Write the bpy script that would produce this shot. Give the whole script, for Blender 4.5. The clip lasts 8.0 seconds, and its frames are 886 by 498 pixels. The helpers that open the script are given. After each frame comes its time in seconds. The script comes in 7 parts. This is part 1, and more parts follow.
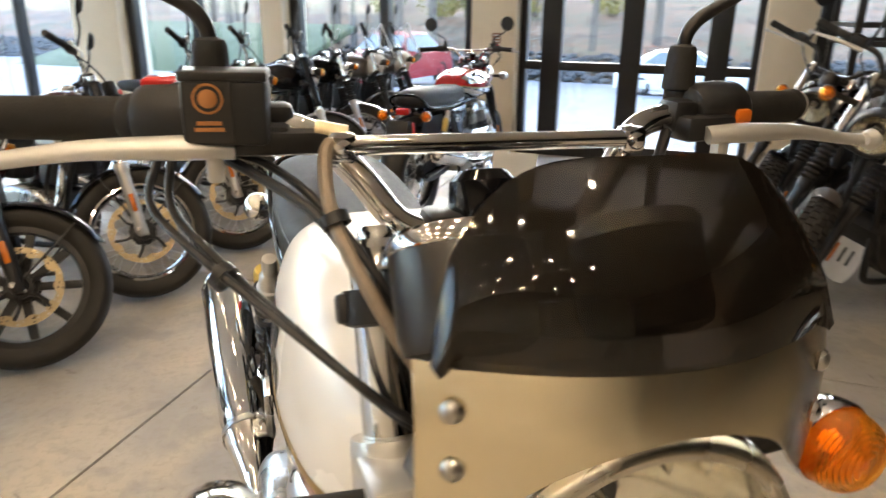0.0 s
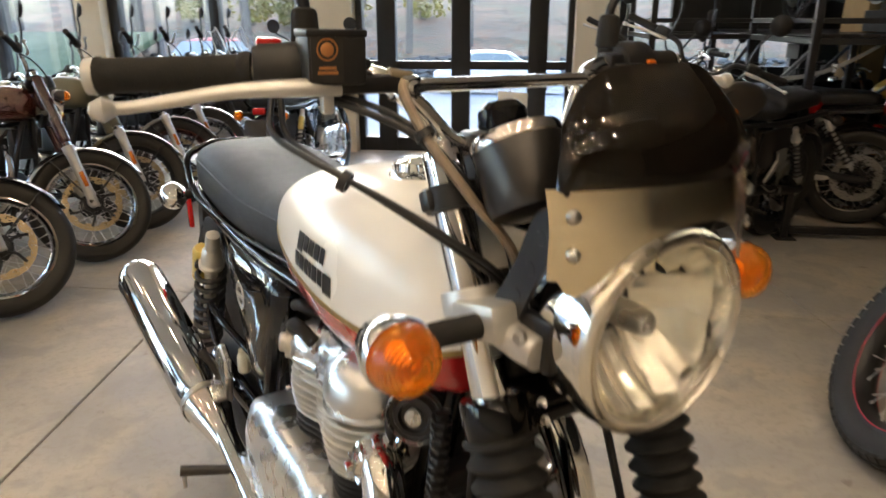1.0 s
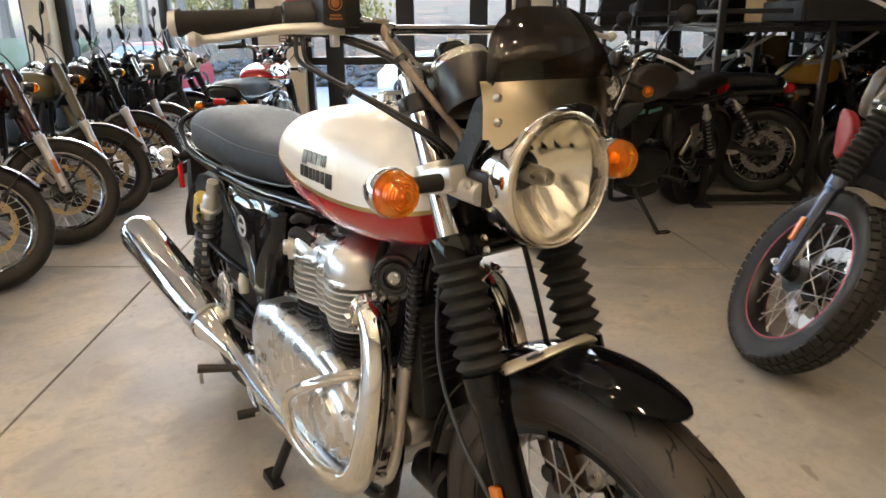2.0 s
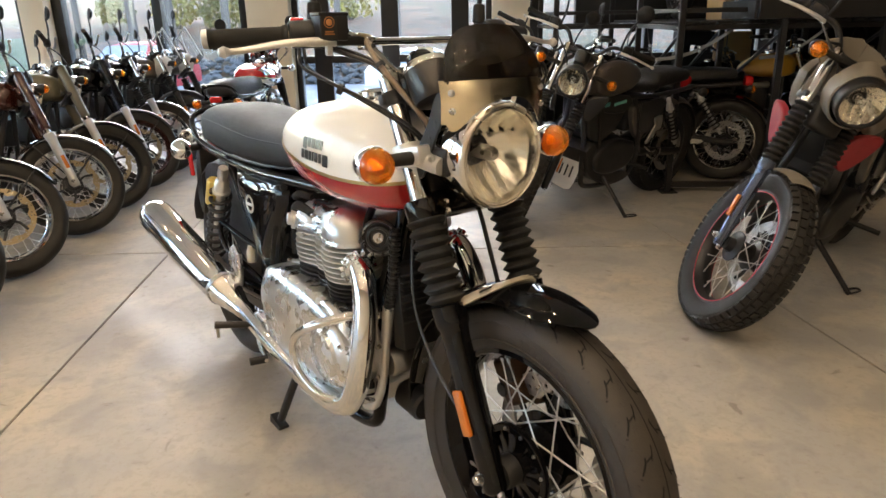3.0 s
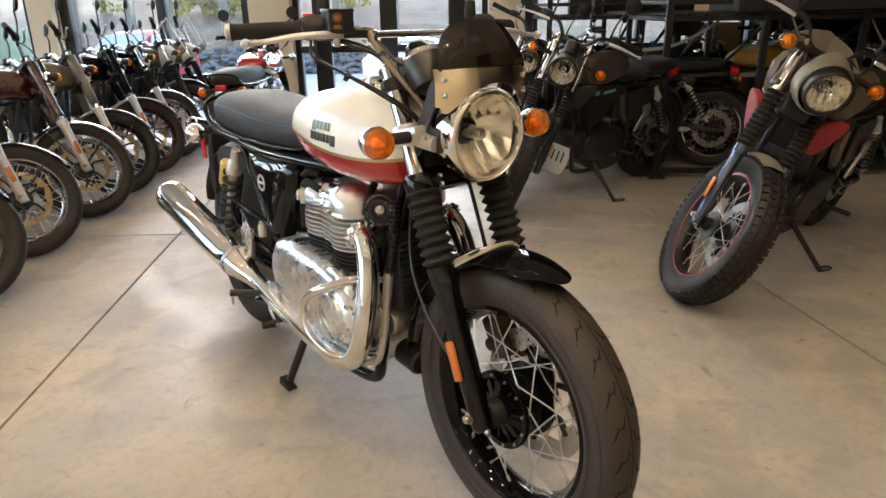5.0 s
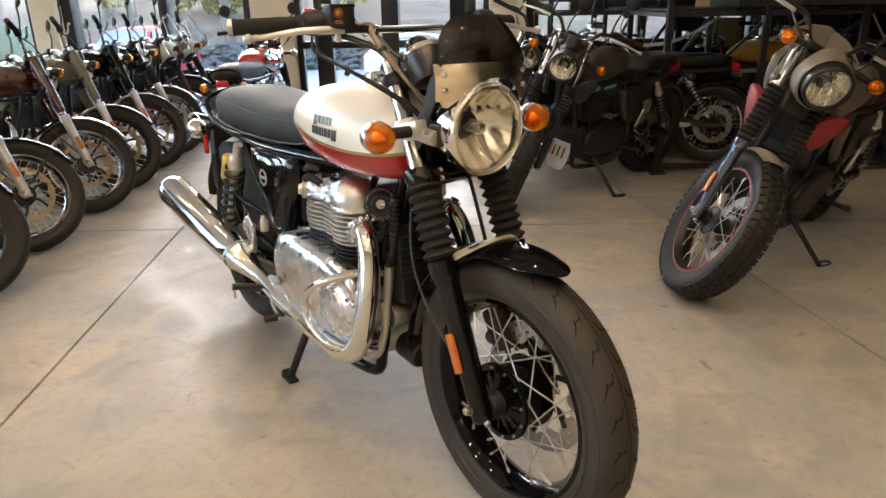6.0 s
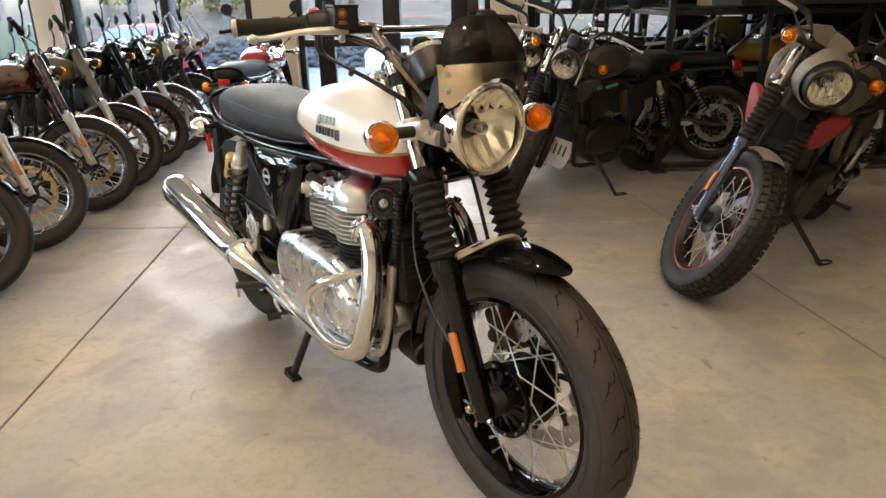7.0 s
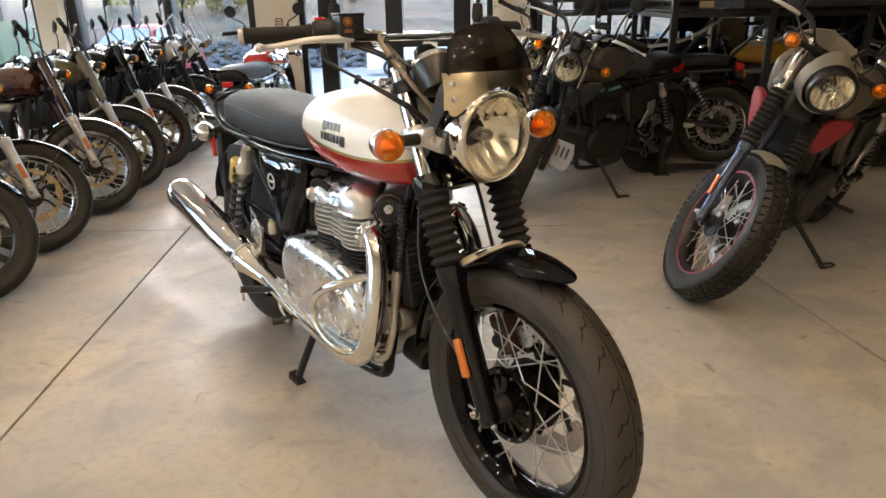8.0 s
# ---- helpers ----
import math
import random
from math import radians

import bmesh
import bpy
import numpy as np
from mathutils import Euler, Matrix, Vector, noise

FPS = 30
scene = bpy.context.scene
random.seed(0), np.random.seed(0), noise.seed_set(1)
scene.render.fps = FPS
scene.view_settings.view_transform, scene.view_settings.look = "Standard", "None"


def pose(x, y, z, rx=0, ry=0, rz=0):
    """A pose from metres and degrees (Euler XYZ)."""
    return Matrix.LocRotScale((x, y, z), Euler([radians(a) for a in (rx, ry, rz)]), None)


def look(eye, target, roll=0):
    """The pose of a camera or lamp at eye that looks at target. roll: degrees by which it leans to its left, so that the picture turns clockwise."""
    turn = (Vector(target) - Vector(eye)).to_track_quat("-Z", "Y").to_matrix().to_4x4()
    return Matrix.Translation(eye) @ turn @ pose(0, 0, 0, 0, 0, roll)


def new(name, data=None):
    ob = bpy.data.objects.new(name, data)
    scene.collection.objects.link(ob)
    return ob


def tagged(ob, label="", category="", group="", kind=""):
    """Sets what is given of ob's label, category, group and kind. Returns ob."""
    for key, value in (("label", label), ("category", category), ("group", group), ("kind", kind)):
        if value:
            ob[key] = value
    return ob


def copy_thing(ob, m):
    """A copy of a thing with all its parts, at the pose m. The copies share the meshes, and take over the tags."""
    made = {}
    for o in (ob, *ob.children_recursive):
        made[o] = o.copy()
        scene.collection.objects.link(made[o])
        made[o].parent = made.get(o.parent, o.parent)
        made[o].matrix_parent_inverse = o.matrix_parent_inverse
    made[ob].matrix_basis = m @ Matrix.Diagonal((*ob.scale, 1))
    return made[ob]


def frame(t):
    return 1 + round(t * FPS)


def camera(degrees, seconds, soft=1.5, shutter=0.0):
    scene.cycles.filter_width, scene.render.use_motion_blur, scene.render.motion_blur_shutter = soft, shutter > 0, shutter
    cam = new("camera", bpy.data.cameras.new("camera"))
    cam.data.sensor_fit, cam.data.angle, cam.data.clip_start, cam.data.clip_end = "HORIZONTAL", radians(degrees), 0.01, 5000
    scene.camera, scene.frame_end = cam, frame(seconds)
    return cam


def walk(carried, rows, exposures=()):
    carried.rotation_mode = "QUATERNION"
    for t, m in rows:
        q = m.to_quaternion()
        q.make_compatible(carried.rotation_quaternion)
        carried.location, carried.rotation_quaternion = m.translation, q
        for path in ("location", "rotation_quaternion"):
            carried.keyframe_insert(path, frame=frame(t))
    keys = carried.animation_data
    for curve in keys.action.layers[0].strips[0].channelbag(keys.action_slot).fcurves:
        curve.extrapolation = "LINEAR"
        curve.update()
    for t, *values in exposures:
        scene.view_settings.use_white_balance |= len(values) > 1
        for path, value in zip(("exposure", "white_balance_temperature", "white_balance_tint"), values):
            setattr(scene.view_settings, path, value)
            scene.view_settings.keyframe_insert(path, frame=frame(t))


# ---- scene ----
cam = camera(65.78, 8.0, shutter=0.5)
# seconds, eye (m), turn (degrees, Euler XYZ)
ROWS = [
    (0, -0.172, -0.14, 1.185, 70.959, -0.626, -16.416),
    (0.5, -0.305, -0.173, 1.189, 71.311, 0.189, -24.865),
    (1, -0.433, -0.257, 1.156, 71.418, 0.029, -31.265),
    (1.5, -0.54, -0.402, 1.104, 71.651, 0.167, -34.166),
    (1.7, -0.5871, -0.4582, 1.0965, 71.7679, 0.0861, -35.1539),
    (2.8, -0.7823, -0.7658, 1.1387, 71.3224, 1.1102, -36.9724),
    (3, -0.804, -0.8094, 1.1346, 71.3062, 1.0812, -37.0252),
    (3.5, -0.858, -0.889, 1.142, 71.1, 1.055, -37.191),
    (4, -0.8896, -0.9281, 1.1498, 70.9266, 1.0453, -37.2222),
    (4.5, -0.901, -0.9479, 1.1489, 70.7001, 0.9967, -37.2234),
    (6, -0.9152, -0.9742, 1.1467, 70.1788, 1.0187, -37.0751),
    (6.5, -0.9145, -0.9763, 1.1483, 70.0643, 0.985, -37.0193),
    (7, -0.9238, -0.9781, 1.1528, 70.0039, 0.9803, -36.9926),
    (7.5, -0.9298, -0.9738, 1.1631, 69.9764, 0.9667, -36.9038),
    (8, -0.931, -0.977, 1.17, 69.98, 1.008, -36.849),
]
walk(cam, [(t, pose(x, y, z, rx, ry, rz)) for t, x, y, z, rx, ry, rz in ROWS], [(0, 2.55), (0.5, 2.47), (1, 2.30), (1.5, 2.37), (3, 2.53), (8, 2.49)])

# ---- plan: the showroom's own axes, u along the window wall, v towards it ----
TURN = -37.6
ROOM = pose(0, 0, 0, 0, 0, TURN)


def at_uv(u, v, z=0.0, turn=0.0):
    return ROOM @ pose(u, v, z, 0, 0, turn)


WALL_V = 5.7
CEIL = 4.4

# ---- world and light ----
world = bpy.data.worlds.new("sky")
scene.world = world
world.use_nodes = True
wn = world.node_tree.nodes
sky = wn.new("ShaderNodeTexSky")
sky.sky_type = "NISHITA"
sky.sun_disc = False
sky.sun_elevation = radians(28)
sky.sun_rotation = radians(20)
sky.air_density, sky.dust_density = 1.0, 1.0
world.node_tree.links.new(sky.outputs[0], wn["Background"].inputs[0])
wn["Background"].inputs[1].default_value = 0.31

sun = new("sun", bpy.data.lights.new("sun", "SUN"))
sun.data.energy, sun.data.angle, sun.data.color = 0.4, radians(15), (1.0, 0.99, 0.97)
sun.matrix_world = ROOM @ look((0, 0, 0), (0.35, 0.5, -0.8))


def ceiling_lamp(u, v, power, size=0.10):
    ob = new("lamp_light", bpy.data.lights.new("lamp_light", "AREA"))
    ob.data.shape, ob.data.size, ob.data.energy, ob.data.color = "DISK", size, power, (1.0, 0.80, 0.58)
    ob.data.spread = radians(150)
    ob.matrix_world = at_uv(u, v, CEIL - 0.32)
    return ob


LAMPS = [(-5.4 + 1.27 * i, -5.2 + 1.27 * j) for i in range(7) for j in range(7) if not (i > 5 and j > 2) and not (i > 2 and j > 5) and not (i > 4 and j > 4)]
# one more downlight, not a known fitting, added to brighten the cream pillar
LAMPS.append((-1.85, 4.7))
for lu, lv in LAMPS:
    ceiling_lamp(lu, lv, 1.1 if lv > 4 else 0.05 if lu < -2.5 else 0.36 if lu < -1 else 1.2 if lv > -3 else 0.8, 0.085)
scene.view_settings.exposure = 2.5

# ---- materials ----
def make(name, color, rough=0.5, metal=0.0, vary=0.12, scale=30.0, bump=0.0, bump_scale=200.0, coat=0.0, wear=0.1, second=None, ior=1.5):
    m = bpy.data.materials.new(name)
    m.use_nodes = True
    nt = m.node_tree
    p = nt.nodes["Principled BSDF"]
    p.inputs["Metallic"].default_value = metal
    p.inputs["IOR"].default_value = ior
    p.inputs["Coat Weight"].default_value = coat
    p.inputs["Coat Roughness"].default_value = 0.04
    tc = nt.nodes.new("ShaderNodeTexCoord")
    n1 = nt.nodes.new("ShaderNodeTexNoise")
    n1.inputs["Scale"].default_value = scale
    n1.inputs["Detail"].default_value = 5
    n2 = nt.nodes.new("ShaderNodeTexNoise")
    n2.inputs["Scale"].default_value = scale * 0.15
    n2.inputs["Detail"].default_value = 3
    add = nt.nodes.new("ShaderNodeMath")
    add.operation = "MULTIPLY_ADD"
    add.inputs[1].default_value = 0.5
    half = nt.nodes.new("ShaderNodeMath")
    half.operation = "MULTIPLY"
    half.inputs[1].default_value = 0.5
    ramp = nt.nodes.new("ShaderNodeMapRange")
    ramp.inputs["From Min"].default_value, ramp.inputs["From Max"].default_value = 0.3, 0.7
    mix = nt.nodes.new("ShaderNodeMix")
    mix.data_type = "RGBA"
    c2 = second or tuple(c * (1 - vary) for c in color)
    mix.inputs[6].default_value = (*color, 1)
    mix.inputs[7].default_value = (*c2, 1)
    rr = nt.nodes.new("ShaderNodeMapRange")
    rr.inputs["To Min"].default_value, rr.inputs["To Max"].default_value = rough * (1 - wear), min(1, rough * (1 + wear) + wear * 0.05)
    L = nt.links.new
    for n in (n1, n2):
        L(tc.outputs["Object"], n.inputs["Vector"])
    L(n2.outputs["Fac"], half.inputs[0])
    L(n1.outputs["Fac"], add.inputs[0])
    L(half.outputs[0], add.inputs[2])
    L(add.outputs[0], ramp.inputs["Value"])
    L(ramp.outputs[0], mix.inputs[0])
    L(mix.outputs[2], p.inputs["Base Color"])
    L(ramp.outputs[0], rr.inputs["Value"])
    L(rr.outputs[0], p.inputs["Roughness"])
    if bump:
        nb = nt.nodes.new("ShaderNodeTexNoise")
        nb.inputs["Scale"].default_value = bump_scale
        nb.inputs["Detail"].default_value = 4
        b = nt.nodes.new("ShaderNodeBump")
        b.inputs["Strength"].default_value = bump
        b.inputs["Distance"].default_value = 0.002
        L(tc.outputs["Object"], nb.inputs["Vector"])
        L(nb.outputs["Fac"], b.inputs["Height"])
        L(b.outputs[0], p.inputs["Normal"])
    return m


def clear(name, color, rough=0.0, alpha_glass=1.0, ior=1.45):
    m = bpy.data.materials.new(name)
    m.use_nodes = True
    p = m.node_tree.nodes["Principled BSDF"]
    p.inputs["Base Color"].default_value = (*color, 1)
    p.inputs["Roughness"].default_value = rough
    p.inputs["Transmission Weight"].default_value = alpha_glass
    p.inputs["IOR"].default_value = ior
    return m


CHROME = make("chrome", (0.78, 0.77, 0.75), 0.06, 1.0, 0.06, 12, wear=0.5)
STEEL = make("steel", (0.55, 0.54, 0.52), 0.28, 1.0, 0.15, 60, wear=0.3)
ALU = make("polished_aluminium", (0.76, 0.765, 0.775), 0.27, 1.0, 0.12, 25, bump=0.05, bump_scale=300, wear=0.4)
CAST = make("cast_aluminium", (0.58, 0.57, 0.55), 0.42, 1.0, 0.18, 60, bump=0.25, bump_scale=500, wear=0.2)
FINM = make("bright_fin_aluminium", (0.74, 0.72, 0.67), 0.34, 0.85, 0.12, 60, bump=0.15, bump_scale=500, wear=0.3)
SILVER = make("silver_paint", (0.62, 0.61, 0.59), 0.35, 0.6, 0.1, 80, bump=0.08, bump_scale=600)
BRACEM = make("pale_cast_brace", (0.62, 0.56, 0.44), 0.34, 0.55, 0.12, 60, bump=0.1, bump_scale=500)
GLOSSB = make("deep_gloss_black", (0.003, 0.003, 0.0035), 0.04, 0.0, 0.2, 20, ior=1.42)
BLACK = make("black_gloss", (0.004, 0.004, 0.005), 0.07, 0.0, 0.2, 20, coat=0.05, ior=1.30)
SATIN = make("black_satin", (0.014, 0.014, 0.0155), 0.38, 0.0, 0.3, 60, bump=0.05, bump_scale=400)
PLASTIC = make("black_plastic", (0.015, 0.015, 0.016), 0.5, 0.0, 0.25, 90, bump=0.12, bump_scale=700)
RUBBER = make("rubber", (0.011, 0.0105, 0.010), 0.75, 0.0, 0.3, 40, bump=0.25, bump_scale=350)
TYRE = make("tyre_rubber", (0.011, 0.0105, 0.010), 0.6, 0.0, 0.35, 25, bump=0.3, bump_scale=300, second=(0.015, 0.0135, 0.012))
TYRE_NEW = make("dusty_tyre_rubber", (0.026, 0.022, 0.019), 0.62, 0.0, 0.35, 25, bump=0.3, bump_scale=300, second=(0.050, 0.041, 0.031))
GROOVE = make("tyre_groove", (0.004, 0.004, 0.004), 0.95, 0.0, 0.2, 40)
LEATHER = make("seat_vinyl", (0.013, 0.0135, 0.015), 0.58, 0.0, 0.2, 40, bump=0.35, bump_scale=900)
WHITE = make("cream_white_paint", (0.86, 0.845, 0.80), 0.26, 0.0, 0.03, 8, coat=0.12)
RED = make("red_paint", (0.42, 0.018, 0.02), 0.14, 0.0, 0.15, 10, coat=1.0)
GOLD = make("gold_pinstripe", (0.42, 0.30, 0.12), 0.3, 0.6, 0.1, 40)
INK = make("black_lettering", (0.012, 0.012, 0.012), 0.3, 0.0, 0.1, 40)
BRONZE = make("copper_print", (0.55, 0.24, 0.08), 0.4, 0.3, 0.2, 80)
BRASS = make("yellow_can", (0.72, 0.55, 0.16), 0.3, 0.4, 0.1, 40)
ORANGE_P = make("orange_plastic", (0.85, 0.20, 0.02), 0.3, 0.0, 0.1, 60)
REFLECT = make("amber_reflector", (0.58, 0.16, 0.015), 0.25, 0.0, 0.15, 250, coat=0.6)
RED_P = make("red_plastic", (0.60, 0.02, 0.02), 0.25, 0.0, 0.15, 80, coat=0.5)
PAPER = make("paper", (0.80, 0.80, 0.78), 0.8, 0.0, 0.05, 20)
SPOKE = make("spoke_steel", (0.62, 0.61, 0.59), 0.30, 0.75, 0.1, 60)
DISC = make("brake_disc", (0.52, 0.50, 0.47), 0.33, 1.0, 0.2, 90, wear=0.3)
GOLDDISC = make("gold_disc", (0.42, 0.33, 0.20), 0.33, 1.0, 0.2, 60, wear=0.3)
HOSE = make("steel_hose", (0.28, 0.22, 0.16), 0.42, 0.3, 0.25, 200, bump=0.3, bump_scale=900)
TINT = clear("smoked_acrylic", (0.060, 0.048, 0.038), 0.05, 0.90)
BOWL = make("lamp_reflector", (0.93, 0.89, 0.79), 0.18, 1.0, 0.05, 40)
# cream tint: the warm room's reflection put into the rim's colour
RINGM = make("room_tinted_chrome", (0.80, 0.75, 0.66), 0.26, 1.0, 0.06, 20, wear=0.3)
LENSY = make("amber_bulb", (0.95, 0.45, 0.08), 0.15, 0.0, 0.05, 60, coat=0.6)
LENS = clear("clear_lens", (0.97, 0.97, 0.95), 0.02)
AMBER = clear("amber_lens", (1.0, 0.50, 0.06), 0.06, 0.92)

# ---- mesh helpers ----
class Geo:
    def __init__(self):
        self.v, self.f = [], []

    def add(self, verts, faces, m=None):
        o = len(self.v)
        self.v += [tuple(m @ Vector(p)) if m else tuple(p) for p in verts]
        self.f += [tuple(i + o for i in q) for q in faces]
        return self


def smooth_path(pts, k=6):
    pts = [Vector(p) for p in pts]
    q = [pts[0] * 2 - pts[1]] + pts + [pts[-1] * 2 - pts[-2]]
    out = []
    for i in range(1, len(q) - 2):
        a, b, c, d = q[i - 1 : i + 3]
        for j in range(k):
            t = j / k
            out.append(0.5 * ((2 * b) + (c - a) * t + (2 * a - 5 * b + 4 * c - d) * t * t + (3 * b - a - 3 * c + d) * t ** 3))
    return out + [pts[-1]]


def tube(g, path, r, n=10, k=6, closed=False, flat=1.0):
    """A swept round bar; r is one radius or one for each point of path."""
    rs = r if isinstance(r, (list, tuple)) else [r] * len(path)
    if k > 1 and len(path) > 2:
        pts = smooth_path(path, k)
        rr = []
        for i in range(len(rs) - 1):
            rr += [rs[i] + (rs[i + 1] - rs[i]) * j / k for j in range(k)]
        rr.append(rs[-1])
    else:
        pts, rr = [Vector(p) for p in path], rs
    verts, faces = [], []
    nrm = None
    m = len(pts)
    for i, p in enumerate(pts):
        if closed:
            t = pts[(i + 1) % m] - pts[i - 1]
        else:
            t = pts[min(i + 1, m - 1)] - pts[max(i - 1, 0)]
        t = t.normalized() if t.length > 1e-9 else Vector((0, 0, 1))
        if nrm is None:
            nrm = t.orthogonal().normalized()
        nrm = (nrm - t * nrm.dot(t)).normalized()
        b = t.cross(nrm)
        for j in range(n):
            a = 2 * math.pi * j / n
            verts.append(p + nrm * (rr[i] * math.cos(a)) + b * (rr[i] * flat * math.sin(a)))
    for i in range(m if closed else m - 1):
        i2 = (i + 1) % m
        for j in range(n):
            j2 = (j + 1) % n
            faces.append((i * n + j, i * n + j2, i2 * n + j2, i2 * n + j))
    if not closed:
        faces.append(tuple(range(n)))
        faces.append(tuple((m - 1) * n + j for j in range(n)))
    return g.add(verts, faces)


def along(p, d, up=(0, 0, 1)):
    """A matrix at p whose z axis points along d."""
    z = Vector(d).normalized()
    y = Vector(up) - z * Vector(up).dot(z)
    y = y.normalized() if y.length > 1e-4 else z.orthogonal().normalized()
    x = y.cross(z)
    m = Matrix((x, y, z)).transposed().to_4x4()
    m.translation = Vector(p)
    return m


def lathe(g, prof, n=24, m=None, closed=False, ends=True, arc=None):
    """Turns (radius, height) pairs round the local z axis."""
    verts, faces = [], []
    k = len(prof)
    a0, a1 = arc or (0, 2 * math.pi)
    cnt = n if arc is None else n + 1
    for i in range(cnt):
        a = a0 + (a1 - a0) * i / n
        verts += [(r * math.cos(a), r * math.sin(a), h) for r, h in prof]
    for i in range(n):
        i2 = (i + 1) % cnt
        for j in range(k if closed else k - 1):
            j2 = (j + 1) % k
            faces.append((i * k + j, i2 * k + j, i2 * k + j2, i * k + j2))
    if ends and not closed and arc is None:
        if prof[0][0] > 1e-5:
            faces.append(tuple(i * k for i in range(n)))
        if prof[-1][0] > 1e-5:
            faces.append(tuple(i * k + k - 1 for i in range(n)))
    return g.add(verts, faces, m)


def loft(g, rings, closed=True, caps=True, m=None):
    n = len(rings[0])
    verts = [p for r in rings for p in r]
    faces = []
    for i in range(len(rings) - 1):
        for j in range(n if closed else n - 1):
            j2 = (j + 1) % n
            faces.append((i * n + j, i * n + j2, (i + 1) * n + j2, (i + 1) * n + j))
    if caps and closed:
        faces.append(tuple(range(n)))
        faces.append(tuple((len(rings) - 1) * n + j for j in range(n)))
    return g.add(verts, faces, m)


def rbox(g, size, b=0.003, m=None, seg=2):
    """A box with rounded edges, centred on m."""
    bm = bmesh.new()
    bmesh.ops.create_cube(bm, size=1)
    bmesh.ops.scale(bm, vec=size, verts=bm.verts)
    if b > 0:
        bmesh.ops.bevel(bm, geom=bm.edges[:], offset=b, segments=seg, profile=0.5, affect="EDGES")
    bm.verts.index_update()
    g.add([v.co.copy() for v in bm.verts], [tuple(v.index for v in f.verts) for f in bm.faces], m)
    bm.free()
    return g


def prism(g, outline, depth, m=None, b=0.003):
    """A plate: outline in the local xy plane, depth along z, with bevelled rims."""
    c = sum((Vector((x, y)) for x, y in outline), Vector((0, 0))) / len(outline)

    def inset(f, z):
        out = []
        for x, y in outline:
            d = Vector((x, y)) - c
            d = d * max(0.05, 1 - f / max(d.length, 1e-6))
            out.append((c.x + d.x, c.y + d.y, z))
        return out

    h = depth / 2
    return loft(g, [inset(b, -h), inset(0, -h + b), inset(0, h - b), inset(b, h)], m=m)


def shell(g, rings, t):
    """A thick skin over a grid of points (rows of rings), t deep along its normals."""
    R, N = len(rings), len(rings[0])
    P = [[Vector(p) for p in r] for r in rings]
    inner = []
    for i in range(R):
        row = []
        for j in range(N):
            du = P[min(i + 1, R - 1)][j] - P[max(i - 1, 0)][j]
            dv = P[i][min(j + 1, N - 1)] - P[i][max(j - 1, 0)]
            nn = du.cross(dv)
            nn = nn.normalized() if nn.length > 1e-12 else Vector((0, 0, 1))
            row.append(P[i][j] - nn * t)
        inner.append(row)
    verts = [p for r in P for p in r] + [p for r in inner for p in r]
    o = R * N
    faces = []
    for i in range(R - 1):
        for j in range(N - 1):
            a, b, c, d = i * N + j, i * N + j + 1, (i + 1) * N + j + 1, (i + 1) * N + j
            faces += [(a, b, c, d), (o + d, o + c, o + b, o + a)]
    for i in range(R - 1):
        for j in (0, N - 1):
            a, d = i * N + j, (i + 1) * N + j
            faces.append((a, d, o + d, o + a))
    for j in range(N - 1):
        for i in (0, R - 1):
            a, b = i * N + j, i * N + j + 1
            faces.append((a, b, o + b, o + a))
    return g.add(verts, faces)


CACHE = {}


def part(name, g, mat, parent=None, label="", m=None, angle=38, key=None):
    """Links a shape as one mesh object, under a thing or a part. g may be a function that builds it, kept under key for repeats."""
    k = (key, mat.name) if key else None
    if k and k in CACHE:
        me = CACHE[k]
    else:
        if callable(g):
            g = g()
        me = bpy.data.meshes.new(name)
        me.from_pydata(g.v, [], g.f)
        bm = bmesh.new()
        bm.from_mesh(me)
        bmesh.ops.recalc_face_normals(bm, faces=bm.faces)
        bm.to_mesh(me)
        bm.free()
        me.polygons.foreach_set("use_smooth", [True] * len(me.polygons))
        me.set_sharp_from_angle(angle=radians(angle))
        me.materials.append(mat)
        if k:
            CACHE[k] = me
    ob = new(name, me)
    if m is not None:
        ob.matrix_basis = m
    if parent is not None:
        ob.parent = parent
    if label:
        ob["label"] = label
    return ob


def thing(name, m, label, category, group="", kind=""):
    ob = new(name)
    ob.empty_display_size = 0.1
    ob.matrix_basis = m
    return tagged(ob, label, category, group, kind)


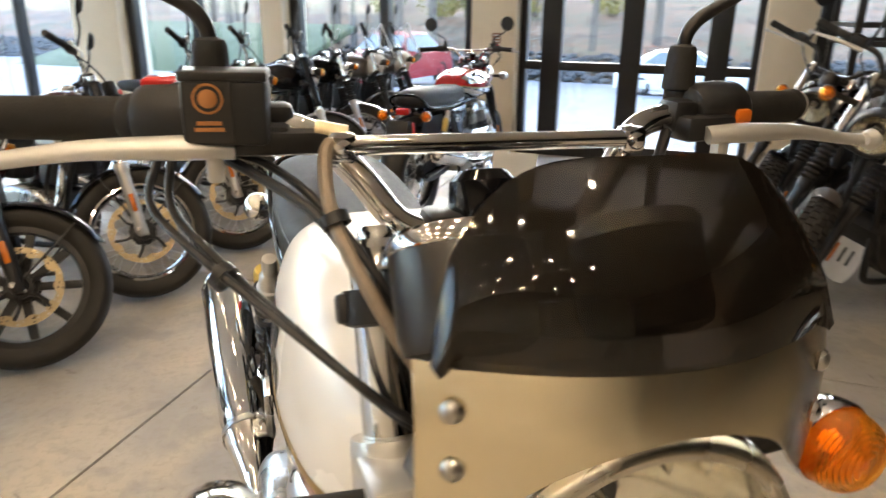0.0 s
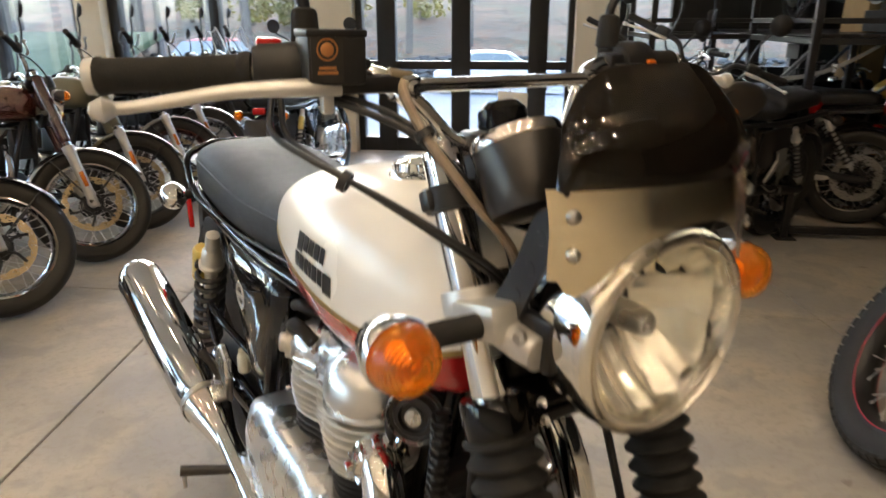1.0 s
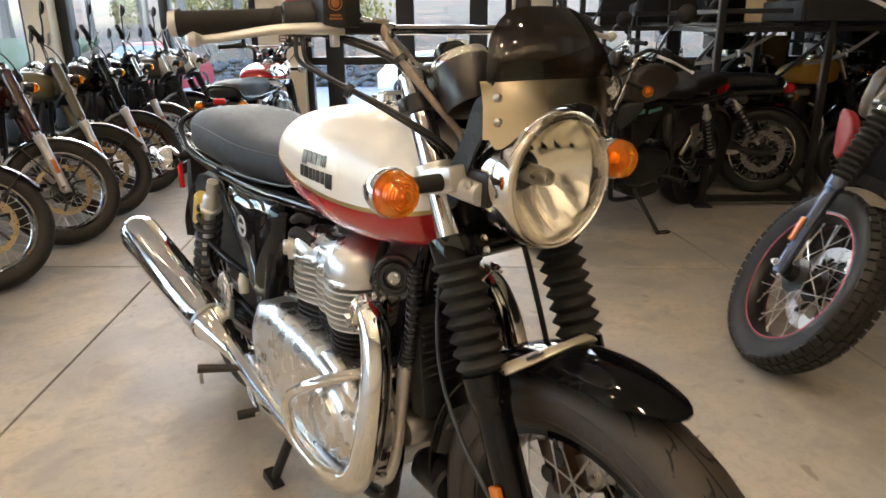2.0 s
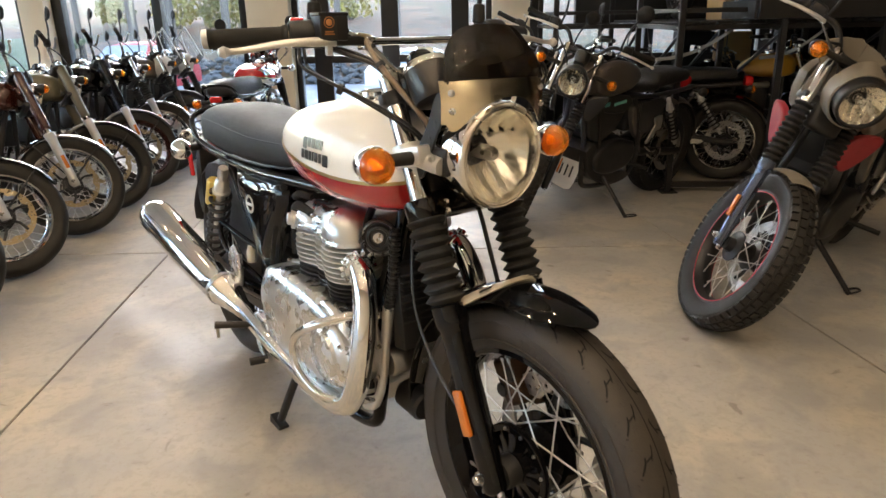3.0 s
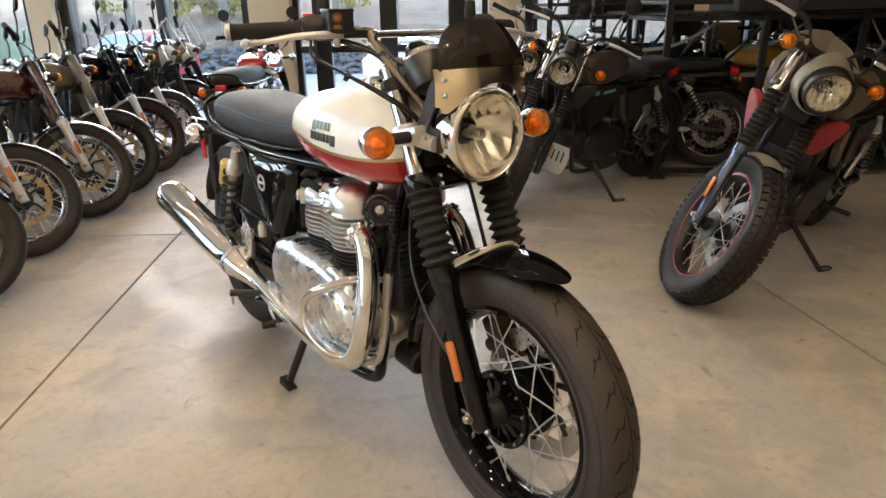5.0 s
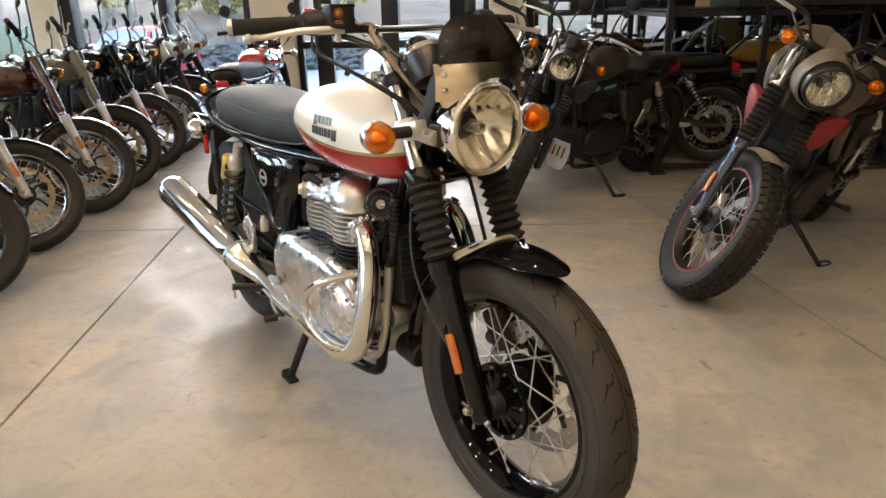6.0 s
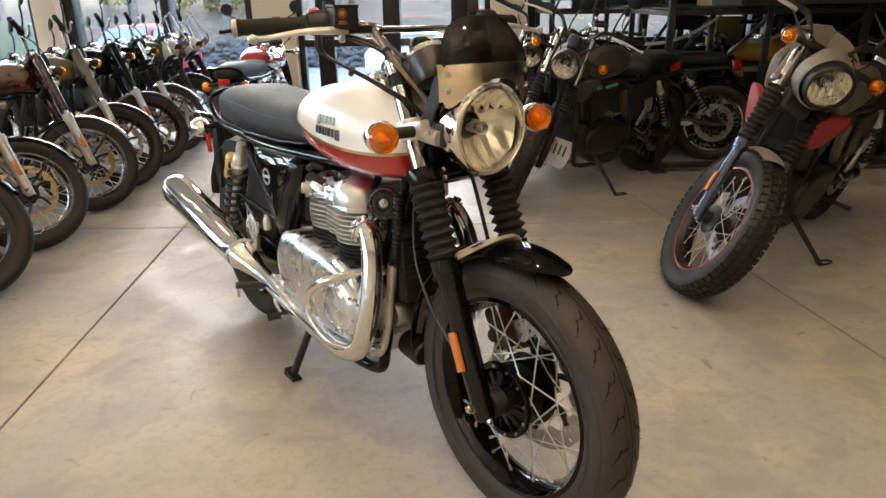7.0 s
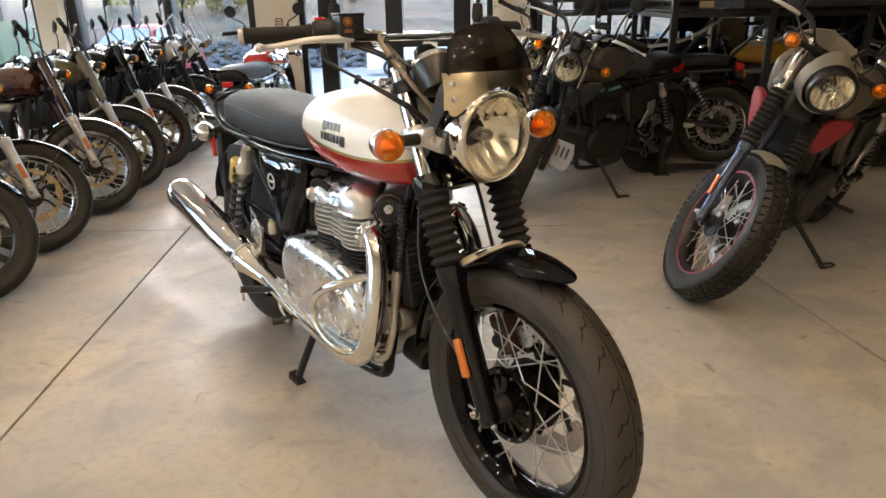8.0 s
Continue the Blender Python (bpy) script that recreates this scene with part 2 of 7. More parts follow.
# ---- the showroom ----
def concrete_floor():
    m = make("polished_concrete", (0.45, 0.415, 0.355), 0.50, 0.0, 0.2, 5.0, bump=0.06, bump_scale=90, wear=0.35, second=(0.37, 0.335, 0.285))
    nt = m.node_tree
    p = nt.nodes["Principled BSDF"]
    old = p.inputs["Base Color"].links[0].from_socket
    tc = next(n for n in nt.nodes if n.type == "TEX_COORD")

    def blot(scale, lo, hi, amount, tone, prev, detail=4):
        n = nt.nodes.new("ShaderNodeTexNoise")
        n.inputs["Scale"].default_value, n.inputs["Detail"].default_value = scale, detail
        n.inputs["Distortion"].default_value = 0.6
        r = nt.nodes.new("ShaderNodeMapRange")
        r.inputs["From Min"].default_value, r.inputs["From Max"].default_value = lo, hi
        r.inputs["To Max"].default_value = amount
        x = nt.nodes.new("ShaderNodeMix")
        x.data_type = "RGBA"
        x.inputs[7].default_value = (*tone, 1)
        nt.links.new(tc.outputs["Object"], n.inputs["Vector"])
        nt.links.new(n.outputs["Fac"], r.inputs["Value"])
        nt.links.new(r.outputs[0], x.inputs[0])
        nt.links.new(prev, x.inputs[6])
        return x.outputs[2]

    c = blot(1.1, 0.42, 0.60, 0.75, (0.30, 0.295, 0.29), old, 9)
    c = blot(2.3, 0.47, 0.64, 0.45, (0.54, 0.46, 0.33), c, 10)
    c = blot(3.1, 0.50, 0.62, 0.5, (0.33, 0.32, 0.305), c, 8)
    c = blot(4.6, 0.52, 0.62, 0.55, (0.265, 0.26, 0.25), c, 10)
    c = blot(13.0, 0.58, 0.74, 0.3, (0.25, 0.23, 0.20), c, 6)
    c = blot(13.0, 0.695, 0.735, 0.55, (0.17, 0.15, 0.12), c, 3)
    c = blot(34.0, 0.50, 0.64, 0.4, (0.30, 0.28, 0.24), c, 8)
    c = blot(90.0, 0.60, 0.74, 0.4, (0.22, 0.20, 0.17), c)
    nt.links.new(c, p.inputs["Base Color"])
    n = nt.nodes.new("ShaderNodeTexNoise")
    n.inputs["Scale"].default_value, n.inputs["Detail"].default_value = 1.7, 6
    n.inputs["Distortion"].default_value = 0.8
    r = nt.nodes.new("ShaderNodeMapRange")
    r.inputs["From Min"].default_value, r.inputs["From Max"].default_value = 0.38, 0.62
    r.inputs["To Min"].default_value, r.inputs["To Max"].default_value = 0.44, 0.60
    nt.links.new(tc.outputs["Object"], n.inputs["Vector"])
    nt.links.new(n.outputs["Fac"], r.inputs["Value"])
    nt.links.new(r.outputs[0], p.inputs["Roughness"])
    return m


CONCRETE = concrete_floor()
JOINT = make("joint_dirt", (0.065, 0.058, 0.049), 0.9, 0, 0.3, 60)
PLASTER = make("cream_plaster", (0.80, 0.71, 0.55), 0.8, 0, 0.06, 12, bump=0.15, bump_scale=120)
WALLP = make("warm_wall", (0.62, 0.56, 0.47), 0.85, 0, 0.06, 6, bump=0.1, bump_scale=80)
CEILP = make("pale_ceiling", (0.70, 0.64, 0.55), 0.9, 0, 0.15, 4)
FRAMEB = make("dark_bronze_frame", (0.022, 0.021, 0.021), 0.4, 0.2, 0.2, 30)
GLASS = clear("window_glass", (0.90, 0.96, 1.0), 0.0, 1.0, 1.45)
DARKW = make("charcoal_wall", (0.022, 0.021, 0.020), 0.8, 0, 0.15, 6, bump=0.1, bump_scale=80)
RACKM = make("black_rack_steel", (0.017, 0.016, 0.017), 0.42, 0.2, 0.3, 40, bump=0.08, bump_scale=300)

U0, U1, V0 = -8.6, 7.5, -6.5

base = part("floor", rbox(Geo(), (U1 - U0 + 0.4, WALL_V - V0 + 0.4, 0.1), 0, at_uv((U0 + U1) / 2, (V0 + WALL_V) / 2, -0.058)), JOINT)
tagged(base, "warm grey polished concrete floor with saw-cut joints", "floor", kind="structure")


SKEW = {-1.62: -0.083, 1.05: -0.165}


def slabs():
    skew = -0.13
    vs = [V0, -3.2, 2.225, WALL_V + 0.12]
    us = [U0] + [-1.62 + 2.67 * k for k in range(-2, 4)] + [U1]
    j = 0.0045
    for i in range(len(us) - 1):
        for k in range(len(vs) - 1):
            c, d = vs[k] + j, vs[k + 1] - j
            out = []
            for u, v in ((us[i], c), (us[i + 1], c), (us[i + 1], d), (us[i], d)):
                s = SKEW.get(round(u, 2), 0 if u in (U0, U1) else skew) * (v - 2.225)
                off = j if u == us[i] else -j
                q = ROOM @ Vector((u + s + off, v, 0))
                out.append((q.x, q.y))
            part("slab", prism(Geo(), out, 0.02, pose(0, 0, -0.01), 0.0015), CONCRETE, base)


slabs()

for nm, size, mm in (
    ("wall_back", (U1 - U0, 0.2, CEIL), at_uv((U0 + U1) / 2, V0 - 0.1, CEIL / 2)),
    ("wall_left", (0.2, WALL_V - V0 + 0.4, CEIL - 3.3), at_uv(U0 - 0.1, (V0 + WALL_V) / 2, (CEIL + 3.3) / 2)),
    ("wall_right", (0.2, WALL_V - V0 + 0.4, CEIL), at_uv(U1 + 0.1, (V0 + WALL_V) / 2, CEIL / 2)),
):
    dk = nm == "wall_right"
    tagged(part(nm, rbox(Geo(), size, 0, mm), DARKW if dk else WALLP), "plain charcoal painted wall" if dk else "plain warm white painted wall", "wall", kind="structure")
tagged(part("ceiling", rbox(Geo(), (U1 - U0 + 0.4, WALL_V - V0 + 0.6, 0.2), 0, at_uv((U0 + U1) / 2, (V0 + WALL_V) / 2, CEIL + 0.1)), CEILP), "plain pale ceiling", "ceiling", kind="structure")

HEAD = 3.3
PILLARS = [(-6.6, -5.97), (-4.18, -3.94), (-2.05, -1.65), (0.25, 0.60), (2.9, 3.3), (5.3, 5.7)]
wallw = part("wall_window", rbox(Geo(), (U1 - U0, 0.3, CEIL - HEAD), 0, at_uv((U0 + U1) / 2, WALL_V + 0.15, (CEIL + HEAD) / 2)), PLASTER)
tagged(wallw, "cream plastered window wall with square pillars", "wall", kind="structure")
for a, b in PILLARS:
    part("pillar", rbox(Geo(), (b - a, 0.42, HEAD), 0.006, at_uv((a + b) / 2, WALL_V + 0.12, HEAD / 2)), PLASTER, wallw)


dado = part("wall_dado", rbox(Geo(), (2.2, 0.16, 0.79), 0.004, at_uv(2.0, WALL_V - 0.2, 0.395)), DARKW)
tagged(dado, "low charcoal wall under the windows behind the rack", "wall", kind="structure")
tagged(part("wall_infill", rbox(Geo(), (U1 - 3.1, 0.1, CEIL), 0, at_uv((U1 + 3.1) / 2, WALL_V - 0.16, CEIL / 2)), DARKW), "plain charcoal wall behind the rack", "wall", kind="structure")

tagged(part("wall_upper_infill", rbox(Geo(), (3.1 - 1.0, 0.1, CEIL - 1.03), 0, at_uv((3.1 + 1.0) / 2, WALL_V - 0.16, (CEIL + 1.03) / 2)), DARKW), "plain charcoal wall above the deck of the rack", "wall", kind="structure")


def window(name, ua, ub, mull, rails, label, door=False, where=None):
    """One glazed bay: frame, mullions, cross rails and panes."""
    w = thing(name, where or at_uv(0, WALL_V + 0.1), label, "glass door" if door else "window", kind="structure")
    us = [ua] + mull + [ub]
    fw = 0.055 if door else 0.10
    for i, u in enumerate(us):
        t = 0.165 if door and 0 < i < len(us) - 1 else (0.085 if 0 < i < len(us) - 1 else fw)
        o = u + (fw / 2 if i == 0 else -fw / 2 if i == len(us) - 1 else 0)
        part("mullion", rbox(Geo(), (t, 0.11, HEAD), 0.004, pose(o, 0, HEAD / 2)), FRAMEB, w)
    for z, h in rails:
        for a, b in zip(us, us[1:]):
            part("rail", rbox(Geo(), (b - a - 0.06, 0.09, h), 0.004, pose((a + b) / 2, 0, z)), FRAMEB, w)
    zs = [z for z, h in rails]
    for a, b in zip(us, us[1:]):
        for z0, z1 in zip(zs, zs[1:]):
            pane = part("pane", rbox(Geo(), (b - a - 0.05, 0.008, z1 - z0 - 0.04), 0, pose((a + b) / 2, 0.01, (z0 + z1) / 2)), GLASS, w)
            pane.visible_shadow = False
    return w


edges = [U0] + [x for p in PILLARS for x in p] + [U1]
RAILS = [(0.05, 0.1), (2.2, 0.08), (HEAD - 0.04, 0.08)]
n_win = 0
for i in range(0, len(edges), 2):
    a, b = edges[i], edges[i + 1]
    n_win += 1
    if abs(a + 1.65) < 0.01:
        window("door_1", a, b, [-1.38, -0.72, -0.05], [(0.06, 0.12), (0.765, 0.07), (2.15, 0.1), (HEAD - 0.04, 0.08)], "dark framed glass entrance doors with a cross bar", True)
    else:
        k = max(1, round((b - a) / 1.05))
        mull = [a + (b - a) * j / k for j in range(1, k)]
        if abs(a + 3.94) < 0.01:
            mull = [-2.94]
        window(f"window_{n_win}", a, b, mull, RAILS, "full-height shop window in a dark metal frame")

for k in range(4):
    a = V0 + 0.2 + k * 3.0
    window(f"window_{n_win + 1 + k}", a, a + 2.7, [a + 1.35], RAILS, "full-height side window in a dark metal frame", where=at_uv(U0 - 0.05, 0, 0, 90))
    part("pillar", rbox(Geo(), (0.42, 0.3, HEAD), 0.006, at_uv(U0 - 0.12, a + 2.85, HEAD / 2)), PLASTER, wallw)

notice = thing("notice", at_uv(-1.82, WALL_V - 0.092, 0.985), "small printed notice stuck on the cream pillar", "notice")
part("sheet", rbox(Geo(), (0.075, 0.002, 0.085), 0, pose(0, 0, 0)), make("brown_notice", (0.32, 0.16, 0.10), 0.6, 0, 0.2, 40), notice)
for k in range(3):
    part("print_bar", rbox(Geo(), (0.05, 0.001, 0.009), 0, pose(0, -0.0017, 0.024 - 0.024 * k)), PAPER, notice)

# ---- ceiling lamps ----
LAMPGLOW = bpy.data.materials.new("lamp_glow")
LAMPGLOW.use_nodes = True
lp = LAMPGLOW.node_tree.nodes["Principled BSDF"]
lp.inputs["Emission Color"].default_value = (1.0, 0.72, 0.42, 1)
lp.inputs["Emission Strength"].default_value = 50.0
# the last entry is the added helper by the pillar, built like the others
for lu, lv in LAMPS:
    t = thing("ceiling_lamp", at_uv(lu, lv, CEIL), "black cylindrical ceiling downlight with a warm bulb", "lamp", "ceiling downlights")
    part("housing", lathe(Geo(), [(0.0, 0.0), (0.07, 0.0), (0.07, -0.3), (0.064, -0.3), (0.064, -0.24), (0.0, -0.24)], 20), SATIN, t, key="lamp_h")
    part("bulb", lathe(Geo(), [(0.0, -0.25), (0.04, -0.25), (0.045, -0.27), (0.035, -0.29), (0.0, -0.295)], 16), LAMPGLOW, t, key="lamp_b")

# ---- outside ----
ASPH = make("pale_asphalt", (0.19, 0.20, 0.22), 0.85, 0, 0.25, 2.0, bump=0.2, bump_scale=60)
LEAVES = make("leaf_litter", (0.14, 0.09, 0.06), 0.95, 0, 0.4, 3.2, bump=1.0, bump_scale=5, second=(0.045, 0.045, 0.03))
STONE = make("grey_stone", (0.098, 0.094, 0.092), 0.85, 0, 0.5, 3.0, bump=0.4, bump_scale=20)
BARK = make("bark", (0.16, 0.13, 0.11), 0.95, 0, 0.4, 8.0, bump=0.8, bump_scale=30)
FOLI = make("foliage", (0.10, 0.12, 0.04), 0.8, 0, 0.5, 2.0, second=(0.22, 0.14, 0.04))
def leafy(m):
    """Drifts of fallen leaves: tan, brown and moss in soft patches with a fine litter."""
    nt = m.node_tree
    p = nt.nodes["Principled BSDF"]
    prev = p.inputs["Base Color"].links[0].from_socket
    tc = next(n for n in nt.nodes if n.type == "TEX_COORD")
    for scale, lo, hi, amount, tone in ((0.22, 0.46, 0.62, 0.55, (0.085, 0.090, 0.045)), (0.5, 0.48, 0.62, 0.7, (0.20, 0.115, 0.075)), (1.6, 0.50, 0.64, 0.6, (0.17, 0.075, 0.035)), (6.0, 0.52, 0.66, 0.6, (0.055, 0.045, 0.03)), (14.0, 0.54, 0.66, 0.6, (0.26, 0.165, 0.10))):
        n = nt.nodes.new("ShaderNodeTexNoise")
        n.inputs["Scale"].default_value, n.inputs["Detail"].default_value = scale, 8
        r = nt.nodes.new("ShaderNodeMapRange")
        r.inputs["From Min"].default_value, r.inputs["From Max"].default_value = lo, hi
        r.inputs["To Max"].default_value = amount
        x = nt.nodes.new("ShaderNodeMix")
        x.data_type = "RGBA"
        x.inputs[7].default_value = (*tone, 1)
        nt.links.new(tc.outputs["Object"], n.inputs["Vector"])
        nt.links.new(n.outputs["Fac"], r.inputs["Value"])
        nt.links.new(r.outputs[0], x.inputs[0])
        nt.links.new(prev, x.inputs[6])
        prev = x.outputs[2]
    nt.links.new(prev, p.inputs["Base Color"])


leafy(LEAVES)
GRASS = make("lawn", (0.085, 0.105, 0.05), 0.95, 0, 0.4, 3.0, bump=0.6, bump_scale=25, second=(0.04, 0.06, 0.025))
rng = random.Random(7)


def lot_height(v):
    if v < 6.2:
        return -0.10
    if v < 26:
        return -0.10 - (v - 6.2) * 0.062
    return -1.33 - 0.02 * (v - 26)


def ground_sheet():
    g = Geo()
    us = [-400, -150, -80] + [-50 + 4 * i for i in range(26)] + [80, 150, 400]
    vs = [-300, -60, 5.95, 6.2, 10, 16, 22, 26, 30, 120, 800]
    verts = [(u, v, lot_height(v)) for v in vs for u in us]
    n = len(us)
    faces = [(j * n + i, j * n + i + 1, (j + 1) * n + i + 1, (j + 1) * n + i) for j in range(len(vs) - 1) for i in range(n - 1)]
    return g.add(verts, faces, ROOM @ pose(0, 0, -0.12))


tagged(part("ground", ground_sheet(), ASPH), "pale wet asphalt car park falling away from the shop", "ground", kind="structure")


def bank():
    g = Geo()
    us = [-70 + 1.4 * i for i in range(90)]
    vs = [29.5, 30.5, 32, 34, 37, 41, 46, 52, 60, 75]
    zs = [-1.7, -0.75, -0.25, 0.25, 0.9, 1.6, 2.4, 3.2, 4.2, 5.5]
    verts = []
    for v, z in zip(vs, zs):
        for u in us:
            verts.append((u, v + 0.4 * math.sin(u * 0.31), z + 0.22 * noise.noise((u * 0.25, v * 0.2, 0)) + 0.05 * noise.noise((u * 1.4, v, 3))))
    n = len(us)
    faces = [(j * n + i, j * n + i + 1, (j + 1) * n + i + 1, (j + 1) * n + i) for j in range(len(vs) - 1) for i in range(n - 1)]
    return g.add(verts, faces, ROOM)


tagged(part("bank", bank(), LEAVES), "wooded bank covered in brown autumn leaves", "bank", kind="structure")


def lumpy(g, c, r, rnd, m=None, n=7, k=5):
    """An uneven boulder."""
    rings = []
    ph = rnd.random() * 9
    for i in range(k + 1):
        a = math.pi * i / k
        row = []
        for j in range(n):
            b = 2 * math.pi * j / n
            q = 0.75 + 0.35 * noise.noise((math.cos(b) * 1.3 + ph, math.sin(b) * 1.3, a * 1.2))
            row.append((c[0] + r[0] * q * math.sin(a) * math.cos(b), c[1] + r[1] * q * math.sin(a) * math.sin(b), c[2] + r[2] * q * math.cos(a)))
        rings.append(row)
    return loft(g, rings, m=m)


stones = Geo()
for i in range(2600):
    u = rng.uniform(-45, 25)
    h = rng.random()
    s = rng.uniform(0.14, 0.34)
    lumpy(stones, (u, 29.3 + h * 1.5 + 0.4 * math.sin(u * 0.31), -1.5 + h * 1.05), (s, s * 0.8, s * 0.55), rng, ROOM, 6, 4)
tagged(part("stone_bank", stones, STONE, angle=60), "heap of grey boulders at the foot of the bank", "stones", kind="stuff")

tagged(part("lawn", rbox(Geo(), (14, 8, 0.3), 0.1, at_uv(-23.6, 27.2, -0.5) @ pose(0, 0, 0, 14, 0, 0)), GRASS), "strip of green lawn beside the car park", "lawn", kind="structure")


def tree(u, v, z, h, r):
    t = thing("tree", at_uv(u, v, z), "bare-trunked woodland tree with thin autumn leaves", "tree", "woodland trees")
    g = Geo()
    lean = rng.uniform(-0.4, 0.4)
    tube(g, [(0, 0, -0.3), (lean * 0.2, 0, h * 0.3), (lean * 0.7, 0.1, h * 0.65), (lean, 0, h)], [r * 1.25, r, r * 0.7, r * 0.25], 8, 4)
    for i in range(6):
        z0 = h * rng.uniform(0.4, 0.9)
        a = rng.uniform(0, 6.28)
        L = h * rng.uniform(0.12, 0.25)
        tube(g, [(lean * z0 / h, 0, z0), (lean * z0 / h + L * 0.5 * math.cos(a), L * 0.5 * math.sin(a), z0 + L * 0.3), (lean * z0 / h + L * math.cos(a), L * math.sin(a), z0 + L * 0.7)], [r * 0.35, r * 0.22, r * 0.06], 5, 3)
    part("trunk", g, BARK, t)
    c = Geo()
    for i in range(420):
        a, zz = rng.uniform(0, 6.28), h * rng.uniform(0.42, 1.05)
        rad = h * 0.24 * math.sqrt(rng.random()) * (1.15 - abs(zz / h - 0.7))
        s = rng.uniform(0.10, 0.22)
        p = Vector((lean + rad * math.cos(a), rad * math.sin(a), zz))
        q = Euler((rng.uniform(0, 6), rng.uniform(0, 6), rng.uniform(0, 6))).to_matrix()
        c.add([p + q @ Vector(w) for w in ((-s, 0, 0), (0, -s * 0.5, 0), (s, 0, s * 0.2), (0, s * 0.5, 0))], [(0, 1, 2, 3)])
    part("crown", c, FOLI, t)


def shrub(u, v, z, r, h, leaf):
    t = thing("shrub", at_uv(u, v, z), "loose yellow-green autumn shrub on the bank", "shrub", "shrubs on the bank")
    g, c = Geo(), Geo()
    for i in range(7):
        a = 6.28 * i / 7 + rng.uniform(-0.3, 0.3)
        tip = (r * 0.7 * math.cos(a), r * 0.7 * math.sin(a), h * rng.uniform(0.6, 0.95))
        tube(g, [(0, 0, -0.5), (tip[0] * 0.3, tip[1] * 0.3, h * 0.35), tip], [0.03, 0.022, 0.008], 5, 3)
    part("stems", g, BARK, t)
    for i in range(520):
        a, zz = rng.uniform(0, 6.28), h * (0.12 + 0.9 * rng.random())
        rad = r * math.sqrt(rng.random()) * (0.55 + 0.6 * math.sin(math.pi * min(1, zz / h))) * (0.8 + 0.3 * math.sin(3 * a + u))
        w = rng.uniform(0.07, 0.16)
        p = Vector((rad * math.cos(a), rad * math.sin(a), zz))
        q = Euler((rng.uniform(0, 6), rng.uniform(0, 6), rng.uniform(0, 6))).to_matrix()
        c.add([p + q @ Vector(k) for k in ((-w, 0, 0), (0, -w * 0.6, 0), (w, 0, w * 0.2), (0, w * 0.6, 0))], [(0, 1, 2, 3)])
    part("crown", c, leaf, t)


GOLDLEAF = make("yellow_leaves", (0.34, 0.24, 0.05), 0.8, 0, 0.4, 3.0, second=(0.16, 0.17, 0.05))
for u, v, r, h in ((-14.6, 37.0, 1.2, 2.0), (-13.4, 38, 1.5, 2.6), (-12.2, 36.4, 1.1, 1.8), (-11.0, 37.5, 1.3, 2.2), (-9.6, 38, 1.4, 2.4), (-18.5, 38, 1.0, 1.7), (-5.5, 38, 1.3, 2.0)):
    shrub(u, v, 0.22 * (v - 34) + 0.1, r, h, GOLDLEAF if h > 1.85 else FOLI)

for i in range(34):
    v = rng.uniform(33, 62)
    tree(rng.uniform(-52, 26), v, 0.12 * (v - 32) - 0.3, rng.uniform(9, 14), rng.uniform(0.13, 0.28))


for k in range(11):
    tree(-26 + 2.3 * k + rng.uniform(-0.8, 0.8), rng.uniform(30.6, 32.5), -0.7, rng.uniform(9, 13), rng.uniform(0.12, 0.24))


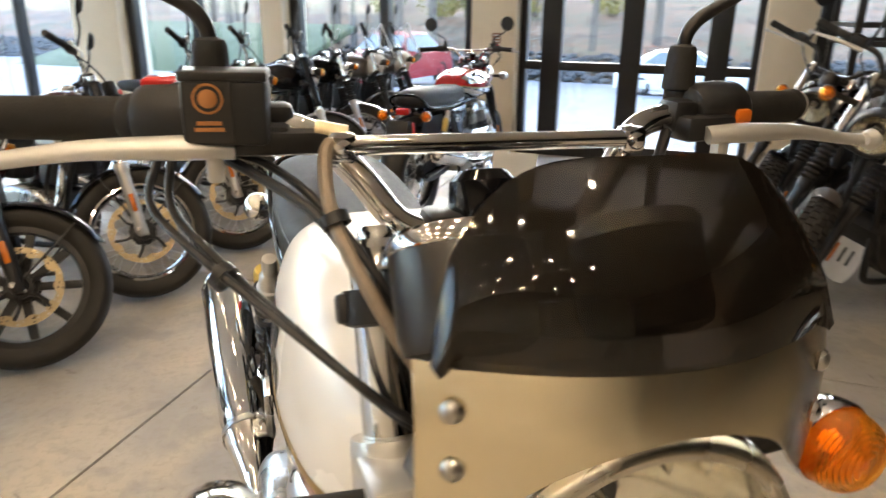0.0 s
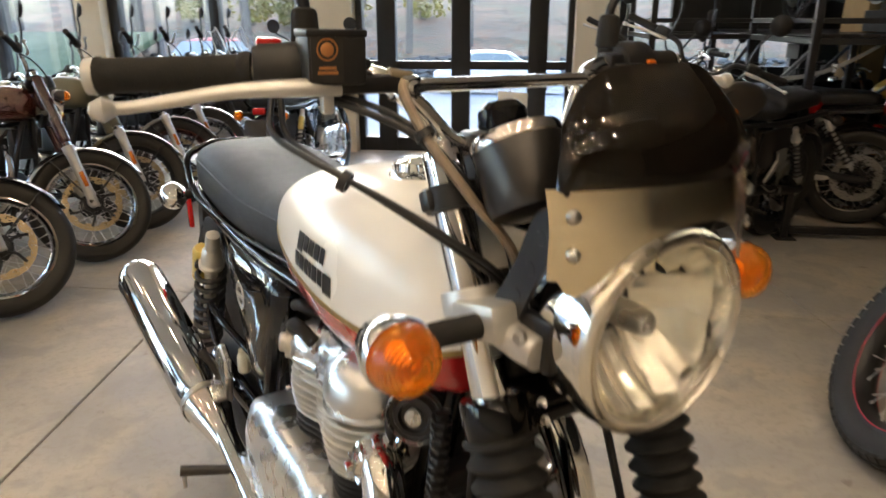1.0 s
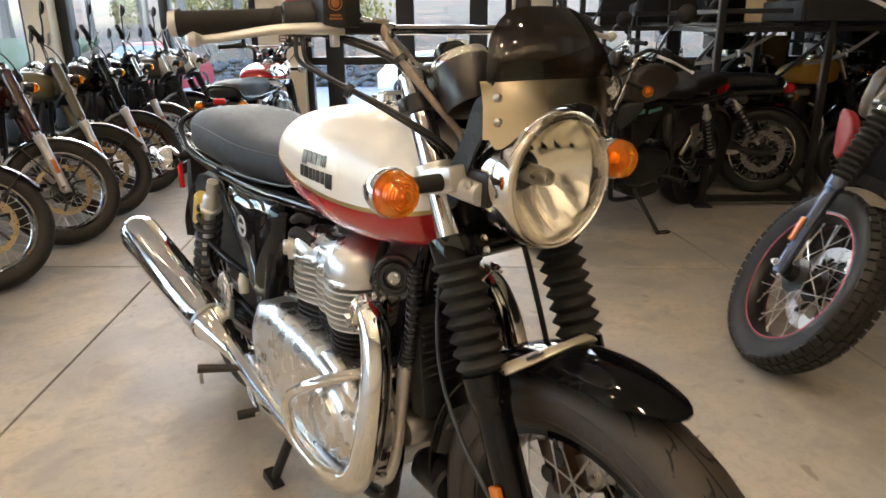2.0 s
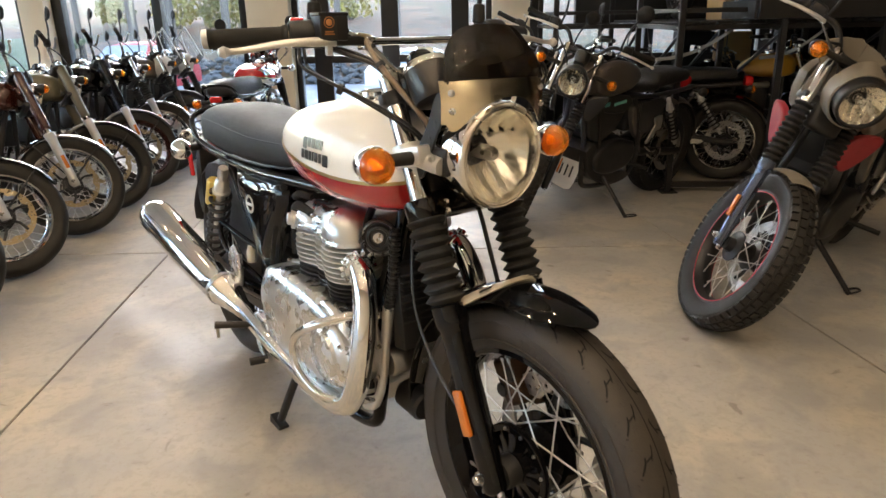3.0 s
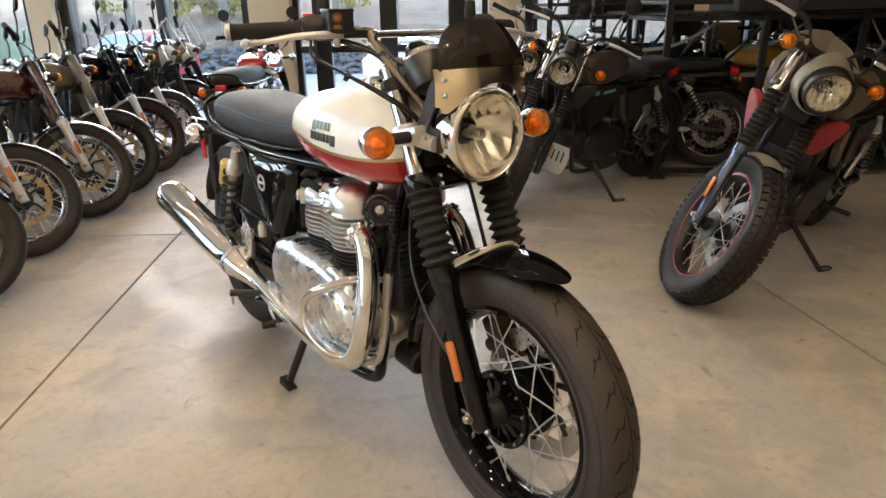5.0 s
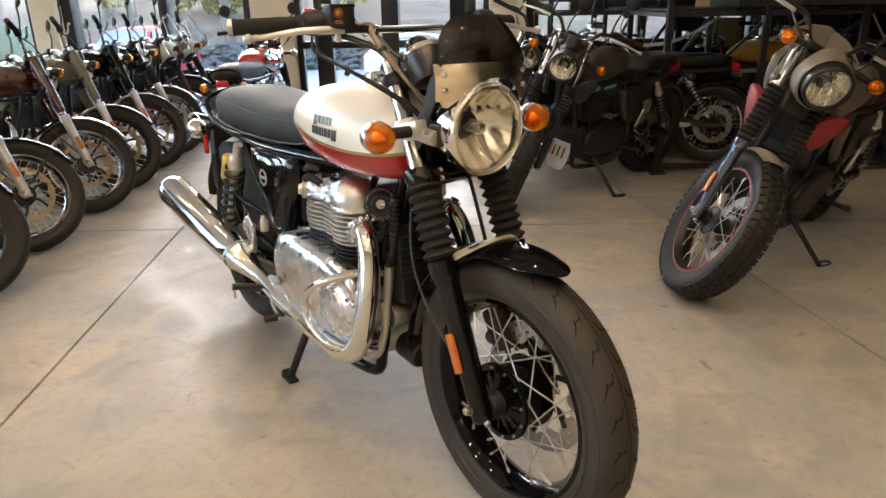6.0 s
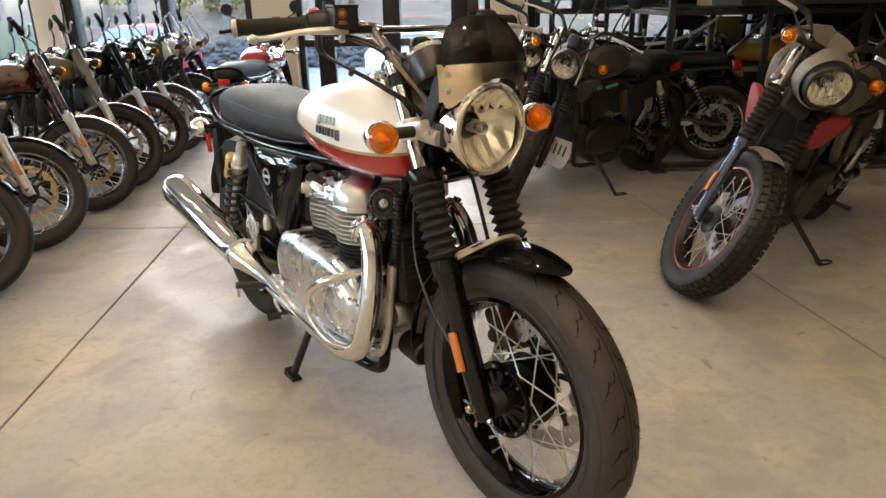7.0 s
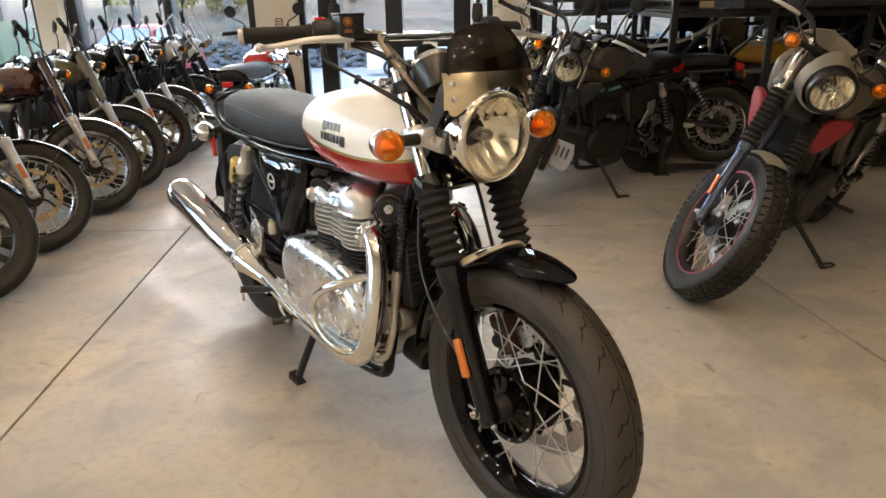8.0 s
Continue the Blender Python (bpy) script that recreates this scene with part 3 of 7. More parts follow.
def car(m, paint, label):
    t = thing("parked_car", m, label, "car", "parked cars")
    prof = [(-2.15, 0.62, 0.8), (-2.05, 0.86, 0.82), (-1.2, 0.95, 0.86), (-0.95, 0.97, 0.86), (0.0, 0.98, 0.88), (1.0, 0.99, 0.87), (1.9, 0.98, 0.84), (2.15, 0.75, 0.8)]
    rings = []
    for y, zt, w in prof:
        ring = [(-w, y, 0.25), (-w * 1.03, y, 0.5), (-w, y, zt - 0.1), (-w * 0.86, y, zt), (0, y, zt + 0.03), (w * 0.86, y, zt), (w, y, zt - 0.1), (w * 1.03, y, 0.5), (w, y, 0.25), (0, y, 0.22)]
        rings.append(ring)
    part("body", loft(Geo(), rings), paint, t)
    cab = [(-1.0, 0.98, 0.74), (-0.35, 1.40, 0.60), (0.2, 1.46, 0.6), (0.9, 1.44, 0.6), (1.75, 1.0, 0.72)]
    rings = [[(-w * 1.1, y, 0.95), (-w, y, z - 0.06), (-w * 0.8, y, z), (0, y, z + 0.02), (w * 0.8, y, z), (w, y, z - 0.06), (w * 1.1, y, 0.95)] for y, z, w in cab]
    part("roof", loft(Geo(), rings), paint, t)
    gl = make_glass()
    part("windscreen", shell(Geo(), [[(-0.68, -0.97, 1.01), (0, -1.0, 1.02), (0.68, -0.97, 1.01)], [(-0.56, -0.40, 1.39), (0, -0.43, 1.41), (0.56, -0.40, 1.39)]], -0.012), gl, t)
    for s in (-1, 1):
        part("side_window", shell(Geo(), [[(s * 0.80, -0.75, 1.0), (s * 0.80, 1.3, 1.0)], [(s * 0.635, -0.3, 1.37), (s * 0.635, 0.8, 1.38)]], 0.02 * s), gl, t)
        part("headlight", lathe(Geo(), [(0.0, 0.03), (0.1, 0.02), (0.13, 0.0), (0.13, -0.05)], 14, along((s * 0.6, -2.12, 0.68), (0, -1, 0.1))), LENS, t)
        for y in (-1.35, 1.3):
            wh = part("wheel", lathe(Geo(), [(0.0, 0.02), (0.16, 0.03), (0.2, 0.0), (0.2, -0.1)], 18, along((s * 0.84, y, 0.31), (s, 0, 0))), STEEL, t)
            part("tyre", lathe(Geo(), [(0.2, 0.04), (0.29, 0.05), (0.315, 0.02), (0.315, -0.13), (0.2, -0.14)], 22, along((s * 0.84, y, 0.31), (s, 0, 0)), ends=False), TYRE, wh)
    part("grille", rbox(Geo(), (0.9, 0.05, 0.18), 0.02, pose(0, -2.13, 0.55)), SATIN, t)
    return t


_glass = []


def make_glass():
    if not _glass:
        # pale grey base carries the sky's reflection in the car windows
        _glass.append(make("sky_pale_car_glass", (0.16, 0.18, 0.18), 0.35, 0, 0.1, 3))
    return _glass[0]


CARWHITE = make("white_car_paint", (0.62, 0.62, 0.62), 0.15, 0, 0.02, 2, coat=1)
CARRED = make("red_car_paint", (0.30, 0.008, 0.015), 0.5, 0, 0.05, 2)
car(at_uv(-1.0, 24.0, lot_height(24.0) - 0.12, 92), CARWHITE, "white car parked across the car park")
car(at_uv(-10.4, 22.0, lot_height(22.0) - 0.12, -4) @ Matrix.Scale(1.2, 4), CARRED, "red car parked at an angle across the car park")


# ---- motorcycle parts; local axes: forward -y, right-hand side -x, ground z 0 ----
RAKE = radians(24)
FD = Vector((0, math.sin(RAKE), math.cos(RAKE)))


def fork_at(x, s, base=(0, 0, 0.316)):
    return Vector((x, base[1] + FD.y * s, base[2] + FD.z * s))


def steering(deg):
    p = Vector((0, 0.345, 1.0))
    return Matrix.Translation(p) @ Matrix.Rotation(radians(deg), 4, FD) @ Matrix.Translation(-p)


AX = along((0, 0, 0), (1, 0, 0))


def pillow(g, outline, d, b, m=None, steps=5):
    """A cover with a softly rounded rim: outline in the local xy plane, rising d along z."""
    c = sum((Vector(p) for p in outline), Vector((0, 0))) / len(outline)
    rings = [[(x, y, 0) for x, y in outline]]
    for k in range(steps + 1):
        a = math.pi / 2 * k / steps
        ins, z = b * (1 - math.cos(a)), d - b * 0.6 + b * 0.6 * math.sin(a)
        row = []
        for x, y in outline:
            q = Vector((x, y)) - c
            q = q * max(0.02, 1 - ins / max(q.length, 1e-6))
            row.append((c.x + q.x, c.y + q.y, z))
        rings.append(row)
    return loft(g, rings, m=m)


def round_outline(pts, k=5):
    q = smooth_path([(*p, 0) for p in pts] + [(*pts[0], 0)], k)[:-1]
    return [(p.x, p.y) for p in q]


SIDE_R = Matrix(((0, 0, -1, 0), (1, 0, 0, 0), (0, 1, 0, 0), (0, 0, 0, 1)))  # local (x, y, z) to bike (-z, x, y): right side
SIDE_L = Matrix(((0, 0, 1, 0), (1, 0, 0, 0), (0, 1, 0, 0), (0, 0, 0, 1)))


def tyre_shape(R, w, h, tread):
    g = Geo()
    rr = R - h
    half = [(rr - 0.003, 0.62), (rr + 0.010, 0.80), (rr + 0.030, 0.95), (rr + 0.055, 1.0), (R - 0.026, 0.96), (R - 0.014, 0.80), (R - 0.006, 0.55), (R - 0.0015, 0.27)]
    prof = [(r, x * w / 2) for r, x in half] + [(R, 0)] + [(r, -x * w / 2) for r, x in reversed(half)]
    lathe(g, prof, 72, AX, ends=False)
    return g


def knob_shape(R, w):
    g = Geo()
    n = 58
    for i in range(n):
        for j, xx in enumerate((-0.40, -0.14, 0.14, 0.40)):
            a = 2 * math.pi * (i + 0.5 * (j % 2)) / n
            rad = R - (0.012 if abs(xx) > 0.3 else 0.003)
            m = Matrix.Rotation(a, 4, "X") @ pose(xx * w, 0, rad + 0.001, 0, xx * 75, 0)
            s = 0.0125
            L = 2 * math.pi * R / n * 0.42
            g.add([(-s, -L, -0.006), (s, -L, -0.006), (s, L, -0.006), (-s, L, -0.006), (-s * 0.85, -L * 0.85, 0.0055), (s * 0.85, -L * 0.85, 0.0055), (s * 0.85, L * 0.85, 0.0055), (-s * 0.85, L * 0.85, 0.0055)],
                  [(4, 5, 6, 7), (0, 1, 5, 4), (1, 2, 6, 5), (2, 3, 7, 6), (3, 0, 4, 7)], m)
    return g


def tread_cuts(R, w):
    """Grooves of a road tyre, their shade painted as thin dark inlays: a line near the crown and slanted H shapes on
    each side.
    """
    g = Geo()

    def surf(x):
        q = min(1.0, abs(x) / (w / 2))
        return R - 0.024 * q ** 2.6 + 0.0008

    def cut(pts, hw):
        fine = smooth_path([(a, x, 0) for a, x in pts], 4)
        va = []
        for k, p in enumerate(fine):
            d = fine[min(k + 1, len(fine) - 1)] - fine[max(k - 1, 0)]
            da, dx = d.x * R, d.y
            L = math.hypot(da, dx) or 1.0
            h = hw * (0.45 if k in (0, len(fine) - 1) else 1.0)
            for sg in (-1, 1):
                a, x = p.x - sg * h * dx / L / R, p.y + sg * h * da / L
                r = surf(x)
                va.append((x, -r * math.sin(a), r * math.cos(a)))
        g.add(va, [(2 * k, 2 * k + 1, 2 * k + 3, 2 * k + 2) for k in range(len(fine) - 1)])

    n = 30
    for i in range(n):
        a0 = 2 * math.pi * i / n
        for s in (1, -1):
            o = a0 + (math.pi / n if s > 0 else 0)
            cut([(o - 0.066, s * 0.0090), (o - 0.032, s * 0.0115), (o + 0.012, s * 0.0170)], 0.0014)
            cut([(o - 0.016, s * 0.0130), (o + 0.008, s * 0.0285)], 0.0014)
            cut([(o - 0.020, s * 0.0262), (o + 0.018, s * 0.0295), (o + 0.066, s * 0.0375)], 0.0015)
            cut([(o + 0.076, s * 0.0392), (o + 0.082, s * 0.0396)], 0.0018)
    cut([(2 * math.pi * k / 60, 0.0) for k in range(61)], 0.0011)
    return g


def tyre_hairs(R, w):
    """The fine rubber whiskers along a new tyre's shoulders."""
    g = Geo()
    rr = random.Random(5)
    for i in range(230):
        a = rr.uniform(0, 2 * math.pi)
        x = rr.choice((-1, 1)) * w * rr.choice((0.10, 0.26, 0.38, 0.43))
        q = abs(x) / (w / 2)
        r = R - 0.024 * q ** 2.6 - 0.001
        L = rr.uniform(0.003, 0.006)
        p = Vector((x, -r * math.sin(a), r * math.cos(a)))
        d = Vector((x * 6, -math.sin(a) + rr.uniform(-0.3, 0.3), math.cos(a) + rr.uniform(-0.3, 0.3))).normalized()
        tube(g, [p, p + d * L], [0.0005, 0.0003], 3, 1)
    return g


def disc_shape(r0, r1, t=0.0045, na=96, nr=6):
    g = Geo()
    wave = lambda a, j: (r0 if j else r0 + 0.008 * math.sin(a * 10)) if j == 0 else r0 + (r1 - r0) * j / nr
    for z in (-t / 2, t / 2):
        verts = [(wave(2 * math.pi * i / na, j) * math.cos(2 * math.pi * i / na), wave(2 * math.pi * i / na, j) * math.sin(2 * math.pi * i / na), z) for i in range(na) for j in range(nr + 1)]
        faces = []
        for i in range(na):
            for j in range(nr):
                if j in (1, 2, 4) and (i + 2 * j) % 6 == 0:
                    continue
                i2 = (i + 1) % na
                faces.append((i * (nr + 1) + j, i2 * (nr + 1) + j, i2 * (nr + 1) + j + 1, i * (nr + 1) + j + 1))
        g.add(verts, faces, AX)
    lathe(g, [(r1, -t / 2), (r1, t / 2)], na, AX, ends=False)
    return g


def wheel(t, name, m, R, w, h, rim_mat, hub_mat, disc=None, disc_mat=None, tread="road", spokes=36, alloy=False, pin=None, hub_k=1.0):
    rr = R - h
    pin = pin or rim_mat
    if not alloy:
        def rim():
            a = w * 0.36
            pr = [(rr + 0.004, a), (rr - 0.006, a + 0.001), (rr - 0.011, a * 0.8), (rr - 0.022, a * 0.45), (rr - 0.025, 0), (rr - 0.022, -a * 0.45), (rr - 0.011, -a * 0.8), (rr - 0.006, -a - 0.001), (rr + 0.004, -a), (rr - 0.004, 0)]
            return lathe(Geo(), pr, 72, AX, closed=True)
    else:
        def rim():
            a = w * 0.36
            g = lathe(Geo(), [(rr + 0.004, a), (rr - 0.02, a), (rr - 0.028, 0), (rr - 0.02, -a), (rr + 0.004, -a), (rr - 0.006, 0)], 72, AX, closed=True)
            return g
    wh = part(name, rim, rim_mat, t, m=m, key=("rim", R, w, alloy))
    part("tyre", lambda: tyre_shape(R, w, h, tread), TYRE_NEW if tread == "cut" else TYRE, wh, "dusty black rubber tyre" if tread == "road" else "knobbly off-road tyre", key=("tyre", R, w, h, tread))
    if tread == "knobs":
        part("knob_tread", lambda: knob_shape(R, w), TYRE, wh, key=("knobs", R, w))["kind"] = "stuff"
    if tread == "cut":
        part("groove_shade", lambda: tread_cuts(R, w), GROOVE, wh, key=("cuts", R, w))
        part("tyre_whiskers", lambda: tyre_hairs(R, w), GROOVE, wh, key=("hairs", R, w))["kind"] = "stuff"
        for k, (a0_, n_) in enumerate(((-1.9, 9), (0.5, 8), (2.6, 9))):
            for i in range(n_):
                part("sidewall_mark", lambda: rbox(Geo(), (0.0016, 0.013, 0.016), 0.0004, pose(-w / 2 + 0.0012, 0, R - 0.052, 0, 0, 0), 1), TYRE_NEW, wh, m=pose(0, 0, 0, math.degrees(a0_) - i * 3.9, 0, 0), key=("sidewall_mark", R, w))
        part("sidewall_rib", lambda: lathe(lathe(Geo(), [(R - 0.066, -w / 2 + 0.0015), (R - 0.0645, -w / 2 - 0.0004), (R - 0.063, -w / 2 + 0.0015)], 72, AX, ends=False), [(R - 0.032, -w / 2 + 0.0025), (R - 0.0305, -w / 2 - 0.0002), (R - 0.029, -w / 2 + 0.004)], 72, AX, ends=False), TYRE_NEW, wh, key=("sidewall_rib", R, w))

    def hub():
        g = lathe(Geo(), [(0.012, 0.075), (0.026, 0.075), (0.03, 0.05), (0.05, 0.044), (0.062, 0.042), (0.062, 0.037), (0.04, 0.03), (0.036, 0), (0.04, -0.03), (0.062, -0.037), (0.062, -0.042), (0.05, -0.044), (0.03, -0.05), (0.026, -0.075), (0.012, -0.075)], 32, AX)
        return g
    if hub_k > 1:
        for i in range(12):
            part("hub_rib", lambda: rbox(Geo(), (0.010, 0.005, 0.052), 0.0015, pose(-0.044, 0, 0.056), 1), hub_mat, wh, m=pose(0, 0, 0, 30 * i, 0, 0), key="hub_rib")
            part("hub_bolt", lambda: lathe(Geo(), [(0, 0.004), (0.0028, 0.004), (0.0034, 0.0)], 8, along((-0.052, 0, 0.080), (-1, 0, 0))), STEEL, wh, m=pose(0, 0, 0, 30 * i + 15, 0, 0), key="hub_bolt")
        part("hub_ring", lambda: lathe(Geo(), [(0.074, -0.052), (0.086, -0.052), (0.088, -0.049), (0.088, -0.040), (0.074, -0.040)], 48, AX, closed=True), hub_mat, wh, key="hub_ring")
        part("hub_web", lambda: lathe(Geo(), [(0.03, -0.038), (0.084, -0.038), (0.084, -0.032), (0.070, -0.028), (0.068, 0.028), (0.084, 0.032), (0.084, 0.038), (0.03, 0.038)], 48, AX, closed=True), hub_mat, wh, key="hub_web")
        part("bearing_boss", lambda: lathe(Geo(), [(0.014, -0.086), (0.029, -0.085), (0.031, -0.080), (0.031, -0.050), (0.014, -0.050)], 32, AX, closed=True), PLASTIC, wh, key="bearing_boss")
    part("hub", hub, hub_mat, wh, m=Matrix.Diagonal((1.0, hub_k, hub_k, 1.0)), key="hub")
    if alloy:
        for i in range(9):
            part("cast_spoke", lambda: loft(Geo(), [[(x, y, z) for x, y in ((-0.012, -0.016), (0.012, -0.016), (0.014, 0), (0.012, 0.016), (-0.012, 0.016), (-0.014, 0))] for z in (0.04, rr - 0.015)]), rim_mat, wh, m=pose(0, 0, 0, 40 * i, 0, 0), key=("cast_spoke", R, h))
    if not alloy:
        for i in range(spokes):
            sgn = 1 if i % 2 else -1
            dr = 1 if (i // 2) % 2 else -1
            def spoke():
                a1 = dr * radians(66)
                hr = 0.082 if hub_k > 1 else 0.058
                p0 = Vector((sgn * 0.040, -hr * math.sin(a1), hr * math.cos(a1)))
                p1 = Vector((sgn * 0.008, 0, rr - 0.018))
                g = tube(Geo(), [p0, p1], 0.0017, 6, 1)
                tube(g, [p1 + (p0 - p1).normalized() * 0.018, p1], 0.0034, 6, 1)
                return g
            ang = 360 / spokes * i
            part("spoke", spoke, pin, wh, m=pose(0, 0, 0, ang, 0, 0), key=("spoke", R, h, sgn, dr, hub_k))
    if disc:
        dm = pose(disc * 0.062, 0, 0)
        ri = 0.124 if disc_mat is GOLDDISC else 0.108
        d = part("brake_disc", lambda: disc_shape(ri, 0.155), disc_mat or DISC, wh, "perforated steel brake disc", m=dm, key=("disc", ri))

        part("disc_carrier", lambda: lathe(Geo(), [(0.034, -0.005), (0.05, -0.005), (0.05, 0.005), (0.034, 0.005)], 24, AX, closed=True), SATIN, wh, m=dm, key="carrier")
        for i in range(6):
            part("carrier_arm", lambda: tube(Geo(), [(0, 0, 0.045), (0, 0.012, 0.08), (0, 0.0, ri + 0.008)], [0.009, 0.007, 0.008], 6, 3), SATIN, wh, m=dm @ pose(0, 0, 0, 60 * i, 0, 0), key=("carrier_arm", ri))
    return wh


def bellows(g, p0, p1, r, n):
    d = p1 - p0
    L = d.length
    prof = [(0.021, 0), (r * 0.86, 0.002)]
    for i in range(n):
        a = (i + 0.15) / n * L
        b = (i + 0.62) / n * L
        prof += [(r * 0.74, a), (r * 1.03, b - L / n * 0.06), (r * 1.03, b + L / n * 0.06)]
    prof += [(r * 0.80, L - 0.001), (0.021, L)]
    return lathe(g, prof, 24, along(p0, d))


def fork(t, S, lower, upper, boots=True, reflector=True, span=0.1, shroud=None, base=(0, 0, 0.316), boot_r=0.037, boot_top=0.505, girth=1.0):
    P = lambda x, s: fork_at(x, s, base)
    for sx in (-1, 1):
        x = sx * span
        g = Geo()
        tube(g, [P(x, -0.026), P(x, -0.016), P(x, 0.03), P(x, 0.10), P(x, 0.27), P(x, 0.30), P(x, 0.335)], [0.019 * girth, 0.0255 * girth, 0.0265 * girth, 0.0275 * girth, 0.0285 * girth, 0.033 * min(1, girth * 1.1), 0.034 * min(1, girth * 1.1)], 24, 3)
        tube(g, [P(x, -0.026) + Vector((0, 0.004, 0)), P(x, 0.0) + Vector((0, 0.012, 0)), P(x, 0.055) + Vector((0, 0.008, 0))], [0.015, 0.022, 0.012], 14, 3)
        part("fork_leg", g, lower, t, m=S)
        g = lathe(Geo(), [(0, 0.014), (0.008, 0.014), (0.0095, 0.011), (0.0095, 0.003), (0.0135, 0.003), (0.0145, 0.0)], 8, along(P(x + sx * 0.021, 0.004) + Vector((0, 0.010, 0)), (sx, 0, 0)))
        part("axle_nut", g, STEEL, t, m=S)
        part("pinch_bolt", lathe(Geo(), [(0, 0.008), (0.005, 0.008), (0.0068, 0.006), (0.0068, 0)], 10, along(P(x + sx * 0.006, -0.016) + Vector((0, -0.020, 0)), (0, -1, -0.4))), STEEL, t, m=S)
        part("fork_tube", tube(Geo(), [P(x, 0.32), P(x, 0.775)], 0.0205, 20, 1), upper, t, m=S)
        if boots:
            part("fork_boot", bellows(Geo(), P(x, 0.335), P(x, boot_top), boot_r, 8 if boot_top < 0.55 else 11), RUBBER, t, "ribbed black rubber fork gaiter", m=S)
        if shroud:
            part("fork_shroud", tube(Geo(), [P(x, 0.36), P(x, 0.38), P(x, 0.55), P(x, 0.74)], [0.029, 0.031, 0.033, 0.034], 18, 3), shroud, t, m=S)
        part("fork_cap", lathe(Geo(), [(0.0, 0.016), (0.011, 0.016), (0.013, 0.013), (0.013, 0.007), (0.02, 0.006), (0.021, 0)], 18, along(P(x, 0.775), FD)), CHROME if not shroud else SATIN, t, m=S)
        if reflector:
            rp = P(x + sx * 0.03, 0.135)
            part("reflector", rbox(Geo(), (0.010, 0.024, 0.088), 0.0045, along(rp, FD, (0, 1, 0)) @ pose(0, 0, 0)), REFLECT, t, "amber side reflector", m=S)


def headlight(t, S, c, r, tilt=-2, ring=None, shellm=None, depth=0.14):
    ring, shellm = ring or CHROME, shellm or BLACK
    ax = Vector((0, -math.cos(radians(tilt)), math.sin(radians(tilt))))
    m = along(c, ax)
    body = part("headlight", lathe(Geo(), [(0.0, -depth), (r * 0.35, -depth * 0.98), (r * 0.66, -depth * 0.86), (r * 0.86, -depth * 0.66), (r * 0.925, -0.06), (r * 0.925, -0.05), (r * 0.9, -0.05)], 40, m, ends=False), shellm, t, "black round headlight shell", m=S)
    part("bezel", lathe(Geo(), [(r * 0.93, -0.058), (r * 0.965, -0.056), (r * 0.985, -0.045), (r, -0.020), (r * 1.002, -0.006), (r * 0.995, 0.001), (r * 0.982, 0.005), (r * 0.965, 0.007), (r * 0.925, 0.0085), (r * 0.915, 0.0065), (r * 0.905, 0.0065), (r * 0.895, 0.0085), (r * 0.868, 0.0085), (r * 0.858, 0.006), (r * 0.852, -0.004), (r * 0.855, -0.016), (r * 0.92, -0.02)], 64, m, closed=True), ring, body)
    if ring is CHROME:
        part("bezel_face", lathe(Geo(), [(r * 0.990, 0.0030), (r * 0.980, 0.0068), (r * 0.960, 0.0092), (r * 0.930, 0.0105), (r * 0.918, 0.0085), (r * 0.906, 0.0080), (r * 0.896, 0.0100), (r * 0.866, 0.0105), (r * 0.856, 0.0070)], 64, m, ends=False), RINGM, body, "satin headlight rim tinted like the warm room it mirrors")
    # pressed reflector: a smooth dish with upright flutes below; teeth above mimic a reflection
    n, k = 96, 20
    rings = []
    for j in range(k + 1):
        q = j / k
        rad = r * (0.862 - 0.70 * q)
        z = -0.014 - 0.062 * (1 - (1 - q) ** 2)
        row = []
        for i in range(n):
            x, y = rad * math.cos(2 * math.pi * i / n), rad * math.sin(2 * math.pi * i / n)
            low = min(1.0, max(0.0, (-y / r - 0.02) * 4))
            high = min(1.0, max(0.0, (y / r - 0.30) * 5))
            flute = 0.5 - 0.5 * math.cos(2 * math.pi * x / r * 3.5)
            facet = abs((math.atan2(y, x) / math.pi * 9) % 1.0 - 0.5) * 2
            row.append((x, y, z + (0.0075 * flute * low + 0.0050 * flute * high + 0.0012 * facet) * (0.25 + 0.75 * (1 - q))))
        rings.append(row)
    g = loft(Geo(), rings, m=m, caps=False)
    part("reflector_bowl", g, BOWL, body, angle=22)
    # small solid teeth shaped as the mirrored serrations of the lens
    for i in range(7):
        x = r * 0.60 * (i / 3 - 1)
        w = r * 0.022
        g = Geo()
        y0 = r * (0.34 + 0.03 * i / 6)
        z0 = -0.030 - 0.022 * (1 - abs(i / 3 - 1))
        g.add([(x - w, y0 + 0.009, z0 - 0.012), (x + w, y0 + 0.009, z0 - 0.012), (x + w, y0 + 0.004, z0 + 0.002), (x, y0 - 0.002, z0 + 0.002), (x - w, y0 + 0.004, z0 + 0.002), (x, y0 - 0.002, z0 - 0.012)], [(0, 1, 2, 4), (4, 2, 3), (0, 4, 3, 5), (1, 5, 3, 2), (0, 5, 1)], m)
        part("serration_reflection", g, BOWL, body, angle=20)
    hood = lathe(Geo(), [(0.0, 0.004), (0.010, 0.003), (0.0135, -0.002), (0.0145, -0.020), (0.0145, -0.055)], 20, m @ pose(0, 0, -0.018))
    part("bulb", hood, STEEL, body)
    part("bulb_socket", lathe(Geo(), [(0.016, 0.0), (0.026, 0.001), (0.029, -0.002), (0.029, -0.010), (0.016, -0.010)], 28, m @ pose(0, 0, -0.066), closed=True), SATIN, body)
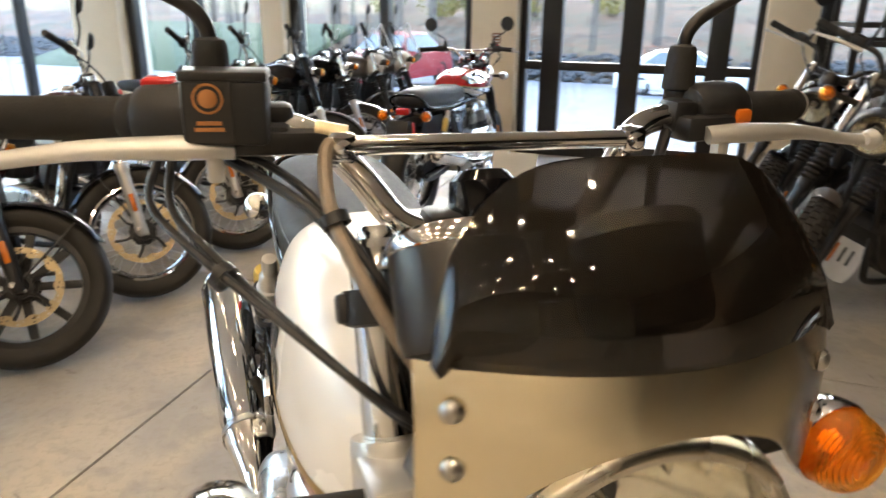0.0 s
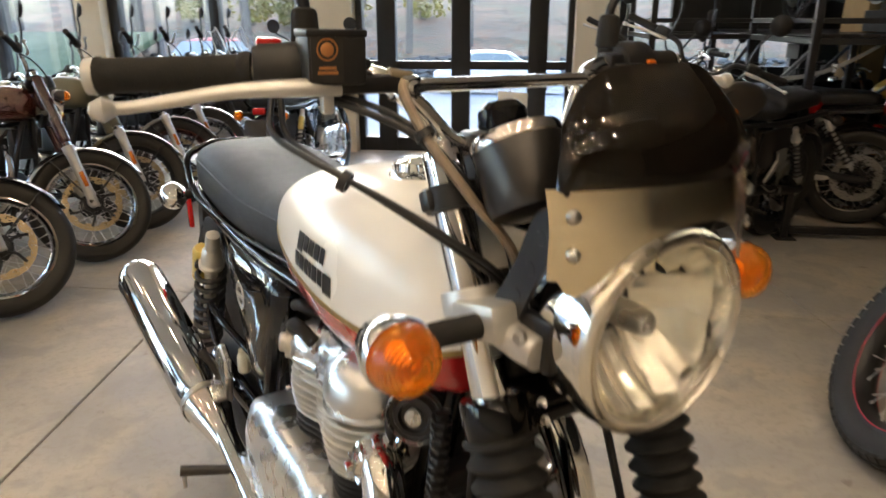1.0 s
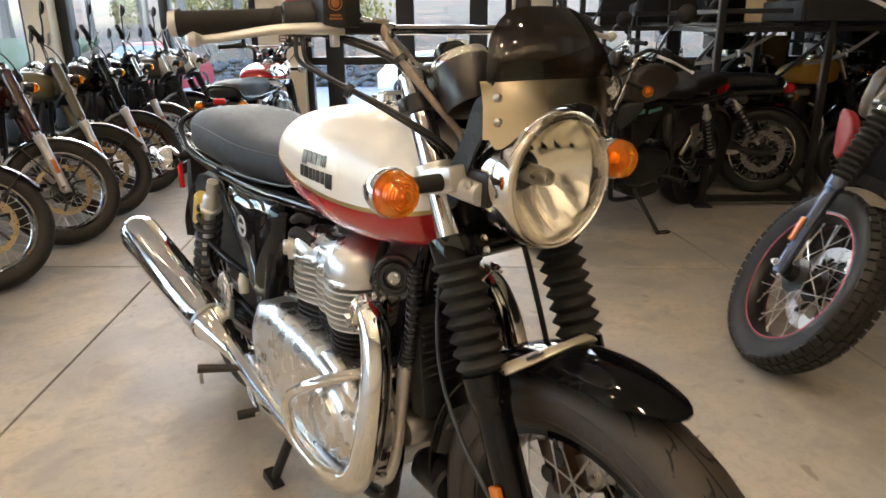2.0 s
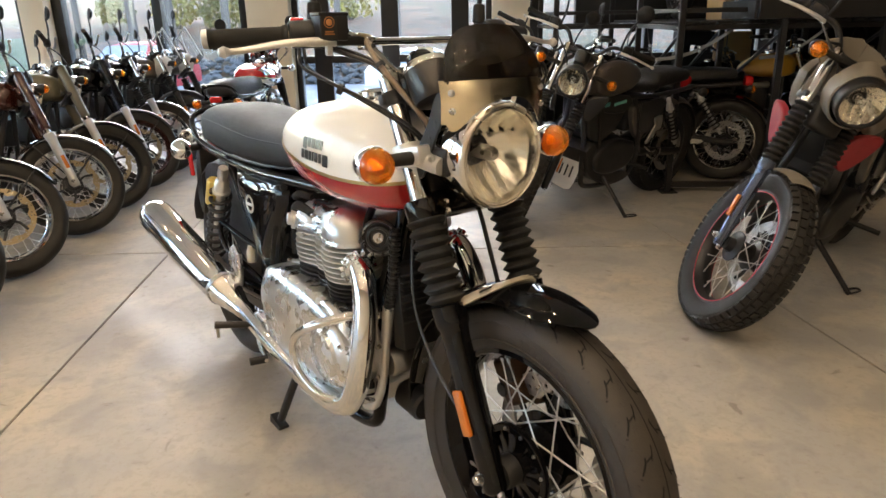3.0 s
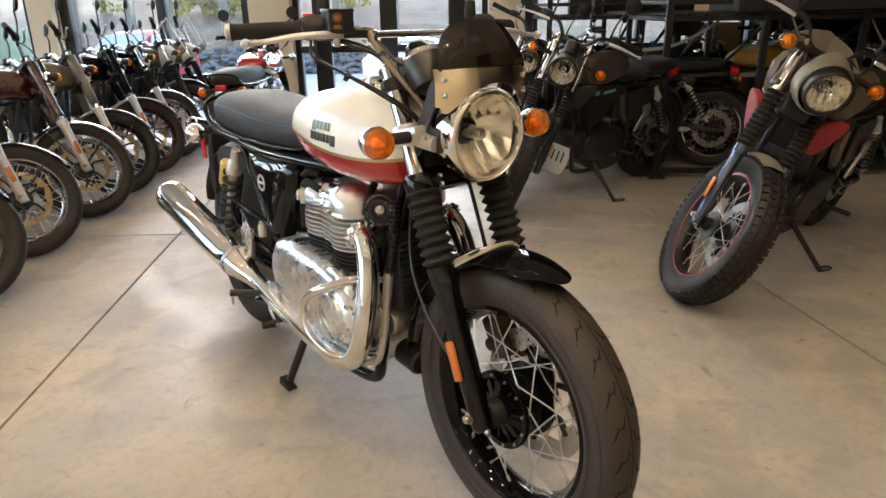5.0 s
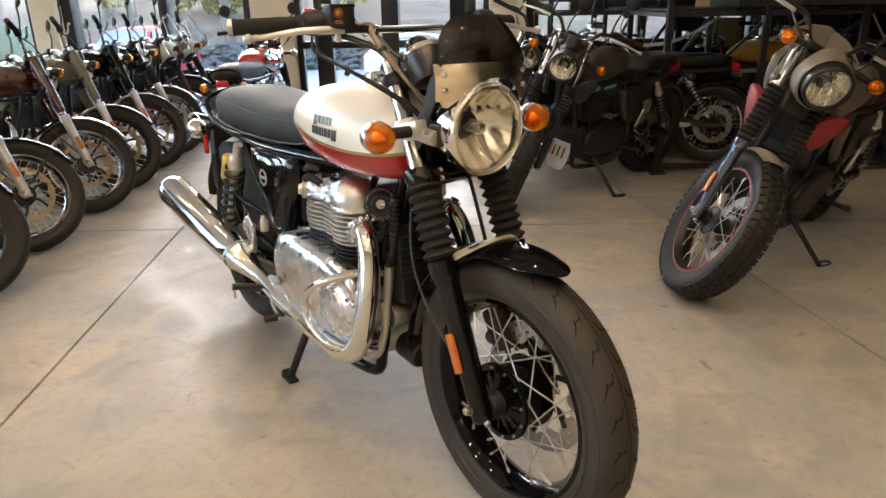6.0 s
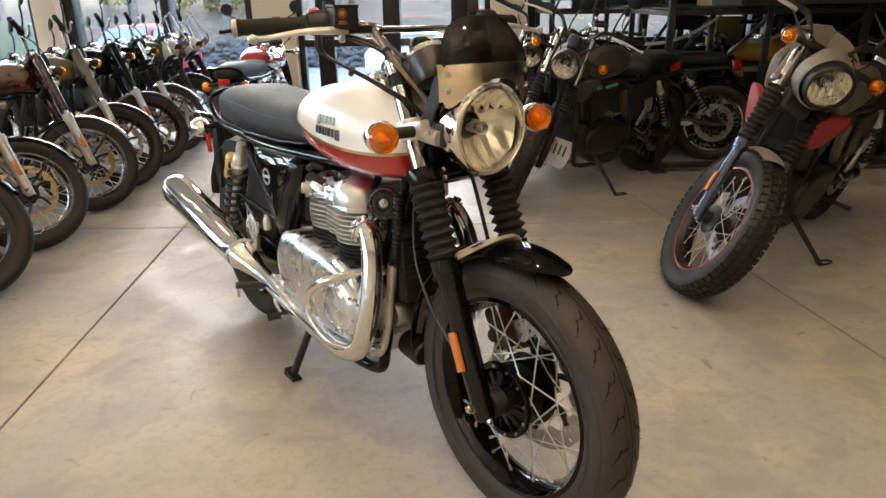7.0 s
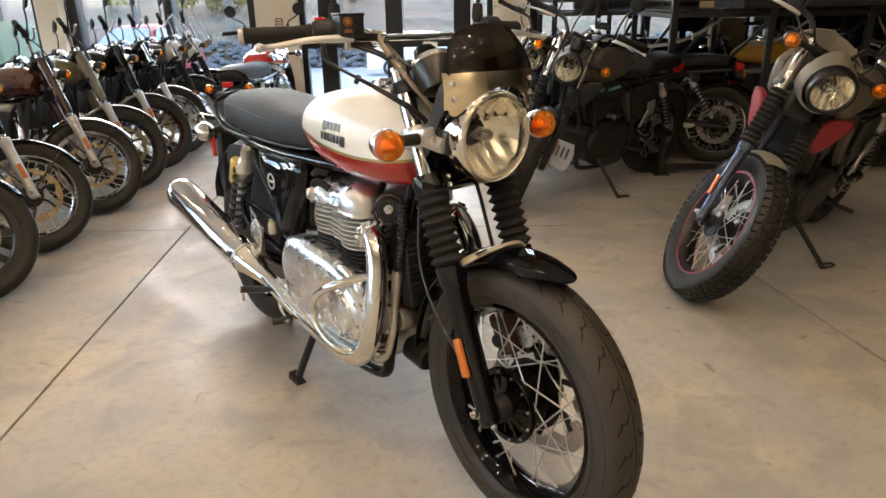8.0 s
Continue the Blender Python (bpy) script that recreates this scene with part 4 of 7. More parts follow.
    lens = part("lens", lathe(Geo(), [(0.0, 0.015), (r * 0.3, 0.014), (r * 0.6, 0.010), (r * 0.86, 0.003), (r * 0.86, 0.0), (r * 0.6, 0.007), (r * 0.3, 0.011), (0.0, 0.012)], 48, m), LENS, body)
    lens.visible_shadow = False
    return body


def indicator(t, S, p, d, r=0.036, stalk_from=None, back=None):
    """A round amber turn signal that faces d, on a rubber stalk."""
    m = along(p, d)
    b = part("indicator", lathe(Geo(), [(0.0, -0.05), (r * 0.4, -0.047), (r * 0.75, -0.034), (r * 0.98, -0.012), (r * 1.02, 0.0), (r * 0.97, 0.003), (r * 0.9, 0.0), (r * 0.6, -0.02), (0, -0.03)], 28, m), back or CHROME, t, "amber turn signal", m=S, key=None)
    ln = Geo()
    prof = [(r * 0.93, 0.0), (r * 0.93, 0.010)]
    for k in range(1, 19):
        q = math.pi / 2 * k / 19
        prof.append((r * 0.93 * math.cos(q) ** 0.7, 0.010 + 0.022 * math.sin(q) + (0.0007 if k % 2 else -0.0007)))
    prof.append((0.0, 0.032))
    prof += [(r * 0.5, 0.026), (r * 0.86, 0.009), (r * 0.88, 0.0)]
    lathe(ln, prof, 28, m)
    part("amber_lens", ln, AMBER, b).visible_shadow = False
    part("lamp_core", lathe(Geo(), [(0.0, 0.012), (0.007, 0.009), (0.010, 0.0), (0.007, -0.012), (0.007, -0.024)], 14, m), LENSY, b)
    if stalk_from is not None:
        part("stalk", tube(Geo(), [Vector(p) - Vector(d) * 0.022, stalk_from], [0.0115, 0.0125], 12, 1), RUBBER, b)
    return b


def fender(t, S, c, R, w, a0, a1, mat, name="mudguard", depth=0.02, n=26, lip=0.0, nose=6):
    """A curved mudguard round the axle c; angles from straight up, forward positive; nose: how far the crown reaches past the skirts."""
    rings = []
    for i in range(n + 1):
        q = abs(2 * i / n - 1)
        ww = w * (1 - 0.10 * max(0, q - 0.85) / 0.15)
        row = []
        for j in range(11):
            s = (j / 10 - 0.5) * 2
            turn = math.copysign(1, a1 - a0)
            b0, b1 = a0 + turn * nose * abs(s) ** 2.2, a1 - turn * 5 * s * s
            a = radians(b0 + (b1 - b0) * i / n)
            rr = R - depth * (abs(s) ** 2.4) - (lip if abs(s) > 0.95 else 0)
            row.append((c[0] + s * ww, c[1] - rr * math.sin(a), c[2] + rr * math.cos(a)))
        rings.append(row)
    return part(name, shell(Geo(), rings, 0.003), mat, t, m=S)


def tank_rings(secs, lo, hi, n, line):
    """Rings over the tank between two shares of its girth; secs: y, half width, top, bottom."""
    out = []
    for y, hw, zt, zb in secs:
        zl = line(y)
        half = []
        for k in range(9):
            q = k / 8
            a = q * math.pi / 2
            x = hw * min(1, math.sin(a) ** 0.42) * (1 - 0.05 * (1 - q))
            z = zl - (zl - zb) * math.cos(a) ** 0.75
            half.append((x, z))
        up = []
        for k in range(1, 15):
            a = k / 14 * math.pi / 2
            up.append((hw * math.cos(a) ** 0.50, zl + (zt - zl) * math.sin(a) ** 0.84))
        out.append((y, half, up))
    return out


def tank(t, secs, top_mat, low_mat, line, stripe=None, cap=None):
    data = tank_rings(secs, 0, 1, 0, line)
    upper, lower, pin = [], [], []
    for y, half, up in data:
        side = [half[-1]] + up
        ring = [(-x, y, z) for x, z in side] + [(x, y, z) for x, z in reversed(side[:-1])]
        upper.append(ring)
        lower.append([(-x, y, z) for x, z in reversed(half)] + [(x, y, z) for x, z in half[1:]])
        hx, hz = half[-1]
        pin.append([(-(hx + 0.0006), y, hz - 0.003), (-(hx + 0.0009), y, hz + 0.0), (-(hx + 0.0006), y, hz + 0.004)])
    g = Geo()
    loft(g, upper, closed=False)
    for ring in (upper[0], upper[-1]):
        g.add(ring, [tuple(range(len(ring)))])
    body = part("fuel_tank", g, top_mat, t, angle=60)
    g = Geo()
    loft(g, lower, closed=False)
    for ring in (lower[0], lower[-1]):
        g.add(ring, [tuple(range(len(ring)))])
    part("tank_underside", g, low_mat, body, angle=60)
    if stripe:
        g = Geo()
        shell(g, pin, 0.0006)
        shell(g, [[(-x, y, z) for x, y, z in r] for r in pin], -0.0006)
        part("pinstripe", g, stripe, body)
    if cap:
        m = along(cap, (0, 0.08, 1))
        fc = part("filler_cap", lathe(Geo(), [(0.0, 0.026), (0.018, 0.0255), (0.021, 0.023), (0.027, 0.0225), (0.0335, 0.019), (0.0345, 0.010), (0.040, 0.0085), (0.0425, 0.003), (0.044, -0.012)], 36, m), CHROME, body, "chrome fuel filler cap")
        for k in range(12):
            a = 2 * math.pi * k / 12
            part("cap_flute", lambda: rbox(Geo(), (0.004, 0.007, 0.012), 0.0015, None, 1), CHROME, fc, m=m @ pose(0.0345 * math.cos(a), 0.0345 * math.sin(a), 0.0145, 0, 0, 30 * k), key="cap_flute")
    return body


def dense(secs, k=4):
    """Finer sections by a smooth curve through the rough ones."""
    q = [Vector((*s, 0)) if len(s) == 3 else Vector(s) for s in secs]
    out = []
    n = len(q)
    for i in range(n - 1):
        a, b, c, d = q[max(i - 1, 0)], q[i], q[i + 1], q[min(i + 2, n - 1)]
        for j in range(k):
            u = j / k
            out.append(tuple(0.5 * ((2 * b) + (c - a) * u + (2 * a - 5 * b + 4 * c - d) * u * u + (3 * b - a - 3 * c + d) * u ** 3)))
    return out + [tuple(q[-1])]


def saddle(t, secs, mat, piping=True):
    """Seat from sections: y, half width, top, bottom."""
    rings = []
    for y, hw, zt, zb in dense(secs, 4):
        ring = []
        for k in range(28):
            a = 2 * math.pi * k / 28
            ca, sa = math.cos(a), math.sin(a)
            x = hw * math.copysign(abs(ca) ** 0.55, ca)
            mid, hh = (zt + zb) / 2, (zt - zb) / 2
            z = mid + hh * math.copysign(abs(sa) ** (0.7 if sa > 0 else 0.35), sa)
            if sa > 0:
                x *= 1 - 0.10 * sa ** 2
            ring.append((x, y, z))
        rings.append(ring)
    s = part("seat", loft(Geo(), rings), mat, t, "black vinyl bench seat", angle=60)
    if piping:
        ds = dense(secs, 4)
        g = Geo()
        for sx in (-1, 1):
            tube(g, [(sx * hw * 0.985, y, zt - (zt - zb) * 0.34) for y, hw, zt, zb in ds[1:-1]], 0.0018, 6, 1)
            tube(g, [(sx * (hw + 0.001), y, zb + 0.012) for y, hw, zt, zb in ds[1:-1]], 0.003, 6, 1)
        part("seat_piping", g, PLASTIC, s)
    return s


def shock(t, top, bot, can=None, r=0.029):
    top, bot = Vector(top), Vector(bot)
    d = bot - top
    L = d.length
    m = along(top, d)
    b = part("rear_shock", lathe(Geo(), [(0.0, -0.02), (0.014, -0.02), (0.016, 0.0), (0.014, 0.02), (0.021, 0.03), (0.022, 0.058), (0.027, 0.062), (0.027, 0.070), (0.014, 0.074), (0.012, L - 0.03), (0.024, L - 0.028), (0.024, L - 0.015), (0.012, L - 0.01), (0.013, L + 0.015), (0.0, L + 0.018)], 22, m), SILVER, t, "silver twin rear shock absorber")
    n = 8
    path = [m @ Vector((r * math.cos(a), r * math.sin(a), 0.068 + (L - 0.103) * a / (2 * math.pi * n))) for a in [2 * math.pi * n * i / (n * 14) for i in range(n * 14 + 1)]]
    part("spring", tube(Geo(), path, 0.0064, 8, 1), SATIN, b)
    if can:
        c = Vector(can)
        part("gas_can", lathe(Geo(), [(0.0, 0.0), (0.016, 0.0), (0.019, 0.005), (0.019, 0.085), (0.015, 0.092), (0.0, 0.092)], 20, along(c, -d)), BRASS, b, "yellow gas reservoir")
    return b


def muffler(t, sx, path_pipe, can, mat=None, r=0.021, fat=1.0):
    mat = mat or CHROME
    ex = part("exhaust_pipe", tube(Geo(), [(sx * x, y, z) for x, y, z in path_pipe], r, 18, 8), mat, t, "chrome exhaust header and pipe")
    p0, p1 = Vector((sx * can[0][0], *can[0][1:])), Vector((sx * can[1][0], *can[1][1:]))
    d = p1 - p0
    L = d.length
    m = along(p0, d)
    part("silencer", lathe(Geo(), [(0.022, -0.03), (0.0245, -0.02), (0.026, 0.0), (0.040 * fat, 0.105), (0.0415 * fat, 0.108), (0.0418 * fat, 0.116), (0.0405 * fat, 0.12), (0.043 * fat, 0.17), (0.0465 * fat, L * 0.6), (0.0478 * fat, L - 0.05), (0.0478 * fat, L - 0.03), (0.043 * fat, L - 0.006), (0.036 * fat, L), (0.034 * fat, L - 0.004), (0.022, L - 0.03), (0.020, L - 0.06), (0, L - 0.06)], 40, m), mat, ex, "chrome upswept megaphone silencer")
    part("band", lathe(Geo(), [(0.0412 * fat, 0.104), (0.0428 * fat, 0.105), (0.0428 * fat, 0.119), (0.0412 * fat, 0.12)], 36, m, ends=False), STEEL, ex)
    return ex


def engine(t, head=CAST, cover=ALU, barrel=SATIN):
    e = part("crankcase", rbox(Geo(), (0.27, 0.38, 0.20), 0.045, pose(0, 0.60, 0.40), 4), CAST, t, "cast aluminium twin-cylinder crankcase")
    oc = round_outline([(0.815, 0.525), (0.71, 0.545), (0.60, 0.538), (0.50, 0.532), (0.42, 0.510), (0.372, 0.45), (0.38, 0.38), (0.45, 0.325), (0.58, 0.312), (0.70, 0.308), (0.79, 0.325), (0.85, 0.39), (0.855, 0.46)])
    for M in (SIDE_R, SIDE_L):
        cv = part("engine_cover", pillow(Geo(), oc, 0.090, 0.055, M @ pose(0, 0, 0.108), 10), cover, e, "polished aluminium side cover", angle=50)
        part("round_cover", lathe(Geo(), [(0.082, 0.0), (0.082, 0.012), (0.074, 0.022), (0.058, 0.026), (0.054, 0.034), (0.02, 0.040), (0, 0.041)], 40, M @ pose(0.452, 0.425, 0.180)), cover, e)
        for k in range(8):
            a = 2 * math.pi * k / 8 + 0.2
            part("cover_bolt", lambda: lathe(Geo(), [(0.0, 0.006), (0.0045, 0.005), (0.0055, 0.0)], 8), STEEL, e, m=M @ pose(0.452 + 0.074 * math.cos(a), 0.425 + 0.074 * math.sin(a), 0.199), key="cover_bolt")
        # raised plain bars where the maker's name is cast
        for k in range(7):
            part("cast_mark", rbox(Geo(), (0.008, 0.018, 0.003), 0.001, M @ pose(0.735 - k * 0.0155, 0.388 - k * 0.0035, 0.1955, 0, 0, 12), 1), cover, e)
    def lobe_ring(x0, r1, r2, z, y1=0.492, y2=0.655, waist=0.80, n=56):
        """The rounded outline of a cylinder head: a front and a rear circle with a waist."""
        ym = (y1 + y2) / 2
        mid = min(r1, r2) * waist
        raw = []
        for k in range(n):
            a = 2 * math.pi * k / n
            ux, uy = math.cos(a), math.sin(a)
            best = mid
            for cy, r in ((y1 - ym, r1), (y2 - ym, r2)):
                b = cy * uy
                d = r * r - (cy * ux) ** 2
                if d > 0 and b + math.sqrt(d) > best:
                    best = b + math.sqrt(d)
            raw.append(best)
        soft = [(raw[k - 2] + 2 * raw[k - 1] + 3 * raw[k] + 2 * raw[(k + 1) % n] + raw[(k + 2) % n]) / 9 for k in range(n)]
        return [(x0 + soft[k] * math.cos(2 * math.pi * k / n), ym + soft[k] * math.sin(2 * math.pi * k / n), z) for k in range(n)]

    def plate(x0, r1, r2, z, th):
        return loft(Geo(), [lobe_ring(x0, r1 - 0.003, r2 - 0.003, z), lobe_ring(x0, r1, r2, z + th * 0.25), lobe_ring(x0, r1, r2, z + th * 0.75), lobe_ring(x0, r1 - 0.003, r2 - 0.003, z + th)])

    for sx in (-1, 1):
        x0 = sx * 0.100
        for i in range(7):
            part("fin", plate(x0, 0.056 + 0.001 * i, 0.054, 0.500 + i * 0.0105, 0.0045), barrel, e)
        part("cylinder_barrel", plate(x0, 0.048, 0.046, 0.485, 0.09), barrel, e)
        for i in range(7):
            q = (0.0, 0.002, 0.0035, 0.004, 0.0035, 0.002, 0.0)[i]
            part("fin", plate(x0, 0.065 + q + 0.0006 * i, 0.055 + q, 0.577 + i * 0.0122, 0.0048), FINM, e, angle=50)
        part("cylinder_head", plate(x0, 0.046, 0.040, 0.575, 0.092), barrel, e)
        rings = [lobe_ring(x0, r1, r2, z) for r1, r2, z in ((0.066, 0.056, 0.661), (0.0685, 0.058, 0.664), (0.0685, 0.058, 0.670), (0.066, 0.0555, 0.674), (0.0655, 0.055, 0.680))]
        part("head_rim", loft(Geo(), rings), cover, e, angle=40)
        # polished cover: a big dome in front, a lower lobe behind and a saddle between them
        tilt = pose(x0, 0.492, 0.679, 4, sx * 6, 0)
        part("rocker_cover", lathe(Geo(), [(0.0655, -0.004)] + [(0.0655 * math.cos(math.pi / 2 * k / 14) ** 0.72, 0.004 + 0.058 * math.sin(math.pi / 2 * k / 14)) for k in range(14)] + [(0.0, 0.062)], 44, tilt), cover, e, "polished domed rocker cover", angle=60)
        part("intake_cover", lathe(Geo(), [(0.054, -0.004)] + [(0.054 * math.cos(math.pi / 2 * k / 12) ** 0.8, 0.002 + 0.040 * math.sin(math.pi / 2 * k / 12)) for k in range(12)] + [(0.0, 0.042)], 40, pose(x0, 0.655, 0.679, 0, sx * 8, 0)), cover, e, angle=60)
        part("cover_saddle", tube(Geo(), [(x0 + sx * 0.004, 0.50, 0.690), (x0, 0.575, 0.684), (x0, 0.65, 0.684)], [0.044, 0.036, 0.040], 24, 5, flat=0.9), cover, e, angle=60)
        part("cover_cap", lathe(Geo(), [(0.0, 0.010), (0.012, 0.0095), (0.015, 0.007), (0.0155, 0.0), (0.024, -0.001), (0.025, -0.012)], 24, along((sx * 0.150, 0.700, 0.675), (sx, 0.45, 0.1))), CAST, e)
        part("cap_dark", lathe(Geo(), [(0.0, 0.0115), (0.006, 0.0112), (0.0085, 0.0095)], 16, along((sx * 0.150, 0.700, 0.675), (sx, 0.45, 0.1))), SATIN, e)
        for y, z in ((0.450, 0.700), (0.600, 0.712)):
            part("cover_screw", lathe(Geo(), [(0.0, 0.007), (0.0045, 0.0065), (0.0065, 0.003), (0.007, 0.0)], 8, pose(x0 + sx * 0.038, y, z - 0.012, 0, sx * 35, 0)), STEEL, e)
    part("cylinder_core", rbox(Geo(), (0.20, 0.22, 0.20), 0.03, pose(0, 0.57, 0.575), 3), barrel, e)
    part("head_core", rbox(Geo(), (0.17, 0.22, 0.05), 0.02, pose(0, 0.57, 0.69), 3), head, e)
    for sx in (-1, 1):
        fm = along((sx * 0.128, 0.432, 0.632), (sx * 0.15, -1, -0.35))
        fl = part("exhaust_flange", lathe(Geo(), [(0.022, 0.0), (0.030, 0.0), (0.031, 0.006), (0.028, 0.008), (0.033, 0.020), (0.033, 0.028), (0.026, 0.032)], 26, fm, closed=False, ends=False), CHROME, e)
        for k in range(14):
            part("flange_fin", lambda: rbox(Geo(), (0.003, 0.012, 0.016), 0.001, None, 1), CHROME, fl, m=fm @ pose(0.036 * math.cos(2 * math.pi * k / 14), 0.036 * math.sin(2 * math.pi * k / 14), 0.018, 0, 0, 360 * k / 14 - 90), key="flange_fin")
    # chest cover over the timing gears with its rim bolts, and a joint line behind the side cover
    tri = round_outline([(0.405, 0.515), (0.48, 0.535), (0.555, 0.505), (0.575, 0.44), (0.54, 0.36), (0.47, 0.325), (0.40, 0.34), (0.368, 0.42)])
    for M in (SIDE_R, SIDE_L):
        part("timing_cover", pillow(Geo(), tri, 0.020, 0.022, M @ pose(0, 0, 0.168), 6), cover, e, angle=50)
        part("case_flange", prism(Geo(), [(0.60 + (y - 0.60) * 1.03, 0.43 + (z - 0.43) * 1.05) for y, z in oc], 0.012, M @ pose(0, 0, 0.108), 0.002), CAST, e)
        for y, z in ((0.845, 0.47), (0.80, 0.535), (0.70, 0.552), (0.60, 0.545), (0.50, 0.54), (0.365, 0.45), (0.37, 0.375), (0.45, 0.317), (0.58, 0.303), (0.70, 0.30), (0.80, 0.325), (0.852, 0.40)):
            part("rim_bolt", lambda: lathe(Geo(), [(0.0, 0.012), (0.004, 0.0115), (0.006, 0.009), (0.006, 0.0)], 10), STEEL, e, m=M @ pose(y, z, 0.112), key="rim_bolt")
    part("sump", rbox(Geo(), (0.20, 0.28, 0.10), 0.03, pose(0, 0.62, 0.27), 3), CAST, e)
    part("oil_filter", lathe(Geo(), [(0.0, 0.075), (0.03, 0.075), (0.036, 0.068), (0.037, 0.0), (0.02, -0.02)], 24, along((-0.03, 0.385, 0.30), (0, -1, -0.1))), SATIN, e, "black canister oil filter")
    return e


def frame_tubes(t, mat=BLACK):
    f = Geo()
    for sx in (-1, 1):
        tube(f, [(sx * 0.02, 0.335, 0.86), (sx * 0.05, 0.36, 0.72), (sx * 0.085, 0.385, 0.5), (sx * 0.095, 0.40, 0.30), (sx * 0.10, 0.46, 0.215), (sx * 0.11, 0.80, 0.21), (sx * 0.12, 0.90, 0.30), (sx * 0.125, 0.90, 0.45)], 0.0155, 12, 6)
        tube(f, [(sx * 0.03, 0.34, 0.86), (sx * 0.09, 0.50, 0.775), (sx * 0.115, 0.74, 0.755), (sx * 0.12, 1.0, 0.745), (sx * 0.118, 1.25, 0.752), (sx * 0.11, 1.45, 0.765)], 0.0145, 12, 6)
        tube(f, [(sx * 0.115, 0.78, 0.75), (sx * 0.122, 0.84, 0.62), (sx * 0.125, 0.90, 0.45), (sx * 0.12, 0.93, 0.38)], 0.016, 12, 6)
        tube(f, [(sx * 0.118, 1.18, 0.745), (sx * 0.12, 1.05, 0.60), (sx * 0.122, 0.93, 0.47)], 0.0125, 10, 6)
    fr = part("frame", f, mat, t, "black tubular cradle frame")
    part("steering_head", tube(Geo(), [Vector((0, 0.345, 1.0)) + FD * -0.19, Vector((0, 0.345, 1.0)) - FD * 0.02], 0.03, 18, 1), mat, fr)
    return fr


def swing_arm(t, y=1.398, z=0.335, mat=BLACK):
    for sx in (-1, 1):
        part("swing_arm", tube(Geo(), [(sx * 0.10, 0.91, 0.37), (sx * 0.115, 1.1, 0.36), (sx * 0.115, y - 0.05, z + 0.005), (sx * 0.115, y + 0.05, z)], [0.022, 0.021, 0.02, 0.018], 12, 4, flat=1.3), mat, t)


def lever(t, S, root, tip, mat, side):
    r, p = Vector(root), Vector(tip)
    d = p - r
    mid = [r, r + d * 0.18 + Vector((0, -0.006, 0.004)), r + d * 0.5 + Vector((0, -0.004, 0.006)), r + d * 0.85 + Vector((0, 0.004, 0)), p]
    g = tube(Geo(), mid, [0.0085, 0.0095, 0.0075, 0.0062, 0.006], 12, 5, flat=0.7)
    lathe(g, [(0.0, -0.011), (0.0065, -0.0088), (0.0105, 0.0), (0.0065, 0.0088), (0.0, 0.011)], 14, along(p, d))
    return part("lever", g, SILVER, t, "silver hand lever", m=S)


def handlebar(t, S, ends=0.384, y_end=0.473, z_end=1.100, brace=True, mat=CHROME):
    half = [(0.0, 0.335, 1.026), (0.045, 0.335, 1.026), (0.078, 0.339, 1.036), (0.106, 0.354, 1.070), (0.135, 0.372, 1.096), (0.175, 0.385, 1.104), (0.25, 0.406, 1.105), (ends, y_end, z_end)]
    pts = [(-x, y, z) for x, y, z in reversed(half)] + half[1:]
    b = part("handlebar", tube(Geo(), pts, 0.0112, 16, 6), mat, t, "chrome braced handlebar", m=S)
    if brace:
        part("brace", tube(Geo(), [(-0.118, 0.350, 1.092), (0.118, 0.350, 1.092)], 0.0074, 14, 1), mat, b)
        for sx in (-1, 1):
            g = rbox(Geo(), (0.022, 0.018, 0.022), 0.005, pose(sx * 0.118, 0.352, 1.091))
            lathe(g, [(0.0, 0.005), (0.004, 0.005), (0.007, 0.003), (0.007, 0.0)], 14, along((sx * 0.118, 0.343, 1.091), (0, -1, 0)))
            rbox(g, (0.024, 0.03, 0.016), 0.005, pose(sx * 0.119, 0.364, 1.083))
            part("brace_clamp", g, mat, b)
    for sx in (-1, 1):
        part("riser", rbox(Geo(), (0.03, 0.034, 0.04), 0.007, pose(sx * 0.045, 0.335, 1.012)), SATIN, b)
    return b


def grip(t, S, sx, x0=0.255, x1=0.382, end=None):
    p0, p1 = Vector((sx * x0, 0.4085, 1.105)), Vector((sx * x1, 0.4715, 1.100))
    d = p1 - p0
    L = d.length
    m = along(p0, d)
    n = 44
    prof = [(0.0115, 0.0), (0.0185, 0.0), (0.0195, 0.004), (0.0185, 0.01), (0.0165, 0.012)]
    for i in range(n):
        a = 0.014 + (L - 0.022) * i / n
        prof += [(0.0160, a), (0.0166, a + (L - 0.022) / n * 0.5)]
    prof += [(0.0165, L - 0.006), (0.0180, L - 0.004), (0.0180, L), (0.012, L)]
    g = part("grip", lathe(Geo(), prof, 26, m), RUBBER, t, "ribbed black rubber grip", m=S, angle=60)
    part("bar_end", lathe(Geo(), [(0.012, L), (0.0165, L), (0.0175, L + 0.003), (0.0165, L + 0.01), (0.008, L + 0.012), (0.0, L + 0.012)], 22, m), end or SILVER, g)
    return g


def screen_point(x, z):
    """The skin of the little fly screen: upright below, swept back above."""
    q = max(0.0, z - 1.0)
    back = 2.6 * q * q + 0.16 * q
    return (x, 0.086 + 3.2 * x * x + back, z)


